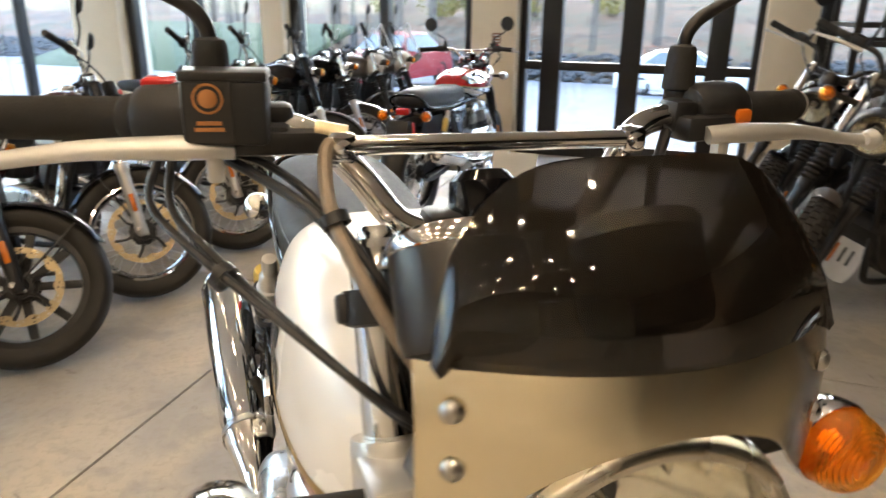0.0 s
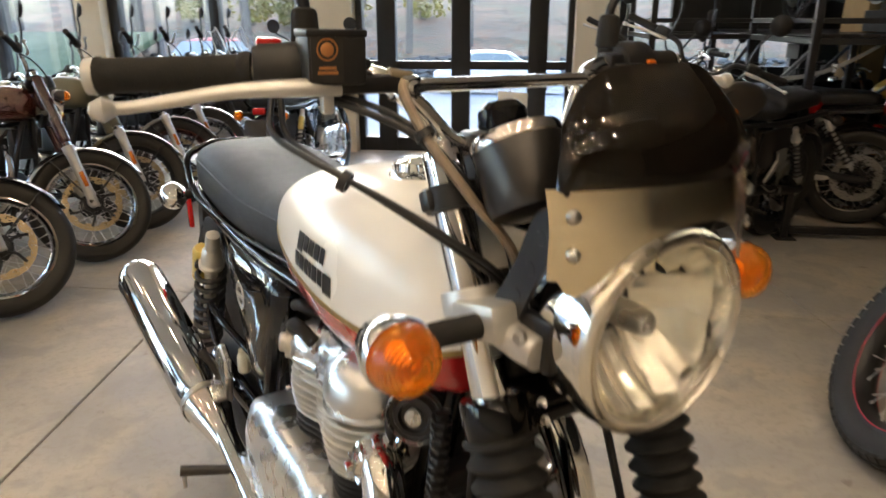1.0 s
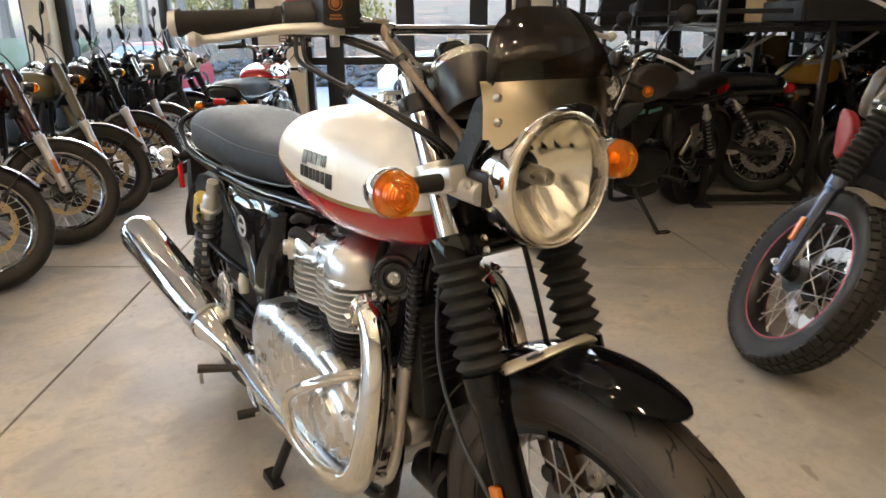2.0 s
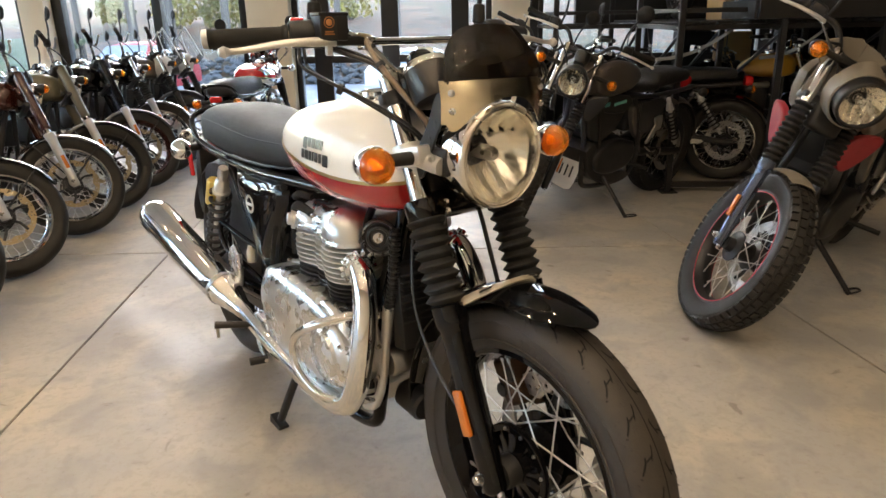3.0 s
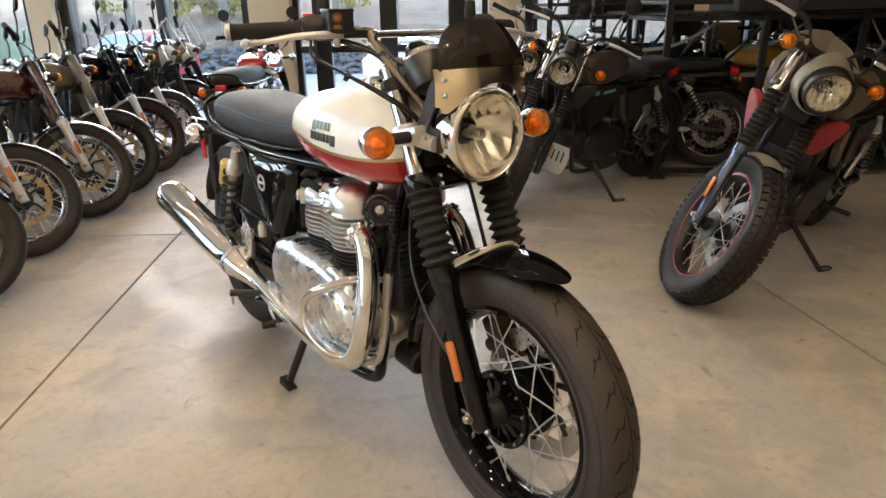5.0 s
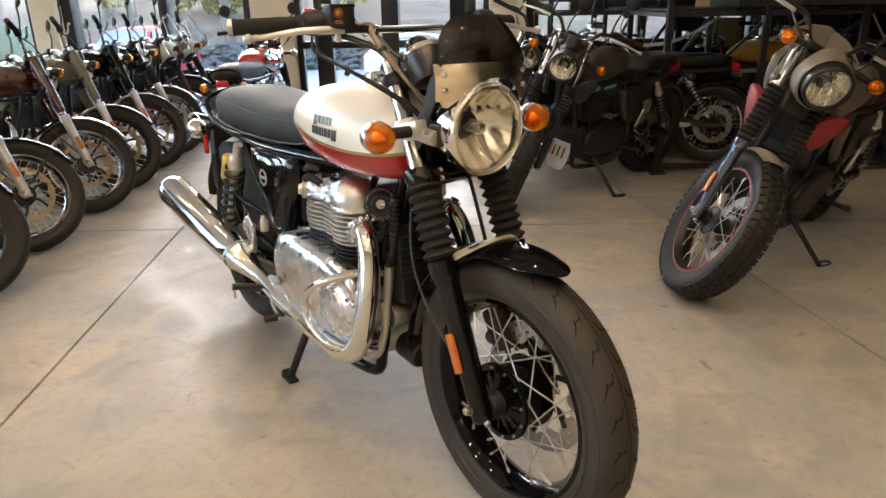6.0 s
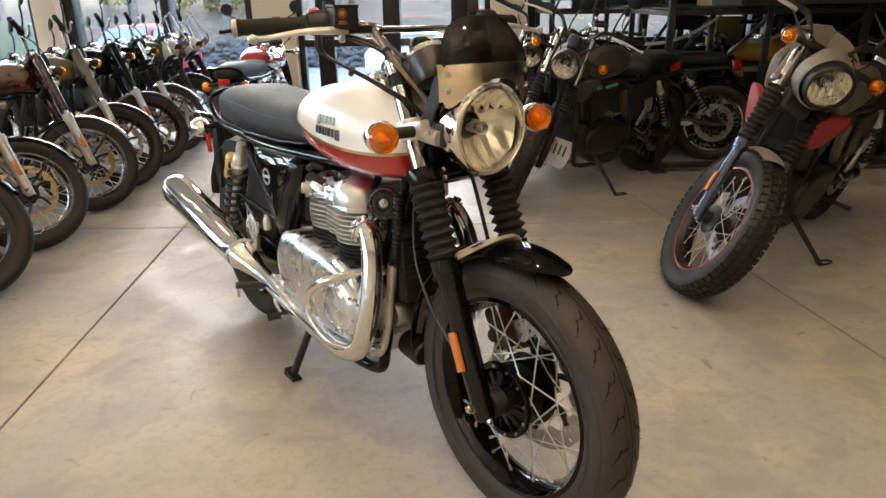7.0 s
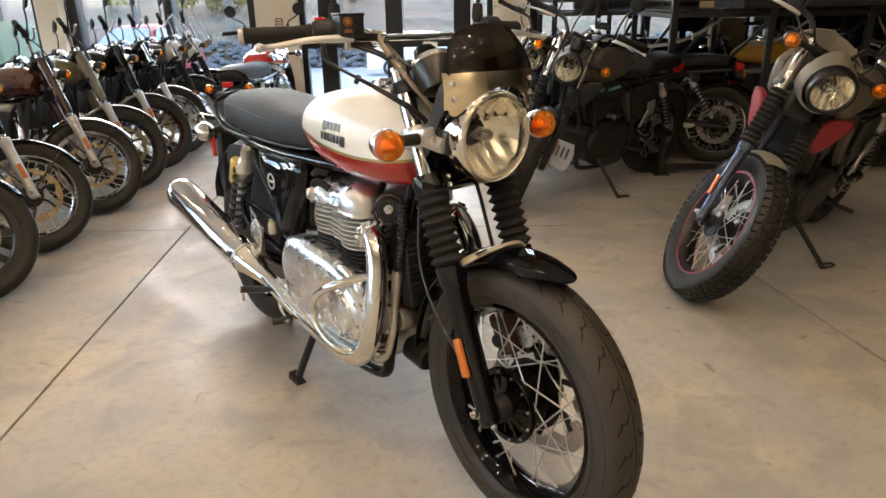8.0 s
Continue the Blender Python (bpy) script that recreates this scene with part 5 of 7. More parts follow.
def fly_screen(t):
    # smoked bubble
    rings = []
    zb = 1.030
    n, k = 28, 16
    for i in range(k + 1):
        q = i / k
        row = []
        for j in range(n + 1):
            s_ = (j / n - 0.5) * 2
            half = 0.109
            # rounded crown: the outline is a superellipse
            top = 1.030 + 0.090 * (1 - abs(s_) ** 4.2) ** 0.5
            z = zb + (top - zb) * q
            x = s_ * half * (1 - 0.12 * ((z - zb) / 0.090) ** 1.6)
            px, py, pz = screen_point(x, z)
            py += 0.010 * math.sin(math.pi * q) * -1.0
            row.append((px, py, pz))
        rings.append(row)
    part("smoked_screen", shell(Geo(), rings, 0.0028), TINT, t, "smoked acrylic fly screen", angle=60)
    # brushed band, cut away round the headlight
    rings = []
    n = 36
    for j in range(n + 1):
        x = (j / n - 0.5) * 2 * 0.119
        ax_ = abs(x)
        arch = 0.898 + math.sqrt(max(0.0, 0.105 ** 2 - min(ax_, 0.1045) ** 2)) if ax_ < 0.085 else 0.898 + math.sqrt(0.105 ** 2 - 0.085 ** 2) - (ax_ - 0.085) * 0.9
        bottom = max(0.948 + (0.012 if ax_ > 0.11 else 0), arch)
        top = 1.036 - (0.004 if ax_ > 0.112 else 0)
        row = []
        for i in range(9):
            z = bottom + (top - bottom) * i / 8
            p = screen_point(x, z)
            row.append((p[0], p[1] - 0.004, p[2]))
        rings.append(row)
    band = part("screen_band", shell(Geo(), rings, 0.002), BRUSHED, t, "brushed metal band of the fly screen", angle=60)
    for x in (-0.104, 0.104):
        for z in (1.012, 0.982):
            p = Vector(screen_point(x, z)) - Vector((0, 0.005, 0))
            part("rivet", lathe(Geo(), [(0.0, 0.0045), (0.0032, 0.004), (0.0056, 0.002), (0.0062, 0.0)], 14, along(p, (x * 6.8, -1, 0))), STEEL, band)
    for sx in (-1, 1):
        oc = [(0.142, 1.0), (0.15, 1.012), (0.168, 1.0), (0.19, 0.955), (0.225, 0.90), (0.235, 0.862), (0.215, 0.85), (0.195, 0.875), (0.165, 0.935), (0.148, 0.962), (0.142, 0.975)]
        M = SIDE_R if sx < 0 else SIDE_L
        g = prism(Geo(), round_outline(oc, 3), 0.005, M @ pose(0, 0, 0.100), 0.001)
        part("screen_bracket", g, SATIN, t, "black pierced screen bracket")
        for q in ((0.156, 0.985), (0.168, 0.955), (0.185, 0.925), (0.205, 0.89)):
            part("bracket_hole", lathe(Geo(), [(0.0, 0.0031), (0.006, 0.0031), (0.0065, 0.0026)], 12, M @ pose(q[0], q[1], 0.100)), INK, t)


def gauge(t, x, y=0.238, z=1.032, r=0.044):
    ax = Vector((0, 0.50, 0.86))
    m = along((x, y, z), ax)
    g = part("gauge", lathe(Geo(), [(0.0, -0.054), (r * 0.7, -0.053), (r * 0.93, -0.048), (r, -0.038), (r, 0.016), (r * 0.97, 0.022), (r * 0.92, 0.022), (r * 0.9, 0.017), (0, 0.017)], 40, m), GREYM, t, "brushed metal instrument pod")
    part("gauge_ring", lathe(Geo(), [(r * 0.98, 0.012), (r * 1.02, 0.014), (r * 1.02, 0.02), (r * 0.96, 0.025), (r * 0.9, 0.022)], 40, m, ends=False), CHROME, g)
    part("dial", lathe(Geo(), [(0.0, 0.0185), (r * 0.88, 0.0185)], 32, m), INK, g)
    return g


BRUSHED = make("brushed_aluminium", (0.86, 0.75, 0.54), 0.20, 1.0, 0.12, 20, wear=0.3)
bn = BRUSHED.node_tree
btc = next(n for n in bn.nodes if n.type == "TEX_COORD")
bmap = bn.nodes.new("ShaderNodeMapping")
bmap.inputs["Scale"].default_value = (4, 40, 900)
bno = bn.nodes.new("ShaderNodeTexNoise")
bno.inputs["Scale"].default_value, bno.inputs["Detail"].default_value = 3.0, 4
bbu = bn.nodes.new("ShaderNodeBump")
bbu.inputs["Strength"].default_value, bbu.inputs["Distance"].default_value = 0.10, 0.0004
bn.links.new(btc.outputs["Object"], bmap.inputs[0])
bn.links.new(bmap.outputs[0], bno.inputs["Vector"])
bn.links.new(bno.outputs["Fac"], bbu.inputs["Height"])
bn.links.new(bbu.outputs[0], bn.nodes["Principled BSDF"].inputs["Normal"])
bn.nodes["Principled BSDF"].inputs["Anisotropic"].default_value = 0.97
bn.nodes["Principled BSDF"].inputs["Anisotropic Rotation"].default_value = 0.25
btan = bn.nodes.new("ShaderNodeTangent")
btan.direction_type, btan.axis = "RADIAL", "Z"
bn.links.new(btan.outputs[0], bn.nodes["Principled BSDF"].inputs["Tangent"])
GREYM = make("grey_metal_pod", (0.075, 0.072, 0.07), 0.34, 0.9, 0.2, 40, wear=0.3)

TANK_SECS = [(0.262, 0.075, 0.905, 0.800), (0.268, 0.105, 0.925, 0.782), (0.285, 0.132, 0.942, 0.770), (0.33, 0.153, 0.958, 0.760), (0.41, 0.167, 0.969, 0.754), (0.50, 0.171, 0.970, 0.754), (0.59, 0.166, 0.962, 0.762), (0.67, 0.155, 0.950, 0.776), (0.73, 0.141, 0.932, 0.790), (0.775, 0.120, 0.906, 0.80), (0.797, 0.096, 0.878, 0.812)]


def tank_line(y):
    return 0.824 + 0.36 * (y - 0.42) ** 2 * (1.0 if y < 0.42 else 0.75)


SEAT_SECS = [(0.738, 0.095, 0.862, 0.790), (0.76, 0.112, 0.874, 0.772), (0.85, 0.122, 0.876, 0.764), (0.98, 0.130, 0.876, 0.758), (1.10, 0.134, 0.886, 0.757), (1.22, 0.132, 0.894, 0.760), (1.34, 0.125, 0.892, 0.766), (1.41, 0.114, 0.880, 0.772), (1.445, 0.098, 0.858, 0.780), (1.458, 0.08, 0.835, 0.790)]

PIPE_R = [(0.128, 0.43, 0.636), (0.135, 0.392, 0.618), (0.148, 0.362, 0.555), (0.170, 0.352, 0.44), (0.182, 0.375, 0.345), (0.185, 0.43, 0.302), (0.188, 0.52, 0.293), (0.192, 0.75, 0.315), (0.198, 0.95, 0.36), (0.205, 1.06, 0.395)]


def twin_roadster(m, label, paint, low, stripe, feature=False, group=""):
    """The twin-cylinder roadster; feature: the one in the middle of the shop, with its fly screen and all its cables."""
    t = thing("motorcycle", m, label, "motorcycle", group)
    S = pose(0, 0, 0)
    wheel(t, "front_wheel", pose(0, 0, 0.318), 0.318, 0.104, 0.09, BLACK if feature else CHROME, BLACK, 1, DISC, "cut" if feature else "road", 36, pin=SPOKE, hub_k=1.05)
    wheel(t, "rear_wheel", pose(0, 1.398, 0.335), 0.320, 0.13, 0.091, BLACK if feature else CHROME, SATIN, 1, DISC, "road", 36, pin=SPOKE)
    fork(t, S, GLOSSB, CHROME, girth=0.93)
    cal = part("brake_caliper", rbox(rbox(Geo(), (0.060, 0.058, 0.105), 0.012, pose(0.066, 0.118, 0.420, -32, 0, 0), 3), (0.030, 0.05, 0.06), 0.008, pose(0.092, 0.085, 0.40, -32, 0, 0), 2), CALIPER, t, "bronze and black front brake caliper")
    for dz in (-0.022, 0.022):
        part("caliper_piston", lathe(Geo(), [(0.0, 0.004), (0.013, 0.003), (0.016, 0.0)], 20, along((0.035, 0.118 - dz * 0.5, 0.42 + dz), (-1, 0, 0))), SATIN, cal)
    # triple clamps
    g = Geo()
    for sx in (-1, 1):
        lathe(g, [(0.021, -0.022), (0.032, -0.022), (0.034, -0.018), (0.034, 0.018), (0.032, 0.022), (0.021, 0.022)], 22, along(fork_at(sx * 0.1, 0.516), FD), closed=True)
    rbox(g, (0.185, 0.056, 0.052), 0.012, along(Vector((0, 0.216, 0.793)), FD))
    lc = part("lower_clamp", g, GLOSSB, t, "black lower fork clamp", m=S)
    for sx in (-1, 1):
        for dz in (-0.008, 0.008):
            p = Vector((sx * 0.067, 0.1865 + 0.4 * dz, 0.797 + dz))
            part("clamp_bolt", lathe(Geo(), [(0.0, 0.004), (0.003, 0.004), (0.0062, 0.007), (0.0066, 0.0)], 14, along(p, (0, -1, 0.3))), CHROME, lc)
    g = Geo()
    for sx in (-1, 1):
        lathe(g, [(0.021, -0.014), (0.027, -0.012), (0.027, 0.012), (0.021, 0.012)], 20, along(fork_at(sx * 0.1, 0.735), FD), closed=True)
        rbox(g, (0.016, 0.018, 0.022), 0.004, along(fork_at(sx * 0.124, 0.735), FD))
    rbox(g, (0.18, 0.075, 0.024), 0.008, along(fork_at(0, 0.725) + Vector((0, 0.03, 0)), FD))
    part("upper_clamp", g, SATIN, t, m=S)
    part("wiring_cover", rbox(Geo(), (0.15, 0.05, 0.15), 0.014, pose(0, 0.258, 0.845, -24, 0, 0), 3), PLASTIC, t, "black wiring cover behind the headlight")
    # lamp carrier with the turn signals
    for sx in (-1, 1):
        g = Geo()
        c = fork_at(sx * 0.1, 0.625)
        lathe(g, [(0.021, -0.02), (0.029, -0.02), (0.030, -0.015), (0.030, 0.015), (0.029, 0.02), (0.021, 0.02)], 22, along(c, FD), closed=True)
        rbox(g, (0.045, 0.07, 0.036), 0.006, pose(sx * 0.107, 0.215, 0.893, -14, 0, 0))
        tube(g, [(sx * 0.105, 0.22, 0.888), (sx * 0.104, 0.175, 0.884), (sx * 0.101, 0.15, 0.882)], 0.016, 12, 3)
        b = part("lamp_bracket", g, SILVER, t, "silver cast lamp bracket", m=S)
        part("bracket_bolt", lathe(Geo(), [(0.0, 0.007), (0.006, 0.007), (0.009, 0.004), (0.009, 0.0)], 6, along((sx * 0.110, 0.164, 0.894), (sx, 0, 0))), STEEL, b)
        indicator(t, S, Vector((sx * 0.215, 0.191, 0.892)), (0, -1, 0), 0.033, Vector((sx * 0.12, 0.205, 0.893)))
    headlight(t, S, (0, 0.110, 0.896), 0.098)
    for sx in (-1, 1):
        part("lamp_ear", rbox(Geo(), (0.012, 0.05, 0.05), 0.005, pose(sx * 0.094, 0.165, 0.888)), SATIN, t, m=S)
    # bars, grips, levers, switches, mirrors
    handlebar(t, S)
    for sx in (-1, 1):
        grip(t, S, sx)
        g = Geo()
        d = Vector((sx * 0.075, 0.021, 0)).normalized()
        lathe(g, [(0.013, -0.036), (0.021, -0.034), (0.025, -0.024), (0.026, 0.0), (0.025, 0.024), (0.021, 0.031), (0.013, 0.032)], 22, along((sx * 0.226, 0.397, 1.107), d))
        rbox(g, (0.05, 0.04, 0.036), 0.009, pose(sx * 0.222, 0.397, 1.102, 0, 0, sx * 15))
        sw = part("switch_housing", g, PLASTIC, t, "black switch housing", m=S)
        if sx < 0:
            part("kill_switch", rbox(Geo(), (0.024, 0.016, 0.012), 0.003, pose(-0.240, 0.403, 1.130, 10, 0, -15)), RED_P, sw, "red kill switch")
        else:
            part("horn_button", rbox(Geo(), (0.020, 0.010, 0.013), 0.003, pose(0.243, 0.376, 1.104, 0, 0, 15)), ORANGE_P, sw, "orange switch button")
        # lever perch
        px_ = 0.178 if sx < 0 else 0.200
        g = rbox(Geo(), (0.055, 0.03, 0.022), 0.006, pose(sx * px_, 0.372, 1.096, 0, 0, sx * 8))
        rbox(g, (0.024, 0.030, 0.030), 0.006, pose(sx * (px_ - 0.018), 0.384, 1.104))
        part("lever_perch", g, SATIN, t, m=S)
        part("lever_lug", rbox(Geo(), (0.012, 0.012, 0.026), 0.003, pose(sx * 0.205, 0.351, 1.082)), SILVER, t, m=S)
        lever(t, S, (sx * 0.192, 0.352, 1.092), (sx * 0.392, 0.372, 1.080), SILVER, sx)
        # mirror
        st = Geo()
        x0 = -0.204 if sx < 0 else 0.192
        tube(st, [(x0, 0.402, 1.104), (x0, 0.402, 1.15)], [0.0125, 0.0105], 14, 1)
        lathe(st, [(0.011, 0.0), (0.0145, 0.002), (0.0125, 0.034), (0.011, 0.038), (0.006, 0.04)], 16, pose(x0, 0.402, 1.124))
        mi = part("mirror", st, RUBBER, t, "black round mirror on a bent stem", m=S)
        tube_path = [(x0, 0.402, 1.158), (x0 + sx * 0.002, 0.402, 1.172), (x0 + sx * 0.014, 0.403, 1.186), (x0 + sx * 0.045, 0.406, 1.202), (x0 + sx * 0.085, 0.41, 1.225), (x0 + sx * 0.105, 0.412, 1.245)]
        part("mirror_stem", tube(Geo(), tube_path, 0.006, 10, 5), SATIN, mi)
        part("mirror_head", lathe(Geo(), [(0.0, -0.028), (0.03, -0.024), (0.048, -0.010), (0.052, 0.0), (0.05, 0.004), (0.0, 0.004)], 30, along((x0 + sx * 0.112, 0.418, 1.285), (0, 1, -0.05))), PLASTIC, mi)
    # master cylinder with its square reservoir
    g = Geo()
    rbox(g, (0.056, 0.045, 0.044), 0.004, pose(-0.194, 0.364, 1.117, 0, 0, -6))
    mc = part("brake_reservoir", g, PLASTIC, t, "square black brake fluid reservoir", m=S)
    part("reservoir_lid", rbox(Geo(), (0.0575, 0.0465, 0.007), 0.002, pose(-0.194, 0.364, 1.141, 0, 0, -6)), SATIN, mc)
    a = radians(-6)
    face = pose(-0.194, 0.364, 1.119, 0, 0, -6)
    part("sticker", rbox(Geo(), (0.030, 0.0008, 0.040), 0, face @ pose(-0.010, -0.0229, -0.001)), STICKER, mc, "dark sticker with a copper emblem")
    em = face @ pose(-0.010, -0.0236, 0.008, 90, 0, 0)
    part("emblem", lathe(lathe(Geo(), [(0.0085, 0.0), (0.0100, 0.0), (0.0100, 0.0004), (0.0085, 0.0004)], 26, em, closed=True), [(0.0, 0.0003), (0.0058, 0.0003), (0.0062, 0.0)], 20, em), BRONZE, mc)
    for k in range(2):
        part("print_bar", rbox(Geo(), (0.016 + 0.003 * k, 0.0006, 0.0026), 0, face @ pose(-0.010, -0.0236, -0.008 - 0.0042 * k)), BRONZE, mc)
    part("hose_union", tube(Geo(), [(-0.135, 0.362, 1.100), (-0.112, 0.358, 1.098)], [0.0095, 0.0075], 12, 1), BRASSY, mc)
    part("reservoir_base", rbox(Geo(), (0.085, 0.034, 0.018), 0.006, pose(-0.158, 0.368, 1.094)), SATIN, mc)
    # cables and hoses
    for nm, mat, r, path in (
        ("brake_hose", HOSE, 0.0052, [(-0.122, 0.352, 1.098), (-0.132, 0.335, 1.085), (-0.131, 0.295, 1.050), (-0.105, 0.252, 0.995), (-0.076, 0.225, 0.945), (-0.060, 0.222, 0.87)]),
        ("throttle_cable", SATIN, 0.0033, [(-0.245, 0.390, 1.082), (-0.252, 0.37, 1.052), (-0.228, 0.335, 1.030), (-0.168, 0.275, 0.990), (-0.105, 0.235, 0.942), (-0.055, 0.25, 0.90)]),
        ("throttle_cable", SATIN, 0.0033, [(-0.236, 0.390, 1.082), (-0.238, 0.37, 1.048), (-0.212, 0.335, 1.022), (-0.158, 0.28, 0.980), (-0.10, 0.24, 0.932), (-0.045, 0.255, 0.885)]),
        ("switch_cable", SATIN, 0.0040, [(-0.215, 0.385, 1.088), (-0.175, 0.345, 1.072), (-0.138, 0.302, 1.050), (-0.104, 0.262, 1.00), (-0.07, 0.245, 0.95), (-0.05, 0.25, 0.88)]),
        ("switch_cable", SATIN, 0.0032, [(-0.205, 0.385, 1.085), (-0.168, 0.355, 1.078), (-0.135, 0.308, 1.056), (-0.098, 0.270, 1.005), (-0.06, 0.255, 0.94)]),
        ("clutch_cable", SATIN, 0.0048, [(0.165, 0.372, 1.092), (0.13, 0.33, 1.06), (0.09, 0.27, 1.0), (0.05, 0.25, 0.93), (0.035, 0.3, 0.8), (0.05, 0.38, 0.6)]),
        ("speedo_cable", SATIN, 0.0045, [(0.02, 0.235, 0.84), (0.025, 0.20, 0.78), (0.03, 0.17, 0.70), (0.04, 0.15, 0.62), (0.055, 0.12, 0.50)]),
        ("brake_line", SATIN, 0.0036, [(-0.085, 0.24, 0.80), (-0.10, 0.25, 0.70), (-0.115, 0.225, 0.60), (-0.122, 0.17, 0.52), (-0.125, 0.10, 0.46), (-0.118, 0.05, 0.42)]),
    ):
        part(nm, tube(Geo(), path, r, 9, 7), mat, t, m=S)
    for p, d in (((-0.131, 0.297, 1.052), (0.05, -0.1, -0.14)), ((-0.205, 0.315, 1.012), (0.1, -0.1, -0.07)), ((0.0, 0, 0), (0, 0, 1))):
        if p[2]:
            part("cable_tie", lathe(Geo(), [(0.0085, -0.004), (0.0105, -0.004), (0.0105, 0.004), (0.0085, 0.004)], 14, along(p, d), closed=True), SATIN, t, m=S)
    for x in (-0.062, 0.062):
        gauge(t, x)
    part("key_barrel", lathe(Geo(), [(0.0, 0.012), (0.012, 0.012), (0.016, 0.008), (0.017, -0.03)], 18, along((0, 0.30, 0.995), FD)), CHROME, t)
    part("bar_clamp", rbox(Geo(), (0.12, 0.036, 0.018), 0.006, pose(0, 0.335, 1.036)), SATIN, t, m=S)
    part("ignition_housing", lathe(Geo(), [(0.0, 0.03), (0.018, 0.028), (0.026, 0.02), (0.028, 0.0), (0.02, -0.03)], 22, along((-0.012, 0.335, 1.045), (0, 0.3, 1))), BLACK, t)
    if feature:
        fly_screen(t)
        tag = part("price_tag", rbox(Geo(), (0.036, 0.0006, 0.098), 0, pose(0.022, 0.369, 1.030, -8, 5, -14)), PAPER, t, "blank white paper tag")
        part("tag_string", tube(Geo(), [(0.022, 0.374, 1.078), (0.018, 0.362, 1.088), (0.012, 0.350, 1.093)], 0.0009, 5, 4), PAPER, tag)
    # front mudguard
    fender(t, S, (0, 0, 0.316), 0.352, 0.062, 22, -98, GLOSSB, "front_mudguard", 0.022, nose=13)
    rings = []
    for k in range(25):
        q = k / 12 - 1
        x = 0.089 * math.copysign(min(1, abs(q) * 1.15), q)
        drop = abs(q) ** 2.6
        z = 0.668 - 0.053 * drop
        y0, w = 0.064 + 0.068 * drop, 0.008 + 0.007 * abs(q)
        rings.append([(x, y0 - w, z + 0.002), (x, y0 - w * 0.4, z + 0.0045), (x, y0 + w * 0.4, z + 0.0045), (x, y0 + w, z + 0.002)])
    br = part("mudguard_brace", shell(Geo(), rings, 0.005), BRACEM, t, "pale pierced mudguard brace over the crown", m=S)
    for sx in (-1, 1):
        part("brace_slot", rbox(Geo(), (0.026, 0.012, 0.003), 0.001, pose(sx * 0.060, 0.076, 0.6625, -18, sx * 24, sx * 30), 1), INK, br)
        part("brace_bolt", lathe(Geo(), [(0.0, 0.004), (0.004, 0.004), (0.006, 0.0)], 12, along((sx * 0.086, 0.112, 0.628), (sx * 0.6, -0.5, 0.5))), STEEL, br)
    # tank and seat
    tk = tank(t, dense(TANK_SECS, 4), paint, low, tank_line, stripe, (-0.026, 0.488, 0.966))
    if feature:
        # two rows of dark plain bars in place of the maker's name, laid on the curved paint
        for z0, z1, y0, y1, widths in ((0.874, 0.893, 0.570, 0.476, (9, 7, 7, 7, 5)), (0.846, 0.866, 0.577, 0.452, (6, 7, 5, 3, 6, 5, 9))):
            total = sum(widths) + 1.6 * (len(widths) - 1)
            at = 0.0
            for k, wd in enumerate(widths):
                ya = y0 + (y1 - y0) * at / total
                yb = y0 + (y1 - y0) * (at + wd) / total
                at += wd + 1.6
                drop = 0.005 if (k == 0 and z0 > 0.87) or (k == 6) else 0.0
                rows_m = []
                for a in range(4):
                    z = z0 - drop + (z1 - z0 + drop) * a / 3
                    rows_m.append([(-nearest_side(ya + (yb - ya) * b / 3, z) - 0.0009, ya + (yb - ya) * b / 3, z) for b in range(4)])
                part("name_mark", shell(Geo(), rows_m, 0.0006), INK, tk)
    if not feature:
        for sx in (-1, 1):
            rows_ = [[(sx * (x + 0.0015), y, z) for x, z in up[1:10]] for y, half, up in tank_rings(dense(TANK_SECS, 4), 0, 1, 0, tank_line) if 0.36 < y < 0.76]
            part("tank_panel", shell(Geo(), rows_, 0.001 * sx), CHROME, tk, "chrome tank panel")
    saddle(t, SEAT_SECS, LEATHER)
    g = Geo()
    for sx in (-1, 1):
        tube(g, [(sx * 0.128, 1.15, 0.76), (sx * 0.132, 1.30, 0.764), (sx * 0.128, 1.42, 0.785), (sx * 0.115, 1.49, 0.835), (sx * 0.06, 1.50, 0.86), (0, 1.502, 0.864)], 0.0085, 10, 6)
    part("grab_rail", g, BLACK, t, "black tubular grab rail")
    frame_tubes(t)
    swing_arm(t)
    engine(t)
    # side panels
    oc = [(1.090, 0.735), (0.86, 0.738), (0.785, 0.742), (0.770, 0.70), (0.825, 0.60), (0.90, 0.50), (0.955, 0.475), (1.0, 0.53), (1.055, 0.62), (1.092, 0.70)]
    for sx in (-1, 1):
        M = SIDE_R if sx < 0 else SIDE_L
        sp = part("side_panel", pillow(Geo(), round_outline(oc, 4), 0.045, 0.06, M @ pose(0, 0, 0.10), 8), GLOSSB, t, "gloss black side panel", angle=50)
        part("side_badge", lathe(Geo(), [(0.019, 0.0), (0.026, 0.0), (0.026, 0.002), (0.019, 0.002)], 24, M @ pose(0.975, 0.655, 0.1445), closed=True), SILVER, sp)
        part("badge_bar", rbox(Geo(), (0.05, 0.008, 0.003), 0.001, M @ pose(0.975, 0.655, 0.146)), SILVER, sp)
        shock(t, (sx * 0.148, 1.158, 0.712), (sx * 0.148, 1.325, 0.40), (sx * 0.160, 1.255, 0.605))
        part("wheel_guard", prism(Geo(), round_outline([(1.06, 0.71), (1.30, 0.71), (1.44, 0.69), (1.47, 0.62), (1.34, 0.53), (1.18, 0.44), (1.05, 0.42)], 3), 0.006, M @ pose(0, 0, 0.098), 0.002), PLASTIC, t, "black inner wheel guard")
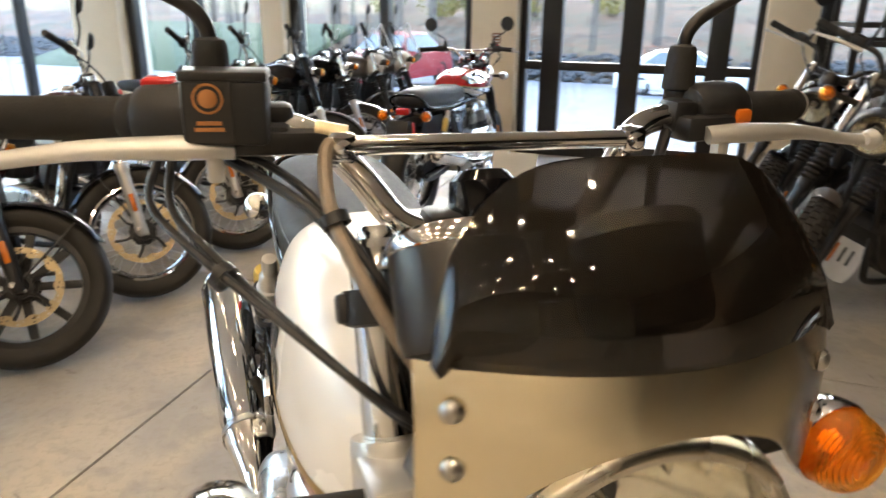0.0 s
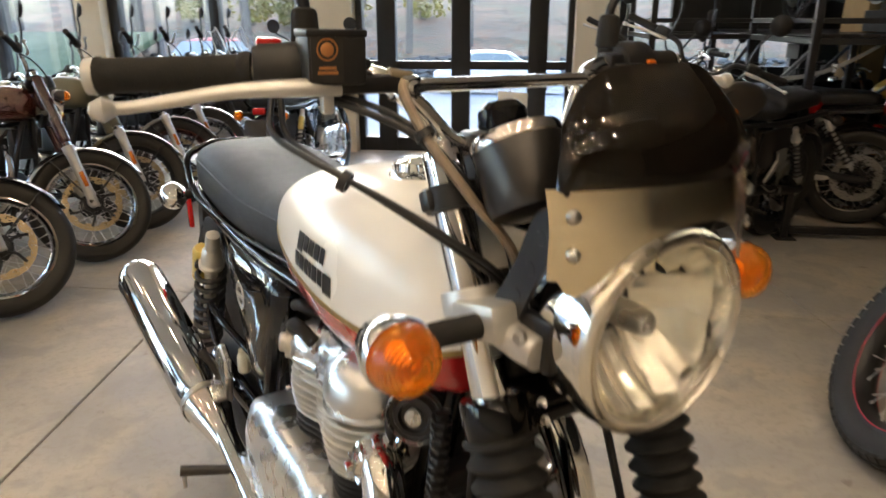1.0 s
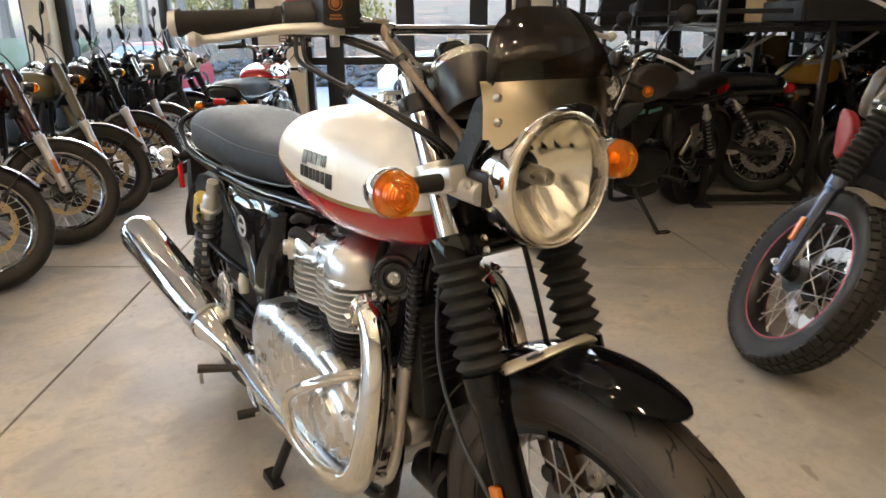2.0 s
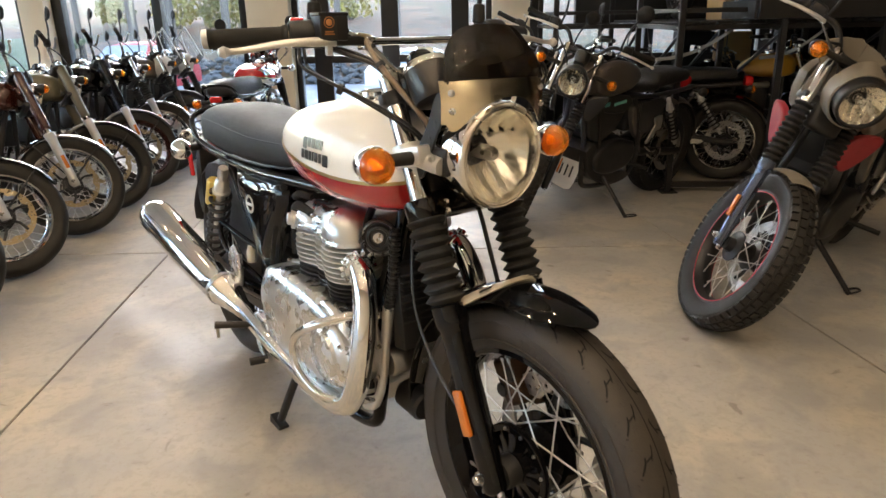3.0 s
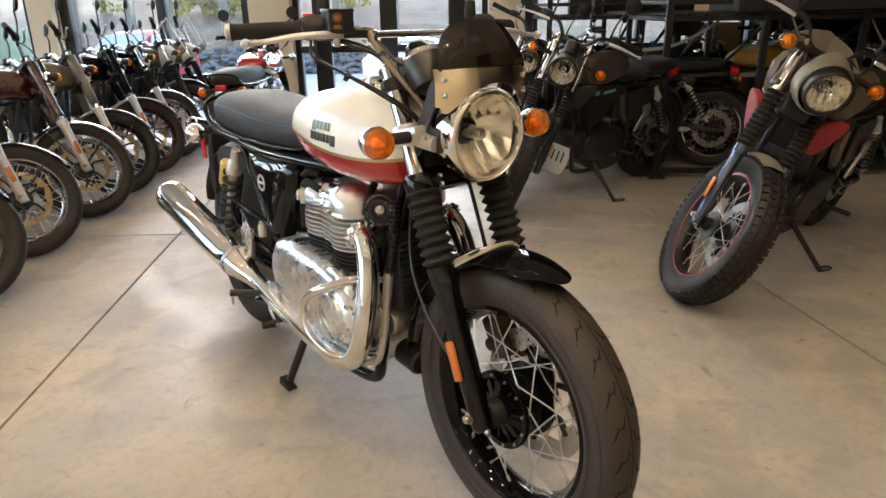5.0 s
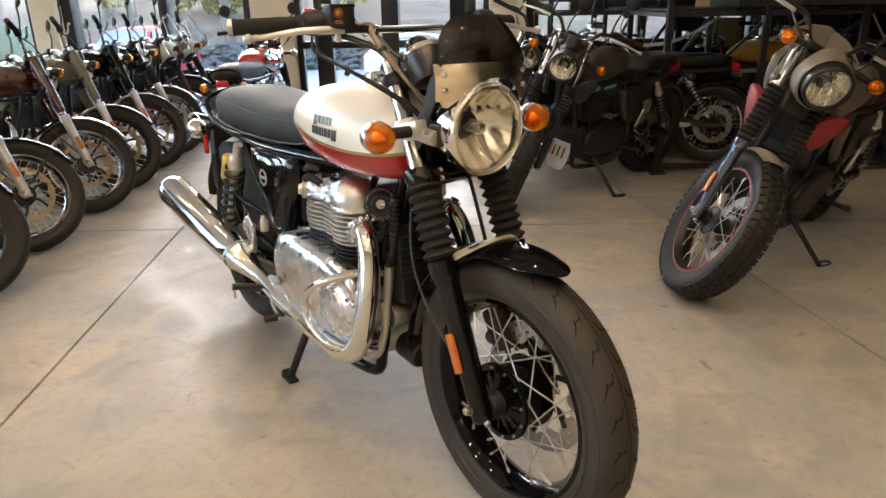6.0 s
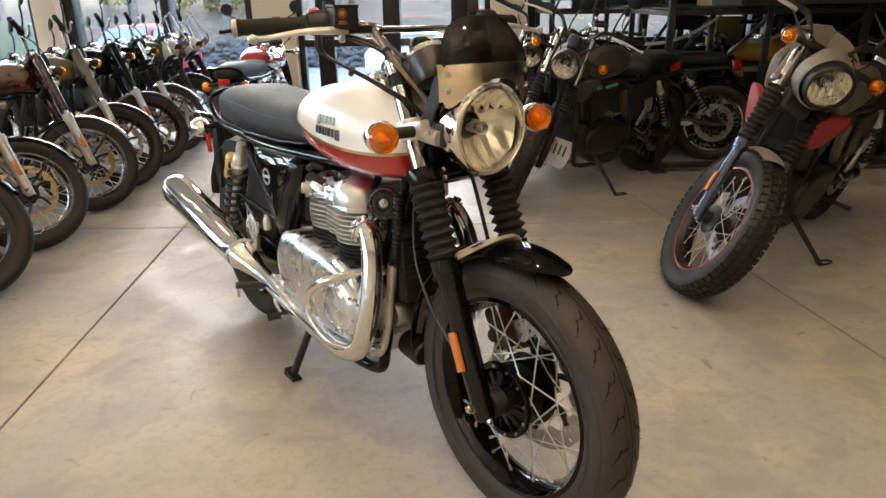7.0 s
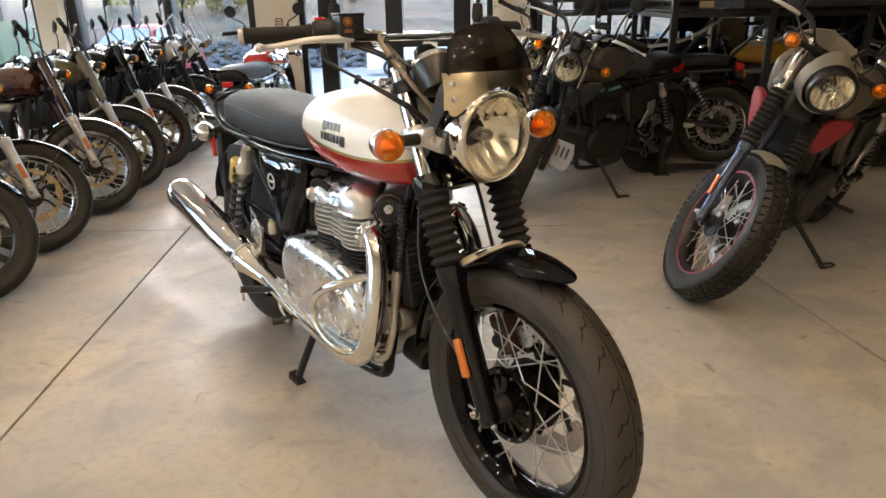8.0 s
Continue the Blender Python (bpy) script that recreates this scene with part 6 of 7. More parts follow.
        muffler(t, sx, PIPE_R, ((0.200, 0.975, 0.362), (0.250, 1.595, 0.514)), None, [0.027] * 5 + [0.0265, 0.025, 0.0235, 0.023, 0.023], 1.21)
        # rider peg, pillion peg with its bright plate
        g = tube(Geo(), [(sx * 0.18, 0.888, 0.335), (sx * 0.235, 0.90, 0.345), (sx * 0.298, 0.915, 0.356)], [0.010, 0.0095, 0.0105], 12, 3)
        pg = part("foot_peg", g, GREYM, t, "folding foot peg with black rubber")
        part("peg_bracket", prism(Geo(), round_outline([(0.80, 0.37), (0.86, 0.385), (0.905, 0.36), (0.90, 0.33), (0.85, 0.325), (0.80, 0.34)], 3), 0.016, (SIDE_R if sx < 0 else SIDE_L) @ pose(0, 0, 0.19), 0.003), ALU, pg)
        part("peg_feeler", tube(Geo(), [(sx * 0.292, 0.914, 0.348), (sx * 0.292, 0.914, 0.318)], 0.0045, 8, 1), STEEL, pg)
        part("pillion_bracket", prism(Geo(), round_outline([(1.03, 0.50), (1.07, 0.52), (1.115, 0.47), (1.10, 0.40), (1.06, 0.385), (1.035, 0.43)], 3), 0.016, (SIDE_R if sx < 0 else SIDE_L) @ pose(0, 0, 0.168), 0.004), ALU, t, "polished pillion foot plate")
        part("pillion_peg", tube(Geo(), [(sx * 0.17, 1.085, 0.41), (sx * 0.185, 1.15, 0.445), (sx * 0.19, 1.175, 0.458)], 0.0115, 12, 3), RUBBER, t)
        # stand leg
        part("stand_leg", tube(Geo(), [(sx * 0.10, 0.83, 0.20), (sx * 0.13, 0.865, 0.09), (sx * 0.148, 0.885, 0.022)], [0.012, 0.0125, 0.012], 12, 3), SATIN, t, "black centre stand leg")
        part("stand_foot", loft(Geo(), [[(sx * 0.150 + x, y, z) for x, y, z in ((-0.016, -0.03 + 0.895, 0.0), (0.016, -0.03 + 0.895, 0.0), (0.016, 0.035 + 0.895, 0.0), (-0.016, 0.035 + 0.895, 0.0))], [(sx * 0.150 + x, y, z) for x, y, z in ((-0.014, 0.862, 0.010), (0.014, 0.862, 0.010), (0.013, 0.93, 0.022), (-0.013, 0.93, 0.022))]]), SATIN, t)
    part("brake_pedal", tube(Geo(), [(-0.19, 0.865, 0.345), (-0.205, 0.85, 0.310), (-0.212, 0.81, 0.292), (-0.215, 0.78, 0.288), (-0.222, 0.76, 0.288)], 0.006, 10, 5), CHROME, t, "chrome brake pedal")
    part("pedal_pad", tube(Geo(), [(-0.215, 0.770, 0.288), (-0.260, 0.780, 0.288)], 0.0105, 12, 1), RUBBER, t)
    # engine guard loop
    gp = [(-0.10, 0.375, 0.52), (-0.165, 0.40, 0.525), (-0.225, 0.455, 0.50), (-0.238, 0.52, 0.455), (-0.238, 0.545, 0.41), (-0.235, 0.52, 0.36), (-0.215, 0.45, 0.325), (-0.15, 0.40, 0.315), (-0.10, 0.395, 0.31)]
    for sx in (1, -1):
        part("engine_guard", tube(Geo(), [(x * sx, y, z) for x, y, z in gp], 0.011, 14, 6), CHROME, t, "bright tubular engine guard")
    # horn, oil cooler, hoses
    hm = along((-0.088, 0.392, 0.690), (-0.72, -0.66, 0.1))
    hn = part("horn", lathe(Geo(), [(0.0, -0.03), (0.02, -0.03), (0.03, -0.012), (0.040, -0.006), (0.042, 0.0), (0.040, 0.006), (0.030, 0.004), (0.026, 0.010), (0.02, 0.011), (0.018, 0.006), (0.0, 0.006)], 34, hm), SATIN, t, "round black horn")
    part("horn_nut", lathe(Geo(), [(0.011, 0.006), (0.011, 0.013), (0.006, 0.014), (0.0, 0.012)], 16, hm), STEEL, hn)
    part("horn_ring", lathe(Geo(), [(0.034, 0.006), (0.036, 0.0085), (0.038, 0.006)], 34, hm, ends=False), STEEL, hn)
    oc_ = part("oil_cooler", rbox(Geo(), (0.11, 0.045, 0.19), 0.008, pose(-0.035, 0.335, 0.545, -6, 0, 0)), SATIN, t, "black finned oil cooler")
    for k in range(11):
        part("cooler_fin", rbox(Geo(), (0.10, 0.05, 0.004), 0.001, pose(-0.035, 0.333, 0.468 + k * 0.0152, -6, 0, 0), 1), PLASTIC, oc_, key=None)
    n = 17
    hp = [(-0.085, 0.335, 0.72), (-0.094, 0.328, 0.66), (-0.096, 0.335, 0.59), (-0.098, 0.35, 0.54)]
    part("oil_hose", tube(Geo(), hp, 0.008, 12, 6), RUBBER, t)
    sp = smooth_path(hp, 40)
    coil = []
    for i, p in enumerate(sp):
        a = i / len(sp) * 2 * math.pi * n
        coil.append(p + Vector((0.0108 * math.cos(a), 0.0108 * math.sin(a), 0)))
    part("hose_guard", tube(Geo(), coil, 0.003, 6, 1), SATIN, t, "coiled black hose guard")
    part("hose_elbow", tube(Geo(), [(-0.098, 0.35, 0.545), (-0.102, 0.36, 0.46), (-0.108, 0.37, 0.36), (-0.11, 0.40, 0.29), (-0.105, 0.45, 0.26)], [0.0135, 0.011, 0.0105, 0.0105, 0.0105], 12, 5), SILVER, t)
    for k, path in enumerate(([(-0.06, 0.46, 0.74), (-0.10, 0.43, 0.70), (-0.115, 0.405, 0.60), (-0.118, 0.40, 0.45), (-0.115, 0.41, 0.33)], [(-0.13, 0.62, 0.70), (-0.14, 0.68, 0.71), (-0.13, 0.72, 0.66), (-0.12, 0.75, 0.57)], [(-0.11, 0.66, 0.73), (-0.125, 0.69, 0.735), (-0.12, 0.73, 0.72)])):
        part("engine_hose", tube(Geo(), path, 0.009 if k != 1 else 0.011, 10, 6), RUBBER, t)
    part("starter_motor", lathe(Geo(), [(0.0, -0.06), (0.03, -0.06), (0.034, -0.05), (0.034, 0.05), (0.025, 0.06), (0, 0.06)], 22, along((-0.03, 0.375, 0.40), (1, 0, 0))), CAST, t)
    part("oil_filler", lathe(Geo(), [(0.0, 0.02), (0.014, 0.02), (0.016, 0.012), (0.019, 0.0)], 16, along((-0.165, 0.775, 0.505), (-0.2, 0, 1))), BRASSY, t)
    g = Geo()
    rbox(g, (0.05, 0.10, 0.07), 0.012, pose(-0.10, 0.70, 0.60), 3)
    tube(g, [(-0.09, 0.64, 0.66), (-0.09, 0.72, 0.66)], 0.026, 14, 1)
    part("throttle_body", g, SATIN, t)
    part("airbox", rbox(Geo(), (0.17, 0.22, 0.20), 0.03, pose(0, 0.90, 0.63), 3), PLASTIC, t)
    part("battery_box", rbox(Geo(), (0.15, 0.16, 0.26), 0.02, pose(0, 1.06, 0.585), 3), PLASTIC, t, "black battery box")
    part("inner_mudguard", prism(Geo(), round_outline([(1.02, 0.74), (1.13, 0.72), (1.16, 0.62), (1.09, 0.50), (1.035, 0.36), (1.0, 0.34), (0.985, 0.48)], 3), 0.13, SIDE_R, 0.006), PLASTIC, t)
    part("chain_case", prism(Geo(), round_outline([(1.0, 0.42), (1.30, 0.42), (1.42, 0.40), (1.44, 0.31), (1.30, 0.27), (1.0, 0.30)], 3), 0.012, SIDE_R @ pose(0, 0, 0.085), 0.003), SATIN, t)
    for sx in (-1, 1):
        hg = Geo()
        tube(hg, [(sx * 0.128, 0.985, 0.52), (sx * 0.150, 1.10, 0.545), (sx * 0.158, 1.19, 0.56)], 0.008, 10, 4)
        tube(hg, [(sx * 0.158, 1.19, 0.56), (sx * 0.160, 1.20, 0.52), (sx * 0.158, 1.17, 0.475)], 0.008, 10, 4)
        tube(hg, [(sx * 0.158, 1.17, 0.475), (sx * 0.150, 1.06, 0.46), (sx * 0.130, 0.95, 0.42)], 0.008, 10, 4)
        part("hanger", hg, BLACK, t, "black tubular silencer hanger")
        part("fluid_bottle", lathe(Geo(), [(0.0, 0.0), (0.012, 0.0), (0.013, 0.003), (0.013, 0.034), (0.009, 0.040), (0.009, 0.048), (0.0, 0.05)], 18, pose(sx * 0.140, 1.015, 0.475)), WHITEF, t, "small pale fluid bottle")
    # tail
    fender(t, pose(0, 0, 0), (0, 1.398, 0.335), 0.375, 0.078, 66, -78, PLASTIC, "rear_mudguard", 0.03)
    part("plate_holder", prism(Geo(), round_outline([(1.585, 0.72), (1.625, 0.70), (1.66, 0.56), (1.63, 0.48), (1.60, 0.50), (1.59, 0.6)], 3), 0.15, SIDE_R, 0.006), PLASTIC, t)
    part("tail_light", rbox(Geo(), (0.085, 0.04, 0.045), 0.012, pose(0, 1.54, 0.765), 3), RED_P, t, "red tail light")
    part("side_reflector", rbox(Geo(), (0.012, 0.026, 0.085), 0.004, pose(-0.104, 1.60, 0.668, -8, 0, 0)), RED_P, t, "red side reflector")
    for sx in (-1, 1):
        indicator(t, None, Vector((sx * 0.155, 1.52, 0.735)), (0, 1, 0), 0.034, Vector((sx * 0.06, 1.50, 0.745)))
    return t


def side_x(y):
    ds = dense(TANK_SECS, 4)
    for a, b in zip(ds, ds[1:]):
        if a[0] <= y <= b[0]:
            q = (y - a[0]) / (b[0] - a[0])
            return [a[i] + (b[i] - a[i]) * q for i in range(4)]
    return ds[-1]


def nearest_side(y, z):
    """Half width of the painted tank at y and height z."""
    _, hw, zt, zb = side_x(y)
    zl = tank_line(y)
    s = min(1, max(0, (z - zl) / (zt - zl))) ** (1 / 0.84)
    return hw * math.sqrt(1 - s * s) ** 0.50


WHITEF = make("cloudy_plastic", (0.55, 0.55, 0.48), 0.4, 0, 0.1, 60)
STICKER = make("dark_sticker", (0.03, 0.028, 0.027), 0.35, 0, 0.2, 60)
CALIPER = make("bronze_caliper", (0.10, 0.055, 0.03), 0.45, 0.5, 0.3, 60)
BRASSY = make("tarnished_brass", (0.55, 0.46, 0.30), 0.3, 1.0, 0.2, 80)

twin_roadster(pose(0, 0, 0, 0, 0.8, 0), "cream and red twin motorcycle with fly screen on its centre stand", WHITE, RED, GOLD, True)


# ---- the other motorcycles ----
MAROON = make("maroon_paint", (0.055, 0.014, 0.010), 0.22, 0.2, 0.15, 12, coat=0.7)
OLIVE = make("olive_paint", (0.13, 0.12, 0.075), 0.4, 0.1, 0.12, 12, coat=0.3)
GREYP = make("grey_beige_paint", (0.18, 0.16, 0.13), 0.5, 0, 0.1, 12)
GRAPH = make("graphite_paint", (0.085, 0.074, 0.066), 0.45, 0.1, 0.15, 12, coat=0.1)
YELLOW = make("ochre_paint", (0.62, 0.30, 0.03), 0.3, 0, 0.1, 12, coat=0.5)
BLUEGREY = make("blue_grey_leg", (0.13, 0.16, 0.23), 0.20, 0.85, 0.1, 30)
TEAL = make("teal_paint", (0.16, 0.50, 0.45), 0.4, 0, 0.1, 30)
DULLRED = make("dull_red_paint", (0.30, 0.022, 0.03), 0.42, 0, 0.2, 40)
REDRIM = make("red_rim_tape", (0.5, 0.03, 0.05), 0.35, 0, 0.1, 30)
WHITEP = make("white_plastic", (0.62, 0.61, 0.58), 0.5, 0, 0.1, 30)
CLEARS = clear("clear_screen", (0.93, 0.95, 0.97), 0.03)

R_TANK = [(0.27, 0.06, 0.915, 0.83), (0.285, 0.095, 0.945, 0.81), (0.34, 0.128, 0.975, 0.79), (0.44, 0.142, 0.985, 0.78), (0.55, 0.138, 0.965, 0.785), (0.65, 0.115, 0.925, 0.80), (0.70, 0.085, 0.885, 0.815), (0.715, 0.06, 0.86, 0.825)]
R_SEAT = [(0.70, 0.075, 0.842, 0.79), (0.74, 0.11, 0.845, 0.77), (0.88, 0.13, 0.835, 0.765), (1.0, 0.128, 0.838, 0.765), (1.06, 0.115, 0.875, 0.775), (1.25, 0.11, 0.885, 0.79), (1.40, 0.09, 0.875, 0.80), (1.43, 0.07, 0.86, 0.81)]


def roadster(m, label, paint, guard, shroud, lower, rim, steer=0.0, disc=-1, disc_mat=None, tread="road", alloy=False, screen=False, boots=False, ring=None, group="", guard_arc=(52, -78), high_guard=False, extra=None, guard_w=0.06, mirrors=True, fork_up=None, panel=None, lean=9.0, signal=(0.165, 0.17, 0.90)):
    """A plainer single-cylinder roadster."""
    t = thing("motorcycle", m, label, "motorcycle", group)
    S = steering(steer)
    I = pose(0, 0, 0)
    R = 0.325
    base = (0, 0, R)
    wheel(t, "front_wheel", S @ pose(0, 0, R), R, 0.10 if tread == "road" else 0.112, 0.088, rim, SATIN, disc, disc_mat or DISC, tread, 32, alloy, pin=SPOKE)
    wheel(t, "rear_wheel", pose(0, 1.39, 0.32), 0.32, 0.12, 0.092, rim, SATIN, 1, DISC, tread, 32, alloy, pin=SPOKE)
    tall = tread == "knobs" and ring is not None
    fork(t, S, lower, fork_up or CHROME, boots, True, 0.1, shroud, base, 0.034 if tall else 0.036, 0.575 if lean > 15 else 0.505, 0.80 if tall else 1.0)
    for s in (0.595 if lean > 15 else 0.53, 0.755 if tall else 0.73):
        part("triple_clamp", rbox(Geo(), (0.25, 0.07, 0.03), 0.01, along(fork_at(0, s, base) + Vector((0, 0.02, 0)), FD)), SATIN, t, m=S)
    headlight(t, S, (0, 0.095 if tall else 0.168, 0.958 if lean > 15 else 0.905), 0.088 if tall else 0.080, -4, ring or CHROME, SATIN if ring else paint, 0.15)
    for sx in (-1, 1):
        indicator(t, S, Vector((sx * signal[0], signal[1], signal[2])), (0, -1, 0), 0.030, Vector((sx * 0.10, signal[1] + 0.03, signal[2])), SATIN)
        indicator(t, I, Vector((sx * 0.16, 1.52, 0.73)), (0, 1, 0), 0.030, Vector((sx * 0.05, 1.50, 0.74)), SATIN)
    handlebar(t, S, brace=False, mat=CHROME if not ring else SATIN)
    for sx in (-1, 1):
        grip(t, S, sx, end=SATIN)
        part("switch_housing", rbox(Geo(), (0.06, 0.045, 0.045), 0.012, pose(sx * 0.222, 0.397, 1.111, 0, 0, sx * 15)), PLASTIC, t, m=S)
        lever(t, S, (sx * 0.192, 0.352, 1.092), (sx * 0.392, 0.372, 1.080), SILVER, sx)
        if mirrors:
            x0 = sx * 0.185
            mi = part("mirror", tube(Geo(), [(x0, 0.38, 1.11), (x0, 0.38, 1.19), (x0 + sx * 0.01, 0.385, 1.24), (x0 + sx * 0.03, 0.40, 1.29)], 0.0062, 8, 5), SATIN, t, "black round mirror on a bent stem", m=S)
            part("mirror_head", lathe(Geo(), [(0.0, -0.022), (0.03, -0.02), (0.044, -0.008), (0.048, 0.0), (0.0, 0.002)], 22, along((x0 + sx * 0.045, 0.40, 1.325), (0, 1, -0.05))), RUBBER, mi)
        part("cable", tube(Geo(), [(sx * 0.2, 0.38, 1.09), (sx * 0.17, 0.31, 1.06), (sx * 0.09, 0.24, 1.0), (sx * 0.04, 0.26, 0.9)], 0.0045, 7, 5), SATIN, t, m=S)
    part("gauge", lathe(Geo(), [(0.0, -0.05), (0.035, -0.045), (0.045, -0.02), (0.045, 0.02), (0.04, 0.024), (0.0, 0.02)], 26, along((0, 0.25, 1.02), (0, 0.5, 0.8))), SATIN, t, m=S)
    if screen:
        rings = [[(x, 0.04 + 2.2 * x * x + 0.55 * (z - 0.98), z) for x in [0.13 * (k / 8 - 1) * (1 - 0.45 * ((z - 0.98) / 0.32) ** 2) for k in range(17)]] for z in [0.98 + 0.32 * j / 8 for j in range(9)]]
        part("windscreen", shell(Geo(), rings, 0.003), CLEARS, t, "clear upright windscreen", m=S).visible_shadow = False
        rings = [[(x, 0.02 + 1.6 * x * x + 0.3 * abs(z - 0.93), z) for x in [0.15 * (k / 8 - 1) for k in range(17)]] for z in [0.99 + 0.035 * j for j in range(3)]]
        part("cowl", shell(Geo(), rings, 0.004), paint, t, m=S)
        part("lamp_cowl", lathe(Geo(), [(0.083, -0.012), (0.098, -0.008), (0.112, 0.03), (0.116, 0.07), (0.098, 0.12), (0.06, 0.145), (0.056, 0.14), (0.094, 0.114), (0.110, 0.07), (0.106, 0.03)], 36, along((0, 0.168, 0.915), (0, 1, 0)), closed=True), WHITEP, t, "pale grey headlight cowl", m=S)
        # pale tube stands in for sky light caught along the clear rim
        edge = [(x, 0.04 + 2.2 * x * x + 0.55 * (z - 0.98), z) for x, z in [(0.13 * k * (1 - 0.45 * ((z - 0.98) / 0.32) ** 2), z) for k, z in [(-1, 0.98 + 0.04 * j) for j in range(9)] + [(0, 1.30)] + [(1, 1.30 - 0.04 * j) for j in range(9)]]]
        part("sky_lit_edge", tube(Geo(), edge, 0.0045, 6, 2), WHITEP, t, "windscreen edge with the sky's light put in as a pale tube", m=S)
    gy = 0.04 if high_guard else 0.0
    fender(t, S, (0, 0, R + gy), R + 0.018, guard_w, *guard_arc, guard, "front_mudguard", 0.026)
    for sx in (-1, 1):
        for a in (-42, 28):
            if guard_arc[1] < a < guard_arc[0]:
                aa = radians(a)
                part("mudguard_stay", tube(Geo(), [(sx * 0.085, 0, R + 0.01), (sx * 0.066, -0.335 * math.sin(aa), R + gy + 0.335 * math.cos(aa) - 0.02)], 0.005, 7, 1), SATIN, t, m=S)
    tank(t, dense(R_TANK, 3), paint, paint, lambda y: 0.845, None, (0, 0.47, 0.985))
    saddle(t, R_SEAT, LEATHER, False)
    frame_tubes(t, SATIN)
    swing_arm(t, 1.39, 0.32, SATIN)
    # engine: one upright finned cylinder on a rounded case
    e = part("crankcase", rbox(Geo(), (0.24, 0.36, 0.24), 0.06, pose(0, 0.62, 0.38), 4), SATIN, t)
    oc = round_outline([(0.82, 0.47), (0.66, 0.50), (0.50, 0.47), (0.44, 0.40), (0.48, 0.32), (0.62, 0.285), (0.78, 0.31), (0.85, 0.39)])
    for M in (SIDE_R, SIDE_L):
        part("engine_cover", pillow(Geo(), oc, 0.06, 0.035, M @ pose(0, 0, 0.10)), SATIN if ring else ALU, e, angle=50)
    for i in range(10):
        part("fin", rbox(Geo(), (0.19, 0.20, 0.005), 0.002, pose(0, 0.55, 0.51 + i * 0.019), 1), SATIN, e, key="fin_single")
    part("cylinder", rbox(Geo(), (0.14, 0.15, 0.22), 0.03, pose(0, 0.55, 0.60), 3), SATIN, e)
    part("rocker_box", rbox(Geo(), (0.15, 0.17, 0.06), 0.025, pose(0, 0.55, 0.72), 3), SATIN if ring else CAST, e)
    part("airbox", rbox(Geo(), (0.15, 0.26, 0.22), 0.03, pose(0, 0.93, 0.62), 3), PLASTIC, t, "black airbox")
    part("oil_cooler", rbox(Geo(), (0.16, 0.045, 0.17), 0.008, pose(0, 0.40, 0.66, -8, 0, 0), 2), PLASTIC, t, "black finned oil cooler")
    part("wiring_cover", rbox(Geo(), (0.13, 0.06, 0.14), 0.02, pose(0, 0.225, 0.85, -24, 0, 0), 3), PLASTIC, t, m=S)
    for sx in (-1, 1):
        part("engine_hose", tube(Geo(), [(sx * 0.07, 0.42, 0.74), (sx * 0.125, 0.44, 0.66), (sx * 0.13, 0.48, 0.52), (sx * 0.11, 0.50, 0.42)], 0.010, 8, 5), RUBBER, t)
    if ring:
        part("bash_guard", prism(Geo(), round_outline([(0.36, 0.46), (0.44, 0.30), (0.60, 0.215), (0.82, 0.205), (0.84, 0.26), (0.62, 0.30), (0.50, 0.36), (0.44, 0.50)], 3), 0.26, SIDE_R, 0.008), SATIN, t, "black engine guard plate")
        part("frame_cover", prism(Geo(), round_outline([(0.34, 0.84), (0.62, 0.80), (0.74, 0.76), (0.70, 0.60), (0.56, 0.50), (0.40, 0.54)], 3), 0.21, SIDE_R, 0.012), SATIN, t, "black frame side cover")
    pm = SATIN if ring else CHROME
    muffler(t, -1, [(0.05, 0.46, 0.64), (0.10, 0.40, 0.58), (0.14, 0.37, 0.46), (0.155, 0.40, 0.34), (0.16, 0.50, 0.285), (0.165, 0.75, 0.28), (0.17, 0.98, 0.30)], ((0.172, 0.98, 0.30), (0.20, 1.58, 0.40)), pm)
    sp = [(1.08, 0.70), (0.84, 0.71), (0.78, 0.66), (0.84, 0.52), (0.94, 0.46), (1.04, 0.54)]
    for sx, M in ((-1, SIDE_R), (1, SIDE_L)):
        part("side_panel", pillow(Geo(), round_outline(sp, 4), 0.04, 0.02, M @ pose(0, 0, 0.09)), panel or paint, t, angle=50)
        shock(t, (sx * 0.14, 1.14, 0.70), (sx * 0.14, 1.33, 0.40))
        part("foot_peg", tube(Geo(), [(sx * 0.14, 0.80, 0.33), (sx * 0.29, 0.81, 0.335)], 0.011, 9, 1), RUBBER, t)
    fender(t, I, (0, 1.39, 0.32), 0.36, 0.075, 28, -85, guard, "rear_mudguard", 0.035)
    part("tail_light", lathe(Geo(), [(0.0, 0.035), (0.03, 0.03), (0.042, 0.01), (0.044, -0.03), (0.0, -0.04)], 22, along((0, 1.53, 0.775), (0, 1, 0))), RED_P, t, "red tail light")
    # side stand with its wire foot
    zf = 0.335 * math.tan(radians(lean)) + 0.006
    st = part("side_stand", tube(Geo(), [(0.13, 0.70, 0.27), (0.245, 0.715, 0.5 * (0.25 + zf)), (0.330, 0.735, zf)], [0.013, 0.012, 0.011], 10, 3), SATIN, t, "black side stand", m=pose(0, -0.12 if tall else 0, 0))
    part("stand_loop", tube(Geo(), [(0.330, 0.725, zf), (0.345, 0.78, zf), (0.352, 0.82, zf), (0.335, 0.825, zf), (0.315, 0.78, zf), (0.31, 0.74, zf)], 0.0045, 7, 4), SATIN, st)
    if extra:
        extra(t, S)
    return t


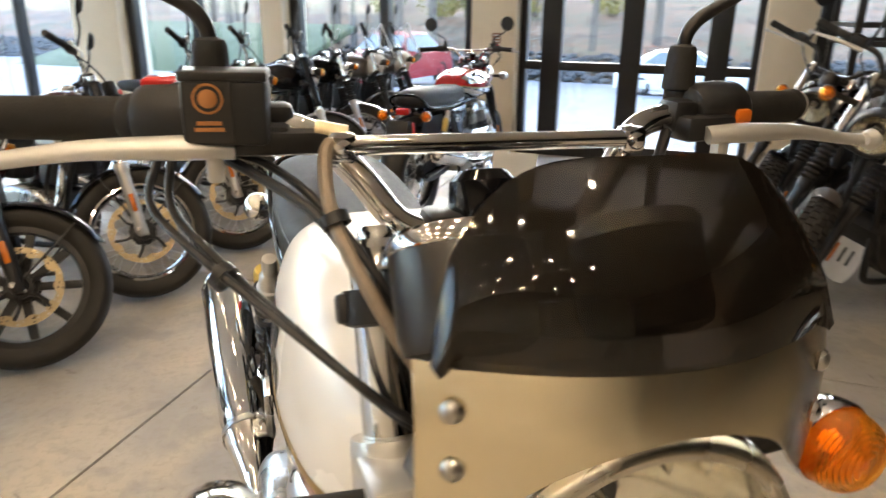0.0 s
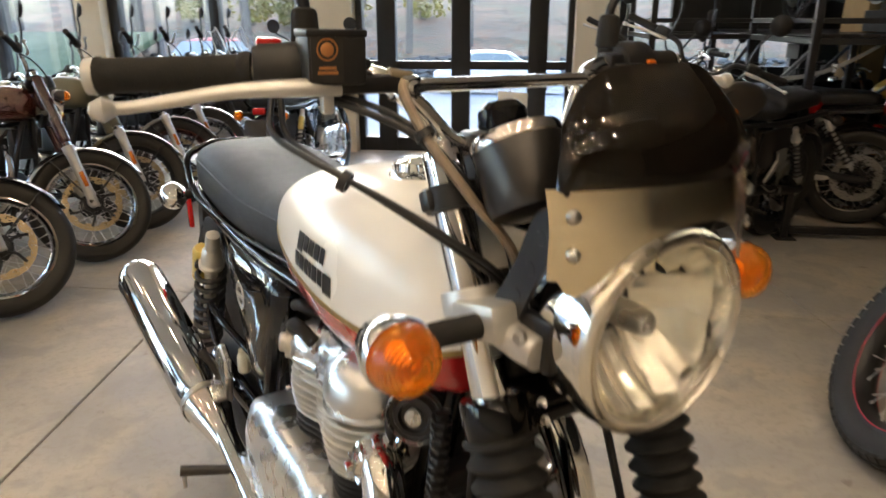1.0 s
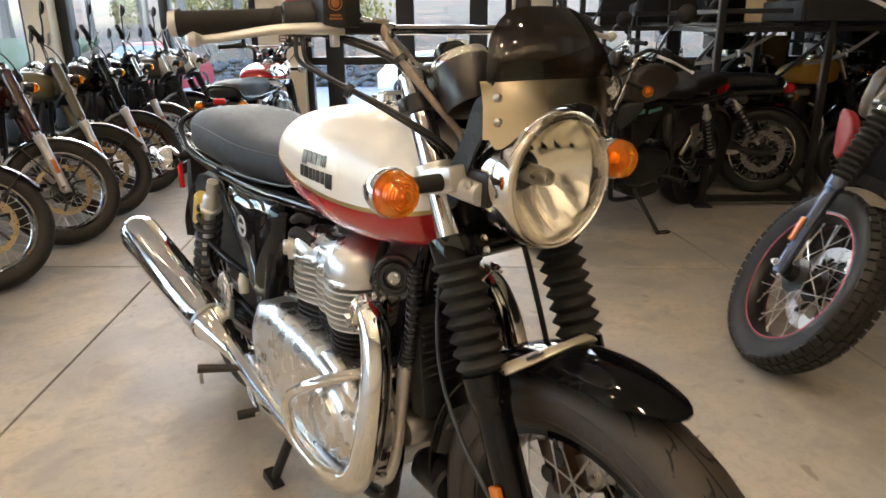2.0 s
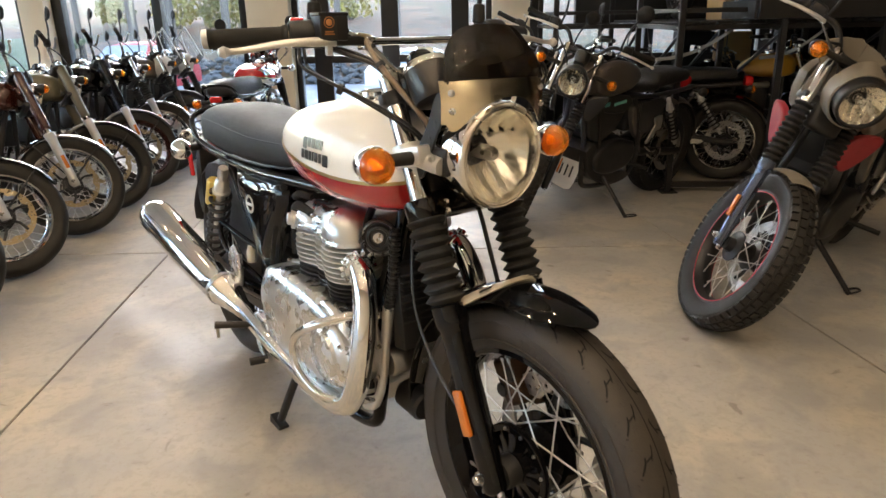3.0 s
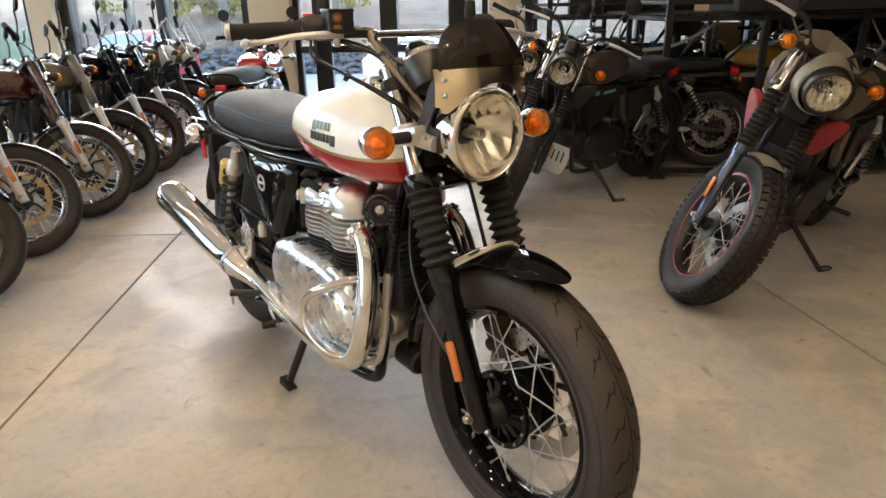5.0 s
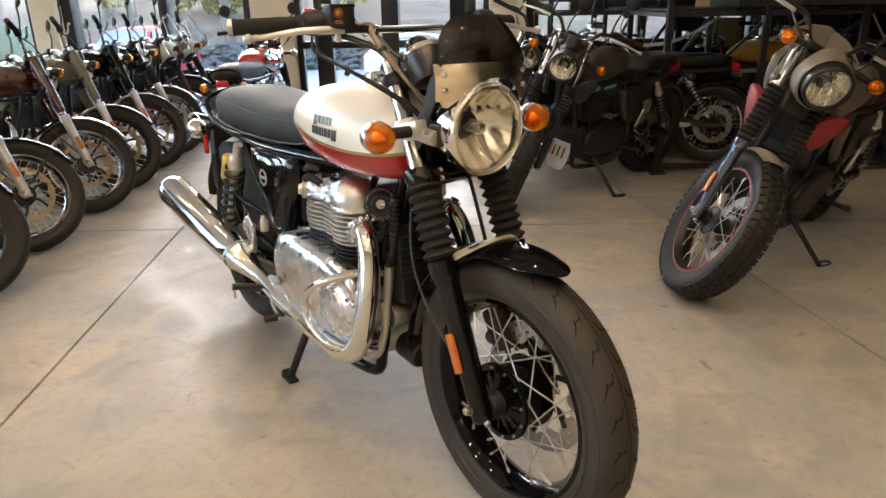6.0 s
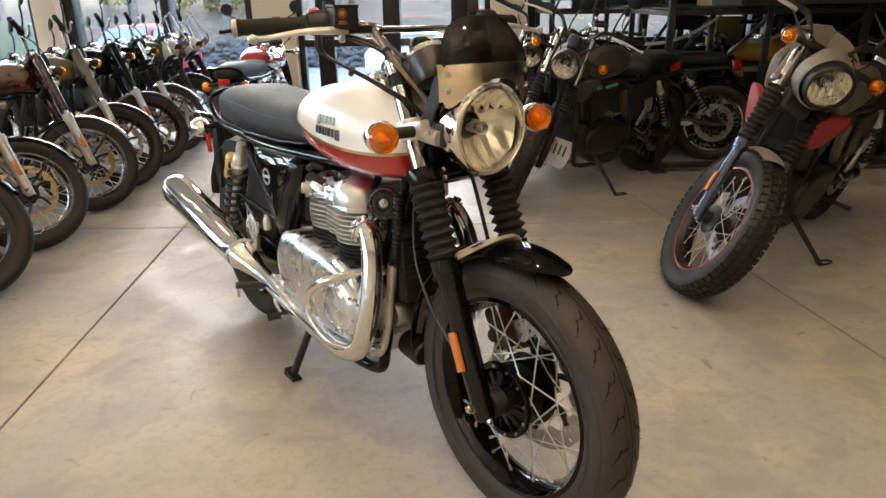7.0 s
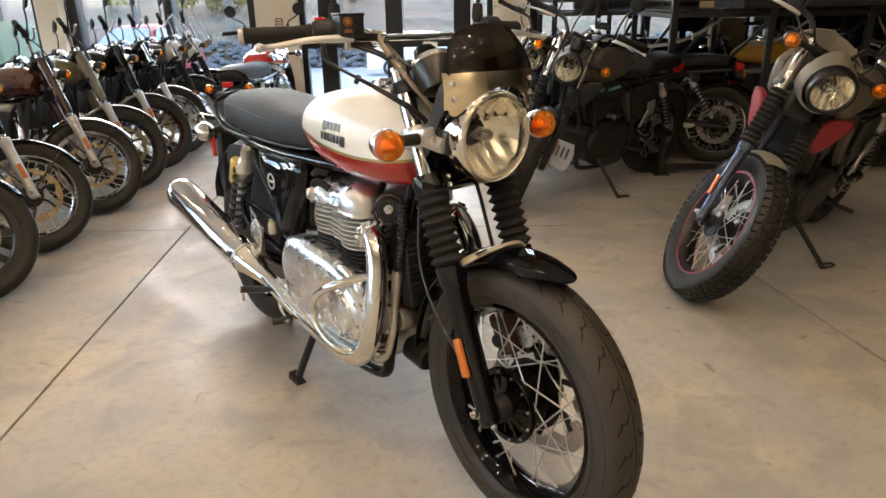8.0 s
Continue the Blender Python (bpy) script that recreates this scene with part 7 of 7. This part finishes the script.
def leaned(u, v, turn, lean=9.0, size=0.87):
    return at_uv(u, v, 0, turn) @ pose(0, 0, 0, 0, lean, 0) @ Matrix.Scale(size, 4)


ROW = "motorcycles parked in a row"
roadster(leaned(-2.18, 1.24, 88), "black motorcycle with cast wheels and a golden front disc", BLACK, BLACK, SATIN, SATIN, SATIN, disc_mat=GOLDDISC, alloy=True, steer=46, group=ROW)
roadster(leaned(-2.265, 1.885, 88), "dark maroon motorcycle with a black mudguard and chrome rims", MAROON, BLACK, BLACK, SILVER, CHROME, disc_mat=GOLDDISC, steer=46, group=ROW)
roadster(leaned(-2.29, 2.56, 88), "maroon motorcycle with chrome mudguards and maroon fork covers", MAROON, CHROME, MAROON, SILVER, CHROME, disc_mat=GOLDDISC, steer=46, group=ROW)
roadster(leaned(-2.345, 3.095, 88), "olive green motorcycle with olive mudguard and fork covers", OLIVE, OLIVE, OLIVE, SILVER, SATIN, disc_mat=GOLDDISC, steer=46, group=ROW)
roadster(leaned(-2.39, 3.70, 88), "black motorcycle with pale mudguard and black fork covers", BLACK, GREYP, BLACK, SILVER, MAROON, disc_mat=GOLDDISC, steer=46, group=ROW)
roadster(leaned(-2.43, 4.24, 88), "black motorcycle with chrome mudguard and rubber fork gaiters", BLACK, CHROME, None, SILVER, CHROME, boots=True, steer=46, group=ROW)
roadster(leaned(-2.42, 4.75, 88), "graphite touring motorcycle with a clear windscreen", GRAPH, GRAPH, None, SATIN, SATIN, tread="knobs", boots=True, screen=True, high_guard=True, steer=46, group=ROW)
roadster(leaned(-2.40, 5.22, 88), "black touring motorcycle with a clear windscreen", GRAPH, BLACK, None, SATIN, SATIN, tread="knobs", boots=True, screen=True, high_guard=True, steer=46, group=ROW)
roadster(leaned(-2.15, 0.62, 88), "black motorcycle with chrome rims parked at the end of the row", BLACK, BLACK, BLACK, SILVER, CHROME, disc_mat=GOLDDISC, steer=46, group=ROW)

twin_roadster(at_uv(-1.565, 4.62, 0, 177.5) @ pose(0, 0, 0, 0, 1.5, 0) @ Matrix.Scale(0.868, 4), "red and chrome twin motorcycle parked by the glass door", RED, CHROME, GOLD)


def scram_kit(cowl, accent, tape, hood=False):
    def add(t, S):
        # lamp cowl: a hood over the lamp and two cheeks; knee panels
        if hood:
            rings = []
            for k in range(19):
                q = k / 18
                y = 0.128 + 0.10 * q
                wide = 0.096 + 0.010 * math.sin(math.pi * q) - 0.022 * q
                reach = 84 - 14 * q
                row = []
                for w in range(-12, 13):
                    a = radians(reach * w / 12)
                    row.append((wide * math.sin(a), y + 0.03 * (1 - math.cos(a)) * q, 0.958 + (0.097 + 0.022 * q) * math.cos(a)))
                rings.append(row)
            part("lamp_cowl", shell(Geo(), rings, -0.004), cowl, t, "matt grey headlight cowl", m=S)
            part("lamp_bucket", lathe(Geo(), [(0.093, 0.0), (0.099, 0.006), (0.101, 0.03), (0.097, 0.085), (0.080, 0.12), (0.05, 0.135), (0.046, 0.13), (0.076, 0.114), (0.092, 0.083), (0.095, 0.03)], 40, along((0, 0.132, 0.953), (0, 1, -0.05)), closed=True), cowl, t, m=S)
            back = Matrix.Translation((0, 0.032, 0.325)) @ Matrix(((1, 0, 0, 0), (0, FD.y, -FD.z, 0), (0, FD.z, FD.y, 0), (0, 0, 0, 1)))
            for sx in (-1, 1):
                ck = [(sx * x, y) for x, y in ((0.0, 0.845), (0.06, 0.838), (0.11, 0.815), (0.168, 0.765), (0.160, 0.725), (0.125, 0.705), (0.135, 0.60), (0.10, 0.585), (0.03, 0.66), (0.0, 0.70))]
                part("cowl_cheek", prism(Geo(), round_outline(ck if sx > 0 else ck[::-1], 2), 0.010, back @ pose(0, 0, 0, 0, sx * -7, 0), 0.004), cowl, t, m=S)
            for sx in (-1, 1):
                part("cowl_vent", rbox(Geo(), (0.05, 0.06, 0.006), 0.002, pose(sx * 0.115, 0.345, 1.030, -60, sx * 20, 0)), SATIN, t, m=S)
        fw = next(o for o in t.children if o.name.startswith("front_wheel"))
        for sx in (-1, 1):
            part("rim_tape", lathe(Geo(), [(0.2295, -0.0006), (0.2335, -0.0006), (0.2335, 0.0006), (0.2295, 0.0006)], 60, AX @ pose(0, 0, sx * 0.0415), closed=True), tape, fw)
        g = prism(Geo(), round_outline([(-0.07, -0.10), (0.07, -0.10), (0.085, 0.06), (0.05, 0.10), (-0.05, 0.10), (-0.085, 0.06)], 3), 0.006, pose(0, 0.375, 0.30, 70, 0, 0), 0.002)
        sk = part("skid_plate", g, WHITEP if not hood else SATIN, t, "slotted skid plate")
        for k in range(3):
            part("slot", rbox(Geo(), (0.012, 0.003, 0.07), 0.001, pose(-0.04 + 0.04 * k, 0.3715, 0.305, -20, 0, 0), 1), INK, sk)
        for sx in (-1, 1):
            M = SIDE_R if sx < 0 else SIDE_L
            kp = round_outline([(0.27, 0.765), (0.32, 0.80), (0.40, 0.805), (0.39, 0.755), (0.345, 0.69), (0.30, 0.655), (0.265, 0.69)], 3)
            ts = round_outline([(0.25, 0.96), (0.34, 1.0), (0.48, 1.0), (0.60, 0.965), (0.66, 0.90), (0.58, 0.83), (0.42, 0.80), (0.30, 0.81), (0.25, 0.88)], 3)
            part("tank_shroud", pillow(Geo(), ts, 0.045, 0.05, M @ pose(0.085, -0.012, 0.128), 6), cowl, t, "matt tank shroud", angle=50)
            part("shroud_vent", prism(Geo(), round_outline([(0.27, 0.965), (0.31, 0.985), (0.36, 0.965), (0.34, 0.93), (0.29, 0.925)], 2), 0.004, M @ pose(0.10, -0.02, 0.168), 0.001), SATIN, t)
            gp = part("graphic_panel", prism(Geo(), round_outline([(0.44, 0.79), (0.70, 0.77), (0.73, 0.71), (0.66, 0.67), (0.46, 0.69)], 2), 0.05, M @ pose(0, 0, 0.112), 0.004), SATIN, t)
            for y, w, h in ((0.485, 0.045, 0.026), (0.61, 0.12, 0.020)):
                part("decal", rbox(Geo(), (0.003, w, h), 0.001, pose(sx * 0.138, y, 0.735, 6, 0, 0)), tape, gp)
            for k in range(9):
                a = 2 * math.pi * k / 9 + 0.3
                part("cover_bolt", lambda: lathe(Geo(), [(0.0, 0.005), (0.005, 0.005), (0.0065, 0.003), (0.0065, -0.01)], 8, along((0, 0, 0), (1, 0, 0))), STEEL, t, m=pose(sx * 0.128, 0.645 + 0.165 * math.cos(a), 0.39 + 0.085 * math.sin(a), 0, 0, 0 if sx > 0 else 180), key="cover_bolt")
            part("peg_hanger", prism(prism(Geo(), round_outline([(0.97, 0.61), (1.05, 0.625), (1.06, 0.54), (1.02, 0.53), (0.99, 0.56)], 2), 0.014, M @ pose(0, 0, 0.168), 0.003), round_outline([(0.99, 0.56), (1.02, 0.54), (0.95, 0.455), (0.92, 0.455)], 2), 0.012, M @ pose(0, 0, 0.168), 0.003), CAST, t, "cast alloy foot peg hanger")
            part("wiring_loop", tube(Geo(), [(sx * 0.15, 0.95, 0.42), (sx * 0.17, 1.02, 0.38), (sx * 0.17, 1.10, 0.40), (sx * 0.165, 1.12, 0.35), (sx * 0.16, 1.05, 0.33), (sx * 0.15, 1.0, 0.36)], 0.005, 7, 5), STEEL, t)
            kc = Vector((sx * 0.16, 0.33, 0.75))
            kt = Matrix.Translation(kc) @ Matrix.Rotation(radians(-42 * sx), 4, "Z") @ Matrix.Translation(-kc)
            part("knee_panel", pillow(Geo(), kp, 0.03, 0.015, kt @ M @ pose(0, 0, 0.14)), accent, t, "coloured side fairing", angle=50)
            part("number_board", prism(Geo(), round_outline([(0.82, 0.72), (1.05, 0.73), (1.08, 0.62), (0.98, 0.52), (0.84, 0.55)], 3), 0.012, M @ pose(0, 0, 0.145), 0.003), SATIN, t)
    return add


PAIRS = "motorcycles parked at an angle by the rack"
roadster(at_uv(0.845, 1.37, 0, -46) @ pose(0, 0, 0, 0, 16.5, 0) @ Matrix.Scale(0.97, 4), "grey scrambler motorcycle with red panels and knobbly tyres", GREYP, GREYP, None, BLUEGREY, SATIN, steer=44, disc=1, tread="knobs", boots=True, ring=SATIN, group=PAIRS, guard_arc=(6, -56), guard_w=0.05, extra=scram_kit(GREYP, DULLRED, REDRIM, True), lean=16.5, signal=(0.205, 0.22, 1.025))
roadster(at_uv(0.225, 2.60, 0, -49) @ pose(0, 0, 0, 0, 9, 0) @ Matrix.Scale(0.935, 4), "graphite scrambler motorcycle with teal accents on its side stand", GRAPH, GRAPH, None, SATIN, SATIN, steer=40, disc=1, tread="knobs", boots=True, ring=SATIN, group=PAIRS, guard_arc=(6, -56), guard_w=0.05, extra=scram_kit(GRAPH, SATIN, TEAL), lean=9, signal=(0.215, 0.20, 0.945))
roadster(at_uv(0.10, 3.42, 0, -40) @ pose(0, 0, 0, 0, 12, 0) @ Matrix.Scale(0.93, 4), "black scrambler motorcycle behind the graphite one", BLACK, BLACK, None, SATIN, SATIN, steer=33, disc=1, tread="knobs", boots=True, ring=SATIN, group=PAIRS, guard_arc=(6, -56), guard_w=0.05, lean=12)


# ---- the rack ----
def rack():
    t = thing("storage_rack", at_uv(0, 0), "black steel storage rack holding motorcycles on two levels", "rack")
    us = [1.29, 1.92, 2.55, 3.18, 3.81, 4.44, 5.07]
    vs = [3.35, 4.36, 5.30]
    spots = [(u, v) for u in us for v in vs] + [(0.66, 4.36), (0.66, 5.30)]
    for u, v in spots:
        part("post", lambda: rbox(Geo(), (0.04, 0.04, 2.4), 0.004, None, 1), RACKM, t, m=pose(u, v, 1.2), key="rack_post")
        part("foot_plate", lambda: rbox(Geo(), (0.11, 0.11, 0.008), 0.002, None, 1), RACKM, t, m=pose(u, v, 0.004), key="rack_foot")
        for z in (0.05, 1.045, 1.145):
            part("bolt", lambda: lathe(Geo(), [(0.0, 0.007), (0.006, 0.007), (0.009, 0.004), (0.009, 0.0)], 6, along((-0.021, 0, 0), (-1, 0, 0))), STEEL, t, m=pose(u, v, z), key="rack_bolt")
    for z, h in ((0.05, 0.04), (1.045, 0.032), (1.145, 0.028), (2.3, 0.05)):
        for v in vs:
            for a, b in zip(us, us[1:]):
                part("beam", lambda: rbox(Geo(), (0.59, 0.036, h), 0.004, None, 1), RACKM, t, m=pose((a + b) / 2, v, z), key=("beam_u", h))
        for u in us:
            for a, b in zip(vs, vs[1:]):
                part("beam", rbox(Geo(), (0.036, b - a - 0.04, h), 0.004, pose(u, (a + b) / 2, z), 1), RACKM, t)
        for v in (4.36, 5.30):
            part("beam", lambda: rbox(Geo(), (0.59, 0.036, h), 0.004, None, 1), RACKM, t, m=pose(0.975, v, z), key=("beam_u", h))
        part("beam", rbox(Geo(), (0.036, 0.90, h), 0.004, pose(0.66, 4.83, z), 1), RACKM, t)
    for u in us:
        for a, b in zip(vs, vs[1:]):
            part("brace", tube(Geo(), [(u, a + 0.03, 0.10), (u, b - 0.03, 0.46)], 0.012, 8, 1), RACKM, t)
            part("brace", tube(Geo(), [(u, b - 0.03, 0.56), (u, a + 0.03, 1.0)], 0.012, 8, 1), RACKM, t)
    for a, b in zip(us, us[1:]):
        for k in range(6):
            part("deck_bar", lambda: rbox(Geo(), (0.092, 1.96, 0.018), 0.003, None, 1), RACKM, t, m=pose(a + 0.066 + k * 0.10, 4.32, 1.072), key="deck")
    return t


rack()


def crate(u, v, z, a, b, h, turn=0.0):
    """A slatted crate added to fill a dark bay, shade put into its colour."""
    t = thing("crate", at_uv(u, v, z, turn), "slatted crate filling the rack deck, near-black for the shade there" if z > 0.5 else "slatted crate filling the floor under the rack, near-black for the shade there", "crate", "crates on the rack")
    for sx in (-1, 1):
        for sy in (-1, 1):
            part("corner_post", rbox(Geo(), (0.06, 0.06, h), 0.004, pose(sx * (a / 2 - 0.03), sy * (b / 2 - 0.03), h / 2), 1), RACKM, t)
    n = max(2, int(h / 0.14))
    for k in range(n):
        zz = 0.06 + (h - 0.12) * k / (n - 1)
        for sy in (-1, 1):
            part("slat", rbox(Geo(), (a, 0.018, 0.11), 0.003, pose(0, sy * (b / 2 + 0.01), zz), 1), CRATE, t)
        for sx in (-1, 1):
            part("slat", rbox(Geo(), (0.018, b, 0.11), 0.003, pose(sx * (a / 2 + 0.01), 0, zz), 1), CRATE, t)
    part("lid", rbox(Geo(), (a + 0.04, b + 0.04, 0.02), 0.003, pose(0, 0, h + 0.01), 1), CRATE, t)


# near-black boards: the rack's deep shade is put into the colour
CRATE = make("shade_dark_board", (0.009, 0.008, 0.0075), 0.7, 0, 0.3, 20, bump=0.3, bump_scale=60)
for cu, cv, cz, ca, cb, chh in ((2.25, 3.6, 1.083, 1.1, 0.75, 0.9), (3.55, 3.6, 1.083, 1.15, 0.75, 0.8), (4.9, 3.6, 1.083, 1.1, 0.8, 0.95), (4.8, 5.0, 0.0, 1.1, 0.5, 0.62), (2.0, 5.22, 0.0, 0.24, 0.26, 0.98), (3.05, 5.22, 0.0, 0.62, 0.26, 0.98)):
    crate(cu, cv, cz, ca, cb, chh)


def chain_kit(t, S):
    """A pale chain guard and sprocket cover on both sides."""
    for M in (SIDE_R, SIDE_L):
        part("chain_guard", prism(Geo(), round_outline([(0.86, 0.40), (0.98, 0.43), (1.02, 0.36), (1.20, 0.34), (1.19, 0.31), (0.98, 0.31), (0.88, 0.33)], 2), 0.016, M @ pose(0, 0, 0.135), 0.004), SILVER, t, "pale chain guard")
        part("rear_peg_plate", prism(Geo(), round_outline([(0.98, 0.56), (1.06, 0.57), (1.04, 0.49), (0.99, 0.47)], 2), 0.012, M @ pose(0, 0, 0.155), 0.003), CAST, t)


STORE = "motorcycles stored on the rack"
dark = roadster(at_uv(3.1, 3.25, 0, -88) @ Matrix.Scale(0.88, 4), "black motorcycle stored low in the rack", BLACK, BLACK, None, SATIN, SATIN, disc=1, boots=True, ring=SATIN, group=STORE, lean=0)
copy_thing(dark, at_uv(2.30, 4.62, 0.0, 92) @ Matrix.Scale(0.88, 4))
# black side panels stand in for the darkness over its lower half
ochre = roadster(at_uv(2.60, 4.12, 0, 92) @ Matrix.Scale(0.86, 4), "ochre yellow motorcycle stored low in the rack", YELLOW, BLACK, None, SATIN, SATIN, disc=1, boots=True, group=STORE, panel=BLACK, lean=0)
copy_thing(ochre, at_uv(5.0, 3.4, 0.0, 75) @ Matrix.Scale(0.88, 4))
bright = roadster(at_uv(0.56, 3.92, 0, -100) @ Matrix.Scale(0.88, 4), "black and chrome motorcycle stored low in the rack", BLACK, CHROME, None, SILVER, CHROME, disc=1, boots=True, group=STORE, lean=0, extra=chain_kit)
for uu, vv, tt in ((4.3, 3.3, -95),):
    copy_thing(bright, at_uv(uu, vv, 0.0, tt) @ Matrix.Scale(0.88, 4))
for uu, vv, tt in ((2.35, 3.62, -96), (1.0, 4.75, -55), (2.75, 4.72, -80)):
    copy_thing(dark, at_uv(uu, vv, 0.0, tt) @ Matrix.Scale(0.88, 4))
for uu, vv, tt in ((1.75, 4.9, 180), (2.25, 4.9, 178), (3.2, 4.9, 181)):
    copy_thing(dark, at_uv(uu, vv, 1.083, tt))
for uu, vv, tt in ((2.7, 4.9, 182),):
    copy_thing(bright, at_uv(uu, vv, 1.083, tt))

# tie-down straps and a carton in the rack
STRAP = make("pale_webbing", (0.24, 0.23, 0.21), 0.8, 0, 0.2, 60)
CARD = make("brown_cardboard", (0.36, 0.24, 0.11), 0.85, 0, 0.15, 20)
for (a, b) in (((1.62, 3.37, 1.03), (1.20, 3.62, 0.84)), ((1.31, 4.20, 1.03), (1.45, 4.45, 0.80)), ((2.20, 3.37, 1.03), (1.90, 3.60, 0.84)), ((2.60, 3.37, 1.03), (2.95, 3.50, 0.74))):
    t = thing("tie_down_strap", at_uv(0, 0), "pale webbing tie-down strap hanging under the deck", "strap", "tie-down straps")
    d = Vector(b) - Vector(a)
    part("webbing", loft(Geo(), [[Vector(a) + d * q + Vector((0, 0, -0.05 * math.sin(math.pi * q))) + Vector(o) for o in ((0, 0, -0.011), (0.002, 0, -0.011), (0.002, 0, 0.011), (0, 0, 0.011))] for q in [k / 8 for k in range(9)]]), STRAP, t)
    part("buckle", rbox(Geo(), (0.012, 0.05, 0.045), 0.004, pose(*(Vector(a) + d * 0.4 + Vector((0, 0, -0.047))))), STEEL, t)
for cu, cv, cz, tt, wd, hh in ((1.78, 3.86, 1.083, 20, 0.26, 0.20), (2.34, 5.2, 0.0, 8, 0.26, 0.97)):
    t = thing("carton", at_uv(cu, cv, cz, tt), "plain brown cardboard carton with taped flaps", "box", "cartons in the rack")
    part("body", rbox(Geo(), (wd, wd * 0.7, hh), 0.004, pose(0, 0, hh / 2), 1), CARD, t)
    part("tape", rbox(Geo(), (0.05, wd * 0.7 + 0.003, 0.002), 0, pose(0, 0, hh + 0.001)), STRAP, t)
